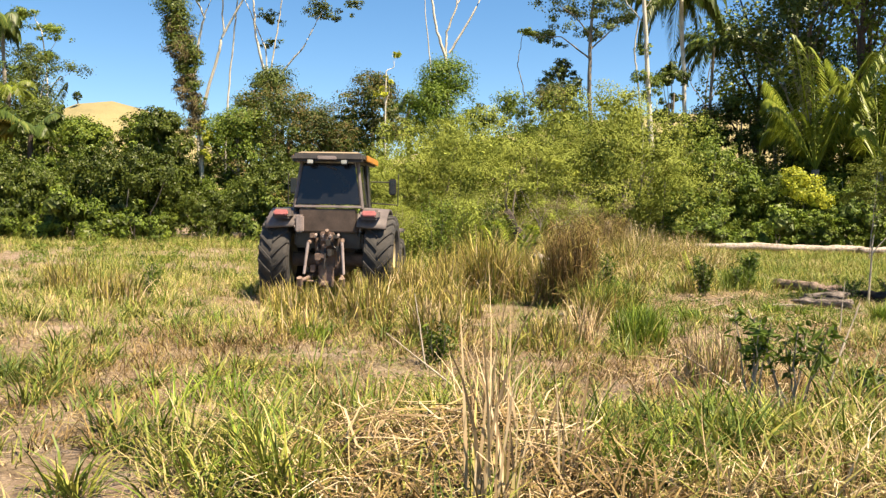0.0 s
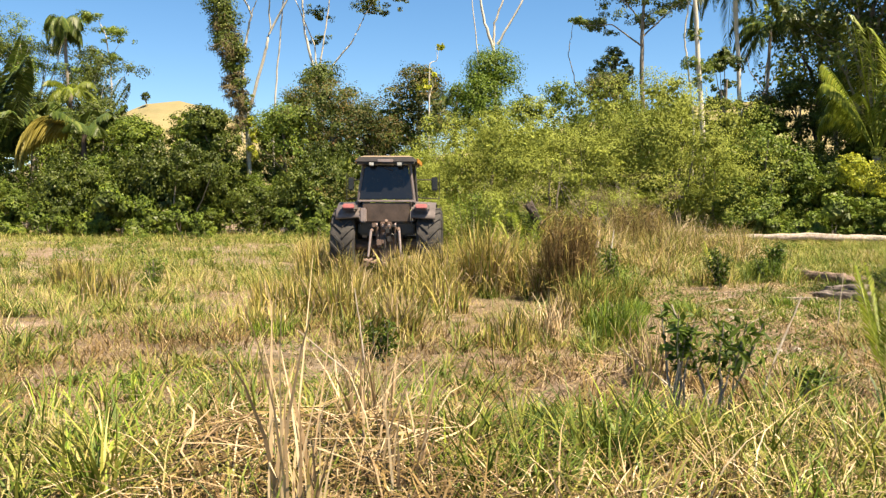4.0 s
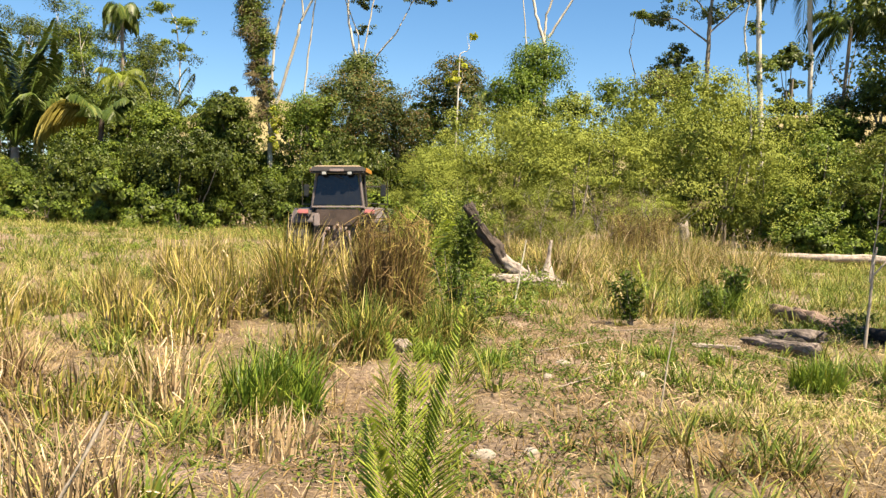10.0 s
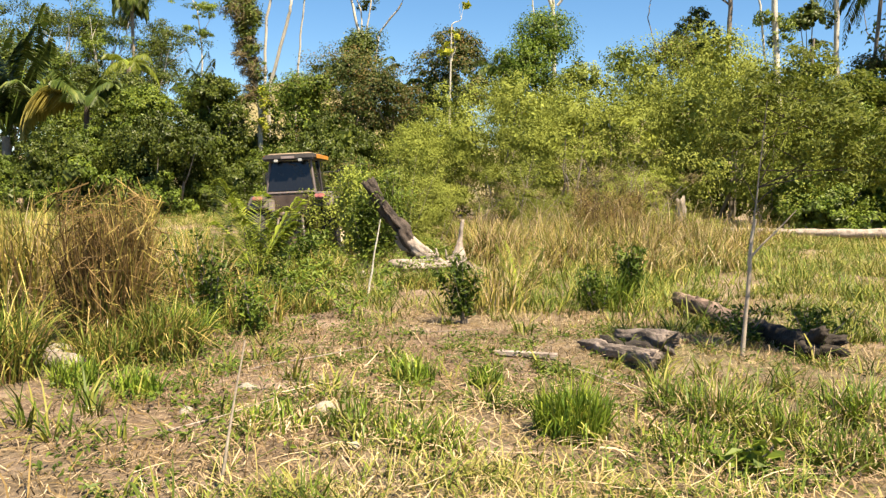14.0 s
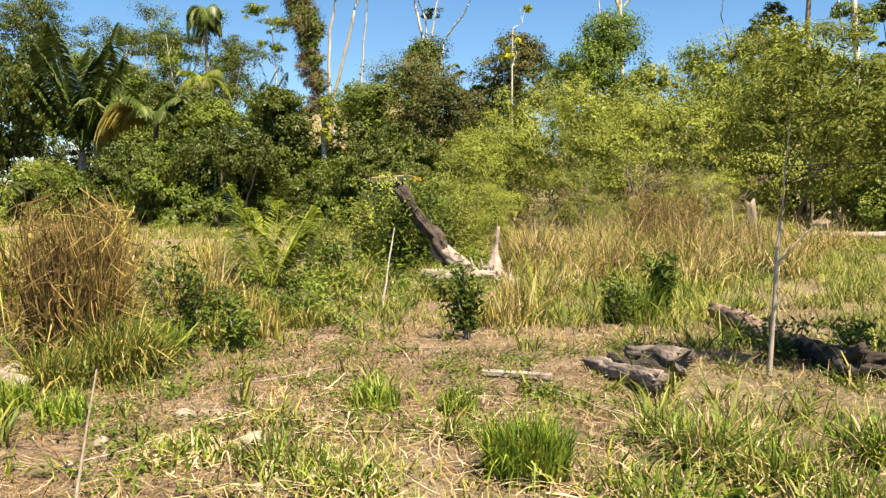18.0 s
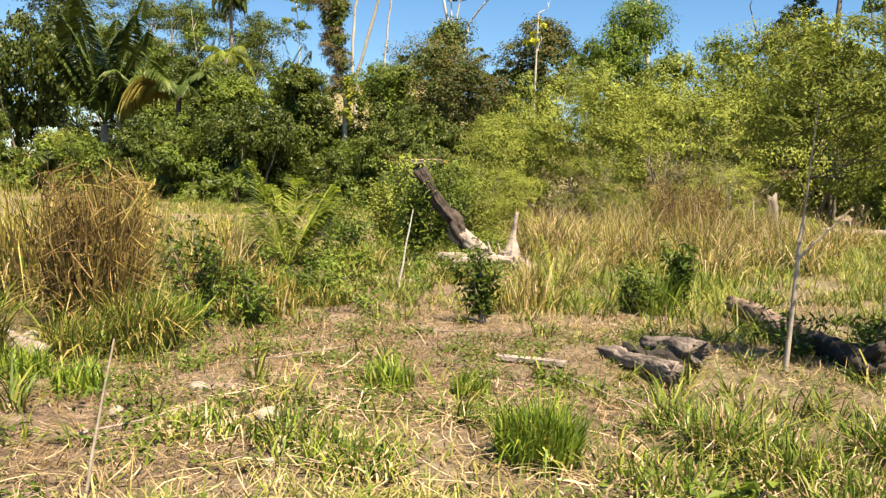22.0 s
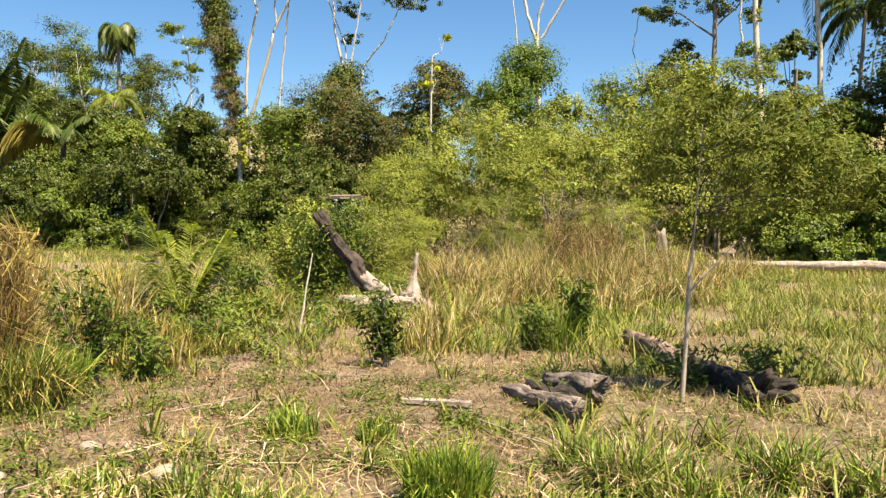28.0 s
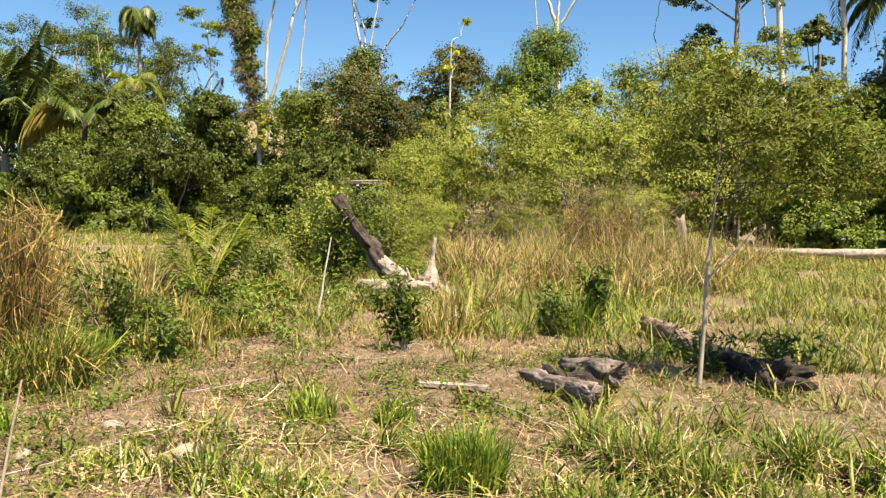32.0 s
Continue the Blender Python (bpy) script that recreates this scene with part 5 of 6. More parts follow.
def frond_arrays(base, out, length, rise, r, leaflets=34, leaf=0.9, droop=1.0, width=0.05, sweep=0.55):
    """One palm frond: an arching rib and two rows of leaflets."""
    out = np.array([out[0], out[1], 0.0]) / math.hypot(out[0], out[1])
    t = np.linspace(0, 1, 14)
    rib = np.array(base) + out * (length * (t - 0.18 * droop * t**3))[:, None]
    rib[:, 2] += length * (rise * t - 0.75 * droop * t**2.2)
    pieces = [tube_arrays(rib, np.linspace(0.009, 0.0016, 14) * length, 5)]
    side = np.cross(out, (0, 0, 1))
    vs, fs = [], []
    for s in (-1, 1):
        for k in range(leaflets):
            u = 0.16 + 0.84 * (k + r.uniform(-0.3, 0.3)) / leaflets
            p = np.array([np.interp(u, t, rib[:, c]) for c in range(3)])
            q = np.array([np.interp(min(u + 0.06, 1), t, rib[:, c]) for c in range(3)]) - p
            fw = q / max(np.linalg.norm(q), 1e-6)
            ln = leaf * math.sin(math.pi * (0.12 + 0.86 * u) ** 0.85) * r.uniform(0.85, 1.1) + 0.05 * leaf
            d = unit(side * s * 0.9 + fw * sweep + np.array([0, 0, -0.25 - 0.3 * droop + r.normal(0, 0.1)]))
            w = unit(np.cross(d, np.array([0, 0, 1.0]) + fw * 0.2)) * width
            mid = p + d * ln * 0.5
            tip = p + d * ln + np.array([0, 0, -0.22 * ln * droop])
            n = len(vs)
            vs += [p, mid + w * 0.5, tip, mid - w * 0.5]
            fs.append((n, n + 1, n + 2, n + 3))
    pieces.append((np.array(vs), np.array(fs)))
    return joined(pieces)


def palm(x, y, stem, radius, fronds, length, seed, mat, label, old=(), rise=(0.5, 1.3), leaf=1.0, width=0.055, droop=1.0, name="palm", turns=None, leaflets=34, bark=BARK_GREY, sweep=0.55):
    r = np.random.default_rng(seed)
    ob = empty_at(name, x, y)
    main = limb((0, 0, -0.1), (r.normal(0, 0.1) * stem * 0.3, r.normal(0, 0.1) * stem * 0.3, stem), 0.02 * stem, 10, r)
    mesh_object("trunk", *tube_arrays(main, np.linspace(radius, radius * 0.8, 10), 9, 0.05, r), bark, ob, True)
    for i in range(fronds):
        a = i * 2.4 + r.uniform(-0.25, 0.25) if turns is None else radians(turns[i])
        rs = r.uniform(*rise)
        mesh_object("frond", *frond_arrays(main[-1], (math.cos(a), math.sin(a)), length * r.uniform(0.8, 1.1), rs, r, leaflets, leaf, droop, width, sweep), mat, ob)
    for a, rs, ln in old:
        tagged(mesh_object("frond", *frond_arrays(main[-1], (math.cos(radians(a)), math.sin(radians(a))), ln, rs, r, leaflets, 1.5 * leaf, 1.6, 2.0 * width), LEAF_PALM_OLD, ob), "yellowed old frond")
    return tagged(ob, label, "palm")


palm(-31.2, 54, 4.2, 0.3, 22, 4.1, 401, LEAF_PALM, "broad palm with dark upright fronds", (), (1.6, 3.1), 1.3, 0.26, 1.2, leaflets=64)
palm(-24.6, 52, 6.0, 0.18, 9, 2.6, 405, LEAF_PALM, "palm with olive arching fronds and yellow old ones", ((186, 0.85, 5.8), (193, 0.78, 5.2)), (0.8, 1.7), 1.0, 0.11, 1.2, leaflets=60, bark=BARK_DARK)
palm(-46.6, 100, 11.0, 0.25, 10, 3.6, 411, LEAF_PALM, "grey-green palm far behind the wood", (), (1.3, 2.6), 1.3, 0.2, 1.2, leaflets=40)
palm(-40.1, 80, 18.4, 0.18, 12, 2.6, 419, LEAF_PALM, "tall palm with a round drooping crown", (), (0.2, 1.1), 1.2, 0.14, 1.9, leaflets=40)
palm(-13.2, 69, 9.2, 0.15, 9, 3.2, 413, LEAF_PALM, "small palm rising from the wood", (), (0.3, 1.6), 0.8, 0.12)
palm(-37.3, 74, 11.5, 0.2, 13, 3.4, 415, LEAF_PALM_BRIGHT, "slim palm with a round drooping crown", (), (0.1, 1.2), 0.8, 0.12, 1.3)
palm(-3.2, 66.5, 9.5, 0.18, 9, 3.6, 417, LEAF_PALM, "palm behind the shrubs with drooping fronds", (), (0.4, 1.4), 0.9, 0.12, 1.3)
palm(22.2, 55, 4.8, 0.3, 15, 5.4, 421, LEAF_PALM_BRIGHT, "large palm with long drooping bright fronds", (), (1.5, 2.9), 1.2, 0.11, 1.85, leaflets=70)
palm(25.8, 54, 5.0, 0.3, 15, 5.4, 431, LEAF_PALM_BRIGHT, "large palm with long drooping bright fronds", (), (1.4, 2.8), 1.2, 0.11, 1.8, leaflets=70)
palm(17.0, 63, 17.3, 0.17, 15, 4.8, 441, LEAF_PALM, "tall slim palm with a drooping dark crown", (), (0.0, 1.2), 1.2, 0.12, 1.7, leaflets=50, bark=BARK_PALE)
palm(18.2, 65, 14.6, 0.13, 12, 4.0, 443, LEAF_PALM, "tall slim palm with a drooping dark crown", (), (0.1, 1.0), 0.9, 0.13, 1.4)
# seedlings in the field
palm(4.85, 10.25, 0.1, 0.03, 5, 0.36, 451, LEAF_SEEDLING, "young palm seedling with upright bright fronds", (), (2.7, 3.5), 0.19, 0.02, 0.4, "palm_seedling", (110, 250, 75, 290, 130), 44, sweep=1.5)
palm(1.85, 22.6, 0.2, 0.05, 9, 0.85, 461, LEAF_SEEDLING, "young palm seedling with leaning pale fronds", (), (1.4, 2.6), 0.55, 0.045, 0.9, "palm_seedling", None, 48, sweep=1.1)
palm(6.07, 22.1, 0.1, 0.04, 5, 0.38, 471, LEAF_SEEDLING, "young palm seedling with upright yellow fronds", (), (2.4, 3.4), 0.24, 0.013, 0.8, "palm_seedling", None, 60, sweep=0.9)

# ---------------------------------------------------------------- young trees, weeds and sticks


def weed(x, y, height, radius, seed, label, mat=WEED, count=420, length=0.1, width=0.045, name="weed", stems=6, low=1.2):
    r = np.random.default_rng(seed)
    ob = empty_at(name, x, y)
    pts = []
    for _ in range(stems):
        top = np.array([r.normal(0, radius * 0.6), r.normal(0, radius * 0.6), height * r.uniform(0.7, 1.0)])
        p = limb((r.normal(0, 0.03), r.normal(0, 0.03), -0.03), top, 0.03, 8, r)
        mesh_object("stem", *tube_arrays(p, np.linspace(0.012, 0.004, 8), 5), BARK_GREY, ob)
        u = r.uniform(low, 7, count // stems)
        q = np.stack([np.interp(u, np.arange(8), p[:, c]) for c in range(3)], -1)
        pts.append(q + r.normal(0, 1, q.shape) * (radius * 0.22, radius * 0.22, 0.03))
    at = np.concatenate(pts)
    at[:, 2] = np.maximum(at[:, 2], 0.02)
    v, f = leaf_arrays(at, at * (1, 1, 0) + (0, 0, 0.3), length, width, r)
    mesh_object("leaves", v, f, mat, ob)["kind"] = "stuff"
    return tagged(ob, label, "weed", "broad-leaved field weeds")


W1, W2 = "dark green broad-leaved weed in the grass", "bushy dark weed beside the tall tussock"
for i, (x, y, h, rad, k, ln) in enumerate(((5.75, 20.3, 0.85, 0.22, 420, 0.11), (7.55, 22.9, 0.9, 0.25, 460, 0.12), (7.15, 22.2, 0.6, 0.22, 300, 0.1), (3.36, 18.6, 1.15, 0.24, 420, 0.1), (3.6, 19.1, 0.6, 0.3, 360, 0.09), (2.6, 20.4, 0.55, 0.3, 340, 0.09),
                                           (3.3, 9.35, 0.9, 0.2, 210, 0.12), (3.0, 9.45, 0.95, 0.18, 190, 0.12), (4.0, 9.8, 0.35, 0.14, 120, 0.1), (0.4, 11.7, 0.45, 0.18, 160, 0.1), (-5.4, 19.2, 0.8, 0.2, 200, 0.1), (9.6, 20.3, 0.5, 0.3, 320, 0.1),
                                           (0.95, 20.36, 0.6, 0.3, 420, 0.085), (0.89, 21.26, 0.75, 0.3, 525, 0.085), (2.72, 19.34, 0.45, 0.3, 315, 0.085), (2.74, 18.55, 0.5, 0.3, 350, 0.085), (0.7, 23.06, 0.5, 0.3, 350, 0.085), (1.86, 20.86, 0.55, 0.3, 385, 0.085), (8.95, 20.6, 0.45, 0.3, 300, 0.09), (2.9, 21.5, 0.4, 0.4, 320, 0.1), (1.4, 25.2, 1.0, 0.5, 420, 0.14))):
    weed(x, y, h, rad, 700 + i, W2 if 3 <= i < 6 else W1, WEED, int((0.75 if 6 <= i < 9 else 1.5) * k), ln, ln * 0.33, low=4.2 if 6 <= i < 9 else 1.2)
weed(8.62, 15.9, 0.14, 0.16, 790, "broad-leaved green weed on bare soil", LEAF_MID, 90, 0.11, 0.075, stems=6)
for i, (x, y, h, rad) in enumerate(((1.95, 27.3, 1.7, 0.4), (1.6, 29.5, 2.2, 0.5), (0.95, 29.0, 2.3, 0.42), (-0.2, 33.5, 3.1, 0.8), (0.6, 34.2, 3.3, 0.9), (-4.6, 35.5, 1.6, 1.0), (-0.9, 31.6, 1.9, 0.5), (-1.5, 33.0, 1.5, 0.5))):
    weed(x, y, h, rad, 760 + i, "leafy yellow-green bush in long grass", LEAF_OLIVE if i in (2, 4, 6) else LEAF_MID, 3400 if i in (3, 4) else 2600, 0.11, 0.045, "field_bush", 9)


def young_tree():
    """The forked pale sapling beside the burnt log, with a bushy leaning crown."""
    r = np.random.default_rng(81)
    ob = empty_at("young_tree", 8.83, 19.7, size=(1.1, 1.1, 1.03))
    low = limb((0, 0, -0.05), (0.03, 0, 1.15), 0.008, 8, r)
    mesh_object("trunk", *tube_arrays(low, np.linspace(0.022, 0.015, 8), 8, 0.06, r), BARK_TAN, ob, True)
    mesh_object("broken_top", *tube_arrays(limb((0.03, 0, 1.13), (0.06, 0, 1.36), 0.006, 6, r), np.linspace(0.016, 0.011, 6), 7, 0.06, r), BARK_TAN, ob, True)
    high = limb((0.02, 0.06, 0.9), (0.1, 0.1, 2.55), 0.02, 12, r)
    mesh_object("leader", *tube_arrays(high, np.linspace(0.010, 0.004, 12), 7, 0.05, r), BARK_TAN, ob, True)
    mesh_object("limb", *tube_arrays(limb((0.02, 0, 0.97), (0.42, 0.05, 1.48), 0.01, 7, r), np.linspace(0.013, 0.004, 7), 6), BARK_TAN, ob, True)
    blobs = [(0.0, 0.1, 2.5, 0.42, 0.4, 0.34), (0.4, 0.2, 2.75, 0.38, 0.36, 0.33), (0.78, 0.1, 2.36, 0.42, 0.4, 0.4), (1.13, 0.2, 2.1, 0.4, 0.4, 0.4), (0.5, 0.0, 2.15, 0.45, 0.42, 0.4), (-0.17, 0.15, 2.1, 0.28, 0.3, 0.26), (1.35, 0.2, 1.85, 0.34, 0.34, 0.34), (0.8, 0.3, 1.85, 0.4, 0.36, 0.28)]
    for k, b in enumerate(blobs * 2):
        p = high[r.integers(4, 12)]
        mesh_object("twig", *tube_arrays(limb(p, np.array(b[:3]) + r.normal(0, 0.12, 3), 0.02, 9, r), np.linspace(0.006, 0.0015, 9), 5), BARK_DARK, ob)
    crown("crown", blobs, 9000, 0.07, 0.021, LEAF_SAPLING, ob, 82, 0.2, 0.35, fine=False)
    tagged(ob, "forked pale sapling with a wide olive crown", "tree")


young_tree()


def stick(x, y, tip, radius, seed, label, mat=DEADWOOD, z=0.0):
    r = np.random.default_rng(seed)
    p = limb((0, 0, -0.05), tip, 0.02, 9, r)
    ob = mesh_object("dead_stick", *tube_arrays(p, np.linspace(radius, radius * 0.4, 9), 6, 0.06, r), mat, None, True)
    ob.matrix_basis = place(x, y, float(ground_z(x, y)) + z)
    return tagged(ob, label, "stick", "dead sticks")


S1, S2 = "pale dead stick standing in the grass", "thin dry stick lying on the soil"
for i, (x, y, tip, rad) in enumerate(((3.75, 22.4, (0.16, 0.1, 1.2), 0.02), (3.3, 9.4, (-0.35, 0.1, 0.85), 0.014), (3.55, 9.5, (0.4, 0.2, 0.9), 0.014), (0.3, 11.4, (-0.15, 0.1, 0.8), 0.012),
                                      (5.9, 14.4, (0.1, 0.1, 0.8), 0.01), (3.3, 10.0, (-0.6, 0.8, 0.35), 0.012), (0.9, 9.7, (-0.9, 0.2, 0.6), 0.012))):
    stick(x, y, tip, rad, 820 + i, S1, BARK_TAN if i else BARK_PALE)
for i, (x, y, tip) in enumerate(((4.6, 17.2, (0.9, 0.7, 0.12)), (5.2, 19.6, (1.1, -0.2, 0.1)), (8.2, 17.6, (-0.9, 0.3, 0.1)), (5.0, 15.2, (0.5, 0.6, 0.1)))):
    stick(x, y, tip, 0.007, 840 + i, S2, z=0.05)

# ---------------------------------------------------------------- tractor
PAINT_DARK = plain_material("tractor_dark", (0.022, 0.02, 0.02), (0.055, 0.046, 0.04), 3.0, 0.45, 0, 0.15)
PAINT_DUSTY = plain_material("tractor_dusty", (0.07, 0.056, 0.053), (0.18, 0.145, 0.138), 2.5, 0.6, 0, 0.2)
PAINT_BROWN = plain_material("tractor_brown", (0.045, 0.03, 0.024), (0.10, 0.07, 0.055), 4.0, 0.6, 0, 0.2)
PAINT_ORANGE = plain_material("tractor_orange", (0.62, 0.27, 0.03), (0.50, 0.22, 0.05), 3.0, 0.45, 0, 0.1)
PAINT_TAN = plain_material("roof_tan", (0.30, 0.22, 0.13), (0.2, 0.15, 0.1), 3.0, 0.7, 0, 0.2)
RUBBER = plain_material("rubber", (0.022, 0.021, 0.021), (0.06, 0.052, 0.047), 3.0, 0.85, 0, 0.3)
RIM_CREAM = plain_material("rim_cream", (0.62, 0.52, 0.34), (0.48, 0.38, 0.24), 4.0, 0.5, 0, 0.15)
IRON_DUSTY = plain_material("iron_dusty", (0.13, 0.088, 0.07), (0.26, 0.18, 0.145), 6.0, 0.75, 0.2, 0.5)
LENS_RED = plain_material("lens_red", (0.46, 0.17, 0.16), (0.34, 0.11, 0.105), 8.0, 0.3, 0, 0.05)
LENS_CLEAR = plain_material("lamp_clear", (0.55, 0.55, 0.52), (0.4, 0.4, 0.38), 8.0, 0.2, 0, 0.05)
TRIM_PALE = plain_material("trim_pale", (0.34, 0.28, 0.27), (0.24, 0.19, 0.18), 8.0, 0.5, 0, 0.1)


def glass_dark():
    m, n, l, b = material("tinted_glass", 0.08)
    b.inputs["Base Color"].default_value = (0.012, 0.013, 0.016, 1)
    dust = noise_tex(n, l, 3.0, 5.0)
    l.new(ramp(n, l, dust, [(0.4, (0.10, 0.10, 0.10)), (0.75, (0.38, 0.38, 0.38))]), b.inputs["Roughness"])
    return m


GLASS = glass_dark()


def box_bm(x0, x1, y0, y1, z0, z1, bevel=0.0, taper=(1.0, 1.0), shift=(0.0, 0.0)):
    """A bevelled box; its top is scaled by taper and moved by shift."""
    bm = bmesh.new()
    cx, cy = (x0 + x1) / 2, (y0 + y1) / 2
    vs = []
    for z, (tx, ty), (sx, sy) in ((z0, (1, 1), (0, 0)), (z1, taper, shift)):
        for x, y in ((x0, y0), (x1, y0), (x1, y1), (x0, y1)):
            vs.append(bm.verts.new((cx + (x - cx) * tx + sx, cy + (y - cy) * ty + sy, z)))
    for q in ((3, 2, 1, 0), (4, 5, 6, 7), (0, 1, 5, 4), (1, 2, 6, 5), (2, 3, 7, 6), (3, 0, 4, 7)):
        bm.faces.new([vs[i] for i in q])
    if bevel:
        bmesh.ops.bevel(bm, geom=bm.edges[:], offset=bevel, segments=2, affect="EDGES", clamp_overlap=True)
    return bm


def rod_bm(a, b, ra, rb=None, sides=10):
    bm = bmesh.new()
    a, b = Vector(a), Vector(b)
    d = b - a
    bmesh.ops.create_cone(bm, cap_ends=True, segments=sides, radius1=ra, radius2=ra if rb is None else rb, depth=d.length,
                          matrix=Matrix.Translation((a + b) / 2) @ d.to_track_quat("Z", "Y").to_matrix().to_4x4())
    return bm


def lathe_bm(profile, sides=40):
    """Turns (x, radius) pairs round the x axis."""
    bm = bmesh.new()
    rings = []
    for x, rad in profile:
        rings.append([bm.verts.new((x, rad * math.cos(2 * math.pi * k / sides), rad * math.sin(2 * math.pi * k / sides))) for k in range(sides)])
    for a, b in zip(rings, rings[1:]):
        for k in range(sides):
            bm.faces.new((a[k], a[(k + 1) % sides], b[(k + 1) % sides], b[k]))
    return bm


def tyre_bm(radius, width, depth=0.05):
    w = width / 2
    bm = lathe_bm([(-w * 0.7, radius * 0.56), (-w * 0.95, radius * 0.66), (-w, radius * 0.78), (-w * 0.93, radius * 0.9), (-w * 0.75, radius - depth), (-w * 0.3, radius - depth * 0.7),
                   (w * 0.3, radius - depth * 0.7), (w * 0.75, radius - depth), (w * 0.93, radius * 0.9), (w, radius * 0.78), (w * 0.95, radius * 0.66), (w * 0.7, radius * 0.56)], 44)
    bmesh.ops.recalc_face_normals(bm, faces=bm.faces[:])
    return bm


def lug_bm(radius, width, s, depth=0.05):
    """One slanting rubber bar of the tread, on the side s of the tyre."""
    w, half = width / 2, 0.032 / radius * 1.15
    bm = bmesh.new()
    top, low = [], []
    for x, rr in ((0.03, radius), (0.45, radius), (0.86, radius * 0.975), (1.0, radius * 0.88)):
        a, x = 0.36 * (1 - x), s * w * x
        top.append([bm.verts.new((x, rr * math.cos(a + d), rr * math.sin(a + d))) for d in (-half, half)])
        low.append([bm.verts.new((x * 0.99, (rr - depth * 1.25) * math.cos(a + d * 1.5), (rr - depth * 1.25) * math.sin(a + d * 1.5))) for d in (-half, half)])
    for i in range(3):
        bm.faces.new((top[i][0], top[i][1], top[i + 1][1], top[i + 1][0]))
        bm.faces.new((top[i][0], top[i + 1][0], low[i + 1][0], low[i][0]))
        bm.faces.new((top[i][1], low[i][1], low[i + 1][1], top[i + 1][1]))
    bm.faces.new((top[0][0], low[0][0], low[0][1], top[0][1]))
    bm.faces.new((top[3][0], top[3][1], low[3][1], low[3][0]))
    bmesh.ops.recalc_face_normals(bm, faces=bm.faces[:])
    return bm


def build_wheel(parent, x, y, radius, width, lugs, out):
    """A wheel that turns about its own axle; out is +1 or -1, the side of the dished rim."""
    r0 = radius * 0.57
    w = part("wheel", lathe_bm([(out * width * 0.36, r0), (out * width * 0.34, r0 * 0.94), (out * width * 0.1, r0 * 0.86), (-out * width * 0.02, r0 * 0.45), (out * 0.02, r0 * 0.26), (-out * width * 0.3, r0 * 0.9), (-out * width * 0.36, r0)]), RIM_CREAM, parent, "cream-painted wheel rim", True)
    w.matrix_basis = pose(x, y, radius)
    part("tyre", tyre_bm(radius, width), RUBBER, w, "dusty black lugged tyre")
    for s in (-1, 1):
        first = part("lug", lug_bm(radius, width, s), RUBBER, w)
        for k in range(lugs):
            lug = first if k == 0 else new("lug", first.data)
            lug.parent = w
            lug.matrix_basis = pose(0, 0, 0, 360 * (k + (0.5 if s > 0 else 0)) / lugs)
    part("hub", lathe_bm([(out * 0.16, 0.001), (out * 0.16, radius * 0.1), (out * 0.04, radius * 0.15)], 14), IRON_DUSTY, w)
    for k in range(8):
        a = 2 * math.pi * k / 8
        c = (out * 0.05, r0 * 0.34 * math.cos(a), r0 * 0.34 * math.sin(a))
        part("wheel_nut", rod_bm(c, (c[0] + out * 0.05, c[1], c[2]), 0.018, sides=6), IRON_DUSTY, w)
    return w


def fender_bm(s):
    """A mudguard bent round the rear wheel, with an inner cheek."""
    bm = bmesh.new()
    x0, x1, R = s * 0.66, s * 1.28, 0.99
    outer, inner, cheek = [], [], []
    for k in range(15):
        a = radians(22 + k * 117 / 14)
        rr = R + 0.05 * math.sin(a)
        y, z = rr * math.cos(a), 0.86 + rr * math.sin(a)
        outer.append([bm.verts.new((x, y, z - (0.03 if i else 0.0))) for i, x in enumerate((x0, x1))])
        inner.append([bm.verts.new((x, y * 0.955, 0.86 + (z - 0.86) * 0.955 - (0.03 if i else 0.0))) for i, x in enumerate((x0, x1))])
        cheek.append(bm.verts.new((x0, y * 0.72, 0.86 + (z - 0.86) * 0.66)))
    for k in range(14):
        bm.faces.new((outer[k][0], outer[k][1], outer[k + 1][1], outer[k + 1][0]))
        bm.faces.new((inner[k][0], inner[k + 1][0], inner[k + 1][1], inner[k][1]))
        bm.faces.new((outer[k][1], inner[k][1], inner[k + 1][1], outer[k + 1][1]))
        bm.faces.new((inner[k][0], cheek[k], cheek[k + 1], inner[k + 1][0]))
    for k in (0, 14):
        bm.faces.new((outer[k][0], outer[k][1], inner[k][1], inner[k][0]))
    bmesh.ops.recalc_face_normals(bm, faces=bm.faces[:])
    return bm


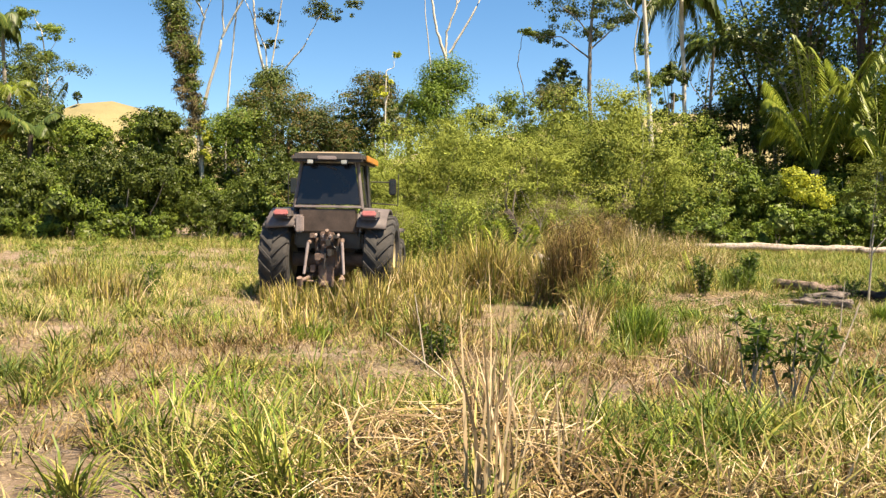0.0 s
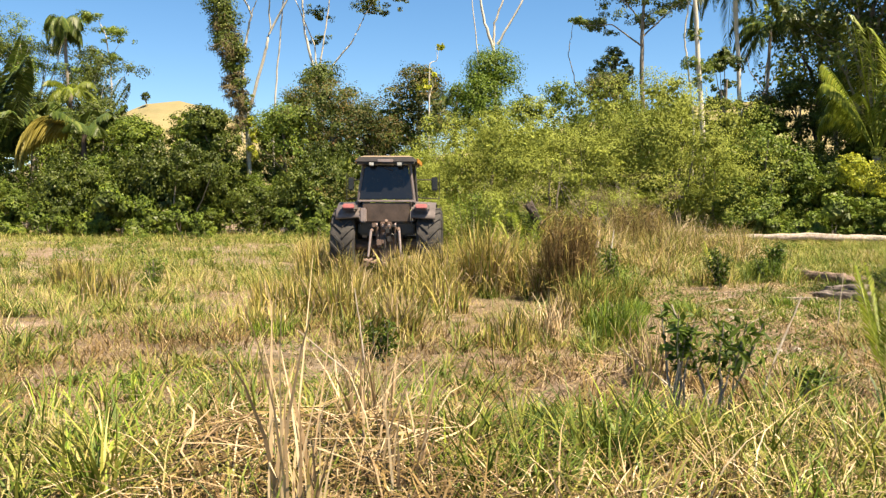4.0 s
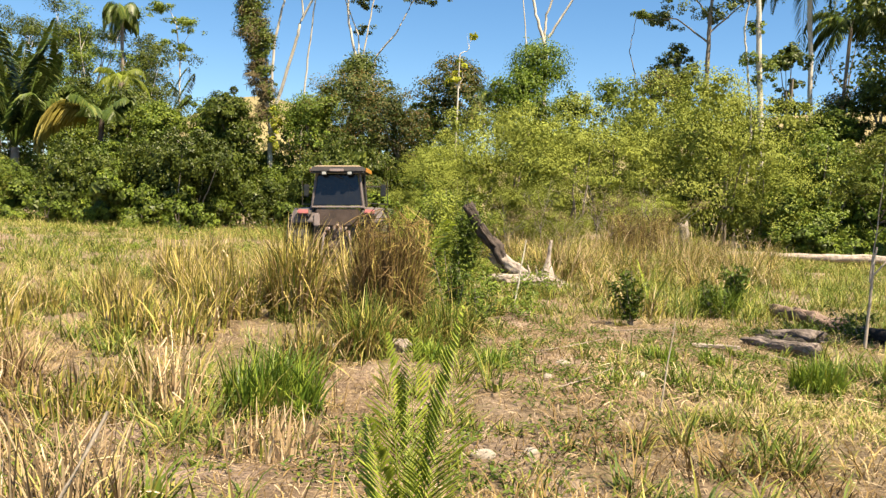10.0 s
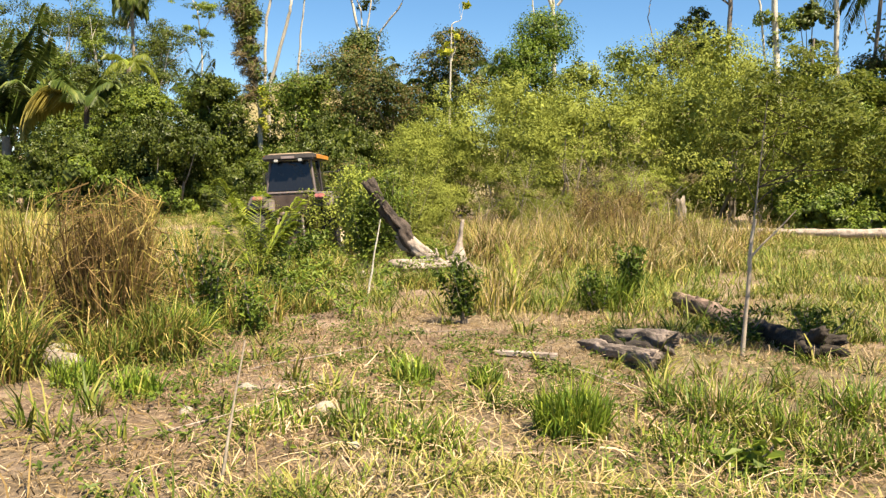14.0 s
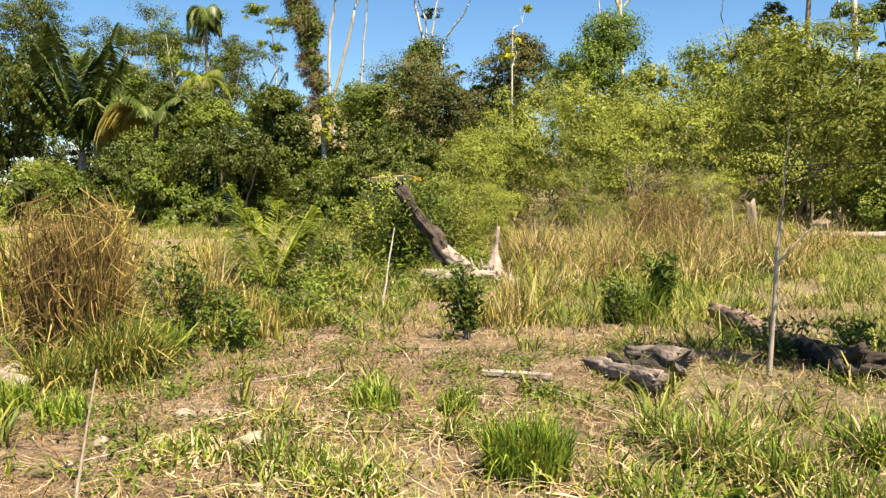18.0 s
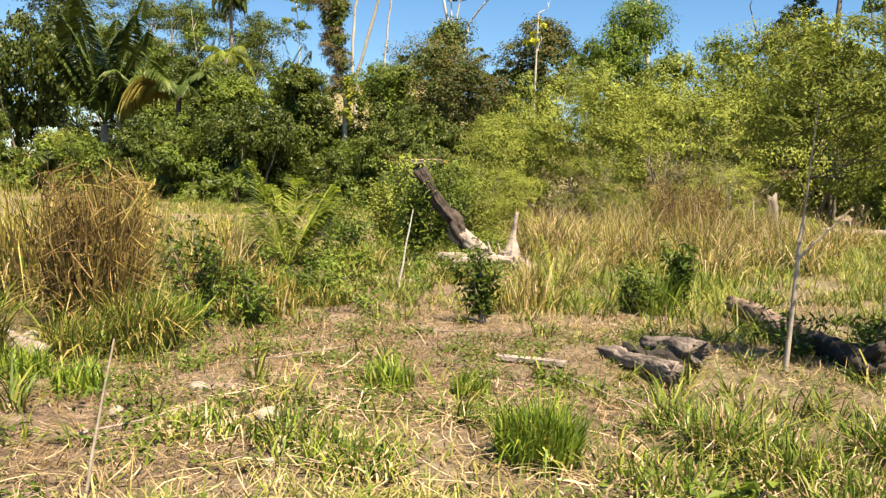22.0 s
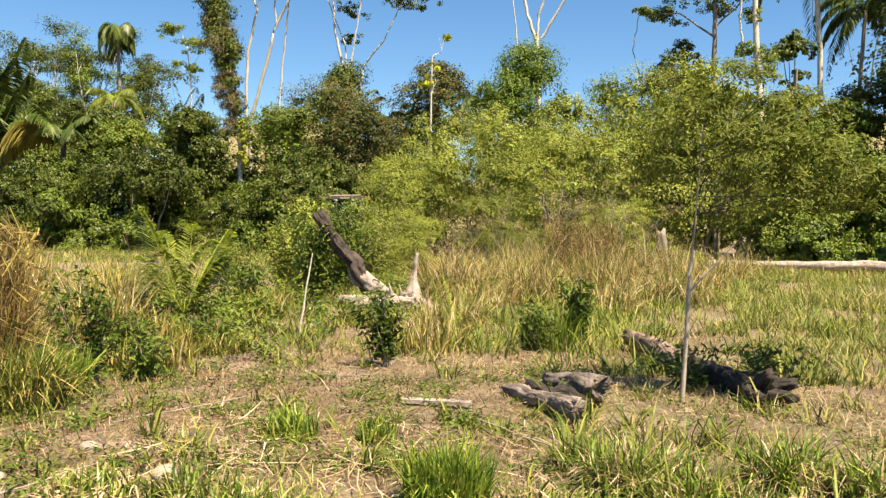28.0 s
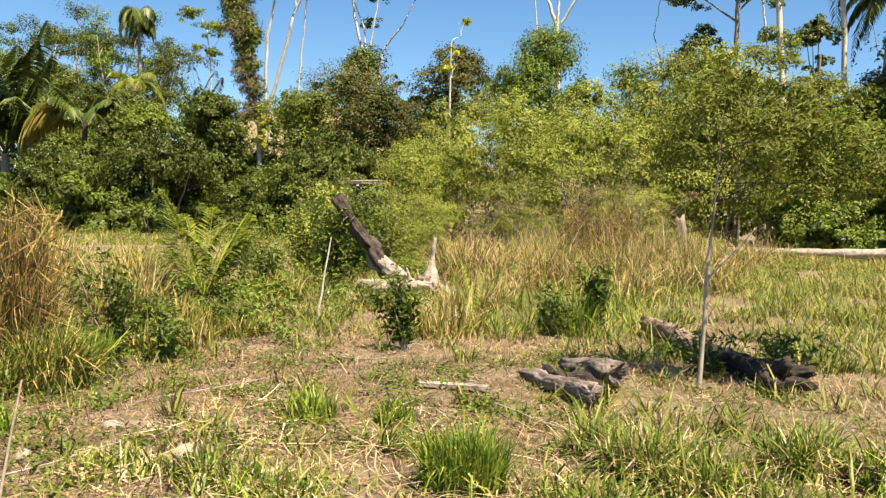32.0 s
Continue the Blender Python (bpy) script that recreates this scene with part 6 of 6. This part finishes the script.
def build_tractor():
    """Heads along +y; the origin lies on the ground below the rear axle."""
    ob = new("tractor")
    part("transmission", box_bm(-0.27, 0.27, -0.35, 1.5, 0.55, 1.15, 0.05), IRON_DUSTY, ob)
    part("rear_axle", rod_bm((-0.85, 0, 0.86), (0.85, 0, 0.86), 0.14, sides=16), IRON_DUSTY, ob)
    part("hood", box_bm(-0.42, 0.42, 1.25, 3.55, 1.0, 1.78, 0.1, (0.86, 0.95), (0, -0.05)), PAINT_DUSTY, ob, "dusty dark engine hood")
    part("grille", box_bm(-0.34, 0.34, 3.5, 3.58, 1.05, 1.6, 0.03), PAINT_DARK, ob)
    part("front_axle", box_bm(-0.8, 0.8, 2.62, 2.82, 0.5, 0.7, 0.04), IRON_DUSTY, ob)
    part("front_weight", box_bm(-0.35, 0.35, 3.5, 3.85, 0.6, 0.95, 0.04), PAINT_DARK, ob)
    for s in (-1, 1):
        part("fuel_tank", box_bm(s * 0.55 - 0.22, s * 0.55 + 0.22, 0.95, 1.75, 0.55, 1.05, 0.06), PAINT_DARK, ob)
        part("step", box_bm(s * 0.78 - 0.2, s * 0.78 + 0.2, 1.0, 1.3, 0.5, 0.54, 0.01), IRON_DUSTY, ob)
        part("front_mudguard", box_bm(s * 1.03 - 0.24, s * 1.03 + 0.24, 2.15, 3.15, 1.38, 1.46, 0.02, (1, 0.7)), PAINT_DUSTY, ob)
        part("mudguard_flap", box_bm(s * 1.03 - 0.22, s * 1.03 + 0.22, 2.12, 2.17, 0.95, 1.40, 0.015), PAINT_DARK, ob)
    # cab
    part("cab_floor", box_bm(-0.74, 0.74, -0.45, 1.2, 1.1, 1.42, 0.05), PAINT_DARK, ob)
    part("rear_panel", box_bm(-0.62, 0.62, -0.56, -0.46, 1.4, 1.86, 0.03), PAINT_BROWN, ob, "dust-brown panel under the rear window")
    part("rear_window", box_bm(-0.69, 0.69, -0.53, -0.505, 1.94, 2.74, 0.01, (0.80, 1), (0, 0.12)), GLASS, ob, "dark tinted rear window")
    part("window_sill", box_bm(-0.72, 0.72, -0.56, -0.49, 1.875, 1.925, 0.012), TRIM_PALE, ob)
    part("wiper", rod_bm((-0.05, -0.45, 2.68), (0.17, -0.47, 2.62), 0.012, sides=6), PAINT_DARK, ob)
    for s in (-1, 1):
        part("rear_post", rod_bm((s * 0.73, -0.48, 1.86), (s * 0.6, -0.36, 2.78), 0.045, 0.04, 8), PAINT_DUSTY, ob)
        part("middle_post", rod_bm((s * 0.78, 0.45, 1.4), (s * 0.66, 0.45, 2.78), 0.035, 0.035, 8), PAINT_DARK, ob)
        part("front_post", rod_bm((s * 0.7, 1.22, 1.4), (s * 0.6, 1.05, 2.78), 0.04, 0.035, 8), PAINT_DARK, ob)
        part("side_window", box_bm(s * 0.715 - 0.012, s * 0.715 + 0.012, -0.42, 0.42, 1.9, 2.74, 0.005, (1, 0.92), (-s * 0.1, 0.02)), GLASS, ob)
        part("cab_door", box_bm(s * 0.735 - 0.012, s * 0.735 + 0.012, 0.48, 1.18, 1.45, 2.74, 0.005, (1, 0.86), (-s * 0.12, -0.04)), GLASS, ob, "tinted glass cab door")
        part("side_panel", box_bm(s * 0.72 - 0.03, s * 0.72 + 0.03, -0.46, 0.42, 1.42, 1.88, 0.015), PAINT_DARK, ob)
        part("fender", fender_bm(s), PAINT_DUSTY, ob, "dusty rounded rear mudguard", True)
        lamp = part("tail_lamp_housing", box_bm(s * 0.93 - 0.21, s * 0.93 + 0.21, -0.86, -0.52, 1.66, 1.86, 0.05, (0.92, 0.8), (0, 0.06)), PAINT_DUSTY, ob)
        part("tail_lamp", box_bm(s * 0.93 - 0.15, s * 0.93 + 0.15, -0.885, -0.80, 1.72, 1.83, 0.025, (1, 1), (0, 0.03)), LENS_RED, lamp, "faded red tail lamp")
        part("work_lamp", box_bm(s * 0.36 - 0.075, s * 0.36 + 0.075, -0.66, -0.54, 2.70, 2.80, 0.02), PAINT_DARK, ob)
        part("lamp_glass", box_bm(s * 0.36 - 0.06, s * 0.36 + 0.06, -0.672, -0.655, 2.715, 2.785, 0.008), LENS_CLEAR, ob, "clear work lamp glass")
        # linkage
        part("lift_arm", rod_bm((s * 0.3, -0.35, 1.28), (s * 0.36, -0.78, 1.2), 0.05, 0.04), IRON_DUSTY, ob)
        part("lift_rod", rod_bm((s * 0.36, -0.76, 1.22), (s * 0.42, -0.86, 0.62), 0.035, 0.03), TRIM_PALE, ob, "pale dusty lift rod")
        part("lower_link", rod_bm((s * 0.26, -0.2, 0.6), (s * 0.44, -1.12, 0.5), 0.045, 0.035), IRON_DUSTY, ob)
        part("link_ball", rod_bm((s * 0.44, -1.1, 0.43), (s * 0.44, -1.16, 0.57), 0.06, 0.06, 12), IRON_DUSTY, ob)
        part("check_chain", rod_bm((s * 0.18, -0.4, 0.45), (s * 0.43, -0.95, 0.5), 0.02), IRON_DUSTY, ob)
        part("hydraulic_cylinder", rod_bm((s * 0.2, -0.42, 0.72), (s * 0.24, -0.5, 1.3), 0.05, 0.05), IRON_DUSTY, ob)
    part("hitch_frame", box_bm(-0.19, 0.19, -0.52, -0.34, 0.7, 1.38, 0.04, (0.8, 1)), IRON_DUSTY, ob)
    part("top_link", rod_bm((0, -0.5, 1.22), (0.03, -0.72, 1.45), 0.045, 0.04), IRON_DUSTY, ob)
    part("valve_block", box_bm(-0.14, 0.16, -0.66, -0.5, 1.22, 1.42, 0.025), IRON_DUSTY, ob)
    part("drawbar", box_bm(-0.06, 0.06, -1.0, -0.2, 0.42, 0.48, 0.01), IRON_DUSTY, ob)
    part("hitch_plate", box_bm(-0.16, 0.16, -0.62, -0.56, 0.36, 0.78, 0.015), IRON_DUSTY, ob)
    for k, (a, b) in enumerate((((-0.1, -0.62, 1.35), (-0.3, -0.7, 0.9)), ((0.08, -0.62, 1.32), (0.22, -0.74, 0.84)), ((0.02, -0.64, 1.3), (-0.05, -0.7, 0.7)))):
        r = np.random.default_rng(60 + k)
        mesh_object("hydraulic_hose", *tube_arrays(limb(a, b, 0.05, 9, r), np.full(9, 0.016), 6), PAINT_DARK, ob, True)
    r = np.random.default_rng(66)
    for k in range(10):
        x, z = r.uniform(-0.3, 0.3), r.uniform(0.6, 1.35)
        part("bracket", box_bm(x - r.uniform(0.03, 0.07), x + r.uniform(0.03, 0.07), -0.68 - r.uniform(0, 0.12), -0.45, z - r.uniform(0.03, 0.08), z + r.uniform(0.03, 0.08), 0.012), IRON_DUSTY if k % 3 else PAINT_DARK, ob)
    for k in range(4):
        x = -0.24 + 0.16 * k
        part("hydraulic_coupling", rod_bm((x, -0.55, 1.36), (x + 0.02, -0.72, 1.33), 0.03, 0.025), TRIM_PALE, ob)
    part("battery_box", box_bm(-0.66, -0.5, -0.72, -0.5, 1.4, 1.74, 0.03), TRIM_PALE, ob, "pale dusty tool box")
    # roof
    part("roof", box_bm(-0.8, 0.8, -0.68, 1.3, 2.76, 2.92, 0.05, (0.94, 0.95)), PAINT_DARK, ob, "dark cab roof rim")
    part("roof_panel", box_bm(-0.7, 0.7, -0.55, 1.2, 2.90, 2.955, 0.025, (0.9, 0.9)), PAINT_TAN, ob, "sun-bleached tan roof panel")
    part("roof_vent", box_bm(-0.2, 0.2, -0.71, -0.66, 2.79, 2.86, 0.01), TRIM_PALE, ob)
    for s in (-1, 1):
        part("roof_side", box_bm(s * 0.8 - 0.018, s * 0.8 + 0.018, -0.35, 1.25, 2.78, 2.9, 0.012), PAINT_ORANGE, ob, "orange roof side panel")
        part("mirror_arm", rod_bm((s * 0.68, 1.12, 2.45), (s * 1.12, 1.2, 2.45), 0.014, sides=6), PAINT_DARK, ob)
        part("mirror_guard", rod_bm((s * 1.3, 1.2, 1.95), (s * 1.3, 1.2, 2.62), 0.012, sides=6), PAINT_DARK, ob)
        part("mirror_brace", rod_bm((s * 0.7, 1.15, 2.0), (s * 1.3, 1.2, 1.97), 0.012, sides=6), PAINT_DARK, ob)
        m = part("mirror", box_bm(s * 1.17 - 0.085, s * 1.17 + 0.085, 1.17, 1.23, 2.18, 2.52, 0.02), PAINT_DARK, ob)
        part("mirror_glass", box_bm(s * 1.17 - 0.065, s * 1.17 + 0.065, 1.163, 1.172, 2.21, 2.49, 0.003), GLASS, m)
    part("exhaust_pipe", rod_bm((0.48, 1.5, 1.7), (0.48, 1.5, 3.02), 0.05, 0.045, 12), PAINT_DARK, ob)
    for c in ob.children_recursive:
        c.data.transform(Matrix.Diagonal((0.9, 1.0, 1.0, 1.0)))    # the body is narrow between its wheels
    wheels = [build_wheel(ob, s * 1.0, 0, 0.88, 0.58, 20, s) for s in (-1, 1)] + [build_wheel(ob, s * 0.95, 2.72, 0.62, 0.42, 18, s) for s in (-1, 1)]
    tagged(ob, "large dusty dark farm tractor with an orange-edged cab in high grass", "tractor")
    return ob, wheels


tractor, tractor_wheels = build_tractor()

# ---------------------------------------------------------------- fallen and standing dead wood


def log_mesh(a, b, ra, rb, mat, name, label, seed, rough=0.09, steps=14, bend=0.02, parent=None, sides=14, hollow=False):
    """A weathered log from a to b; hollow: the far end is an open dark pit."""
    r = np.random.default_rng(seed)
    coarse = limb(a, b, bend, steps, r)
    sides, fine = 28, steps * 2
    pts = np.stack([np.interp(np.linspace(0, steps - 1, fine), np.arange(steps), coarse[:, c]) for c in range(3)], -1)
    rad = np.interp(np.linspace(0, steps - 1, fine), np.arange(steps), np.linspace(ra, rb, steps) * (1 + 0.07 * r.normal(0, 1, steps)))
    steps = fine
    bm = bmesh.new()
    v, f = tube_arrays(pts, rad, sides)
    # ridges and cracks along the grain, knots and torn ends
    axis = np.repeat(pts, sides, 0)
    turn = np.tile(np.arange(sides) * 2 * np.pi / sides, steps)
    along = np.repeat(np.linspace(0, float(np.linalg.norm(pts[-1] - pts[0])), steps), sides) / max(ra, rb)
    lump = np.array([0.8 * noise.noise(Vector((1.6 * math.cos(q), 1.6 * math.sin(q) + seed, 0.35 * w))) + 0.7 * noise.noise(Vector((5 * math.cos(q), 5 * math.sin(q), 0.5 * w + seed))) + 0.3 * noise.noise(Vector((7 * math.cos(q) + seed, 7 * math.sin(q), 3.0 * w))) for q, w in zip(turn, along)])
    v = axis + (v - axis) * (1 + 2.4 * rough * lump)[:, None]
    away = unit(pts[-1] - pts[0])
    v[:sides] -= away * (np.abs(r.normal(0, 0.5, (sides, 1))) * ra)
    v[-sides:] += away * (np.abs(r.normal(0, 0.5, (sides, 1))) * rb)
    vs = [bm.verts.new(p) for p in v]
    for q in f:
        bm.faces.new([vs[i] for i in q])
    for k, end in ((0, pts[0]), (steps - 1, pts[-1])):
        ring = vs[k * sides:(k + 1) * sides]
        inward = pts[1] - pts[0] if k == 0 else pts[-2] - pts[-1]
        c = bm.verts.new(end + inward * (2.0 if hollow else -0.15))
        for j in range(sides):
            bm.faces.new((c, ring[(j + 1) % sides], ring[j]))
    bmesh.ops.recalc_face_normals(bm, faces=bm.faces[:])
    ob = part(name, bm, mat, parent, "", True)
    return tagged(ob, label, "log") if parent is None else ob


log_mesh((9.9, 44.2, 0.36), (21.5, 47.0, 0.42), 0.13, 0.19, DEADWOOD, "pale_log", "long pale fallen trunk before the wood", 501, steps=24, bend=0.05)
log_mesh((20.6, 45.2, 0.3), (27.5, 46.6, 0.3), 0.15, 0.19, DEADWOOD, "pale_log", "pale fallen trunk before the wood", 503, steps=16, bend=0.05)
log_mesh((7.25, 19.4, 0.05), (7.98, 18.55, 0.06), 0.055, 0.085, CHARRED, "burnt_log", "burnt grey log on bare ground", 511, 0.2, bend=0.05)
log_mesh((7.6, 19.7, 0.12), (8.12, 19.2, 0.15), 0.07, 0.105, CHARRED, "burnt_log", "burnt grey stump end with a black hollow", 513, 0.2, 8, hollow=True)
log_mesh((7.45, 19.5, 0.03), (8.02, 18.95, 0.05), 0.09, 0.09, CHAR, "charred_block", "black charred wood between the logs", 515, 0.34, 8)
log_mesh((8.2, 22.9, 0.16), (8.95, 21.3, 0.1), 0.1, 0.13, LOG_BROWN, "burnt_log", "half-burnt brown log lying in the grass", 521, 0.2, bend=0.05)
burnt = empty_at("charred_log", 9.35, 20.4, 0.0)
log_mesh((-0.4, 0.9, 0.08), (0.2, -0.5, 0.1), 0.1, 0.13, CHAR, "trunk", "", 523, 0.15, parent=burnt)
for i, (x, y, z, d) in enumerate(((0.25, -0.7, 0.3, 0.1), (0.45, -0.55, 0.2, 0.09), (0.1, -0.8, 0.12, 0.1), (0.4, -0.85, 0.1, 0.08))):
    log_mesh((0.15, -0.4, 0.08), (x, y, z), 0.11, d * 0.5, CHAR, "root", "", 580 + i, 0.2, 7, 0.03, burnt)
tagged(burnt, "black charred log with a burnt root mass", "log")
plank = part("plank", box_bm(-0.3, 0.3, -0.055, 0.055, 0.0, 0.035), DEADWOOD, None)
plank.matrix_basis = place(6.78, 18.62, float(ground_z(6.78, 18.52)) + 0.02, 4)
tagged(plank, "weathered yellow plank lying on the soil", "plank")


def stump():
    """The splintered stump: a torn base, an upright spike, a hollow limb; the dark trunk leans from it."""
    ob = empty_at("tree_stump", 3.42, 27.4)
    log_mesh((-0.75, 0.05, 0.55), (0.25, -0.35, 0.12), 0.17, 0.15, DEADWOOD, "torn_limb", "", 541, 0.15, 9, 0.05, ob, hollow=True)
    log_mesh((0.5, -0.2, -0.1), (0.52, -0.15, 0.55), 0.28, 0.055, DEADWOOD, "base", "", 543, 0.13, 8, 0.02, ob)
    log_mesh((0.5, -0.15, 0.5), (0.56, -0.1, 1.0), 0.05, 0.032, DEADWOOD, "spike", "", 545, 0.1, 7, 0.01, ob)
    log_mesh((0.15, -0.3, 0.1), (0.05, -0.3, 0.42), 0.05, 0.015, DEADWOOD, "splinter", "", 547, 0.08, 6, 0.01, ob)
    log_mesh((0.3, -0.2, 0.05), (0.24, -0.2, 0.4), 0.05, 0.01, DEADWOOD, "splinter", "", 549, 0.08, 6, 0.01, ob)
    log_mesh((-0.7, -0.85, 0.12), (0.6, -0.75, 0.14), 0.09, 0.07, DEADWOOD, "root", "", 551, 0.15, 9, 0.04, ob)
    log_mesh((-0.3, -1.2, 0.06), (0.4, -0.9, 0.1), 0.08, 0.06, DEADWOOD, "root", "", 553, 0.15, 9, 0.04, ob)
    tagged(ob, "pale splintered tree stump with an upright spike", "stump")
    log_mesh((3.0, 27.4, 0.2), (2.0, 26.95, 1.82), 0.14, 0.1, BARK_MOTTLED, "leaning_trunk", "dark bark-covered trunk leaning from its stump", 531, 0.3, 14, 0.07)


stump()


def wood_chips():
    """Torn chips and splinters heaped round the foot of the stump."""
    r = np.random.default_rng(91)
    k = 420
    a, d = r.uniform(0, 6.28, k), 0.6 * np.sqrt(r.random(k))
    x, y = 3.9 + d * np.cos(a), 27.1 + 0.8 * d * np.sin(a)
    at = np.stack([x, y, ground_z(x, y) + 0.02 + np.maximum(0, 0.34 - 0.62 * d) * r.random(k)], -1)
    v, f = leaf_arrays(at, np.tile((0.0, -0.3, 0.8), (k, 1)), 0.14, 0.045, r)
    tagged(mesh_object("wood_chips", v, f, DEADWOOD), "heap of pale torn wood chips at the stump", "wood chips", kind="stuff")


wood_chips()
log_mesh((8.36, 46.0, -0.1), (8.25, 46.0, 1.45), 0.24, 0.17, BARK_GREY, "grey_stump", "grey weathered standing stump before the shrubs", 561, 0.15, 9)


def stone(x, y, size, seed, label="pale rounded stone on the soil"):
    bm = bmesh.new()
    bmesh.ops.create_icosphere(bm, subdivisions=2, radius=1.0)
    r = np.random.default_rng(seed)
    k = r.uniform(0, 9, 3)
    for v in bm.verts:
        v.co *= 1 + 0.3 * noise.noise(v.co * 1.2 + Vector(k))
    ob = part("stone", bm, STONE, None, "", True)
    ob.matrix_basis = place(x, y, float(ground_z(x, y)) + size * 0.05, seed * 40, (size, size * 0.8, size * 0.6))
    return tagged(ob, label, "stone", "stones in the field")


for i, (x, y, s) in enumerate(((3.06, 23.1, 0.17), (3.2, 22.9, 0.1), (2.38, 16.6, 0.09), (5.0, 16.4, 0.08), (2.95, 27.0, 0.1), (2.5, 25.6, 0.12), (4.9, 15.7, 0.06), (3.4, 17.0, 0.06), (5.4, 16.9, 0.05), (2.69, 17.15, 0.16), (5.79, 16.06, 0.1), (3.28, 17.33, 0.07), (4.7, 12.9, 0.08), (5.0, 13.1, 0.06), (6.3, 15.3, 0.05))):
    stone(x, y, s, 870 + i)
log_mesh((2.55, 16.95, 0.06), (3.2, 16.65, 0.08), 0.07, 0.09, DEADWOOD, "pale_branch", "pale weathered branch end on the ground", 571, 0.12)


def motions():
    """The tractor pushes ahead through the grass into the hollow and stops behind the bushes."""
    drive = [(0.0, -1.87, 19.47, -0.14, -2, 0), (1.0, -1.74, 20.95, -0.12, -2, 0), (2.0, -1.69, 22.03, -0.1, -2, 0), (3.0, -1.28, 22.45, -0.09, 0, 0), (3.5, -1.3, 22.82, -0.1, 2, 0), (5.5, -1.44, 24.54, -0.12, 9, -1),
             (6.0, -1.44, 24.94, -0.1, 12, 0), (7.0, -1.17, 25.75, -0.06, 12, 2.5), (8.0, -1.46, 26.32, -0.14, 12, -2.5), (9.0, -1.55, 27.6, -0.23, 12, -1), (9.5, -1.56, 28.21, -0.28, 12, -2), (11.0, -1.69, 29.52, -0.34, 12, -3),
             (12.0, -1.84, 30.37, -0.39, 12, -5), (13.0, -1.84, 31.25, -0.42, 12, -6), (13.5, -1.86, 31.72, -0.42, 12, -5), (15.5, -1.84, 33.38, -0.44, 13, -3.5), (16.0, -1.94, 33.64, -0.44, 13, -4), (17.0, -2.03, 35.09, -0.58, 14, -4),
             (17.5, -2.03, 35.66, -0.65, 14, -4), (18.0, -2.01, 36.27, -0.69, 14, -4), (21.0, -1.94, 36.41, -0.69, 14, -4), (23.0, -1.72, 36.65, -0.74, 14, -2), (25.0, -1.59, 36.94, -0.74, 14, -2), (28.0, -3.0, 41.6, -0.32, 14, -2),
             (32.0, -3.2, 42.4, -0.32, 14, -2)]
    walk(tractor, [(t, pose(x, y, z, 0, tilt, a)) for t, x, y, z, a, tilt in drive])
    times = np.array([d[0] for d in drive])
    gone = np.concatenate([[0], np.cumsum(np.hypot(np.diff([d[1] for d in drive]), np.diff([d[2] for d in drive])))])
    steps = [0.5 * k for k in range(65)]
    for wheel in tractor_wheels:
        x, y, radius = wheel.location
        walk(wheel, [(t, pose(x, y, radius, -math.degrees(float(np.interp(t, times, gone)) / radius), 0, 0)) for t in steps])


motions()
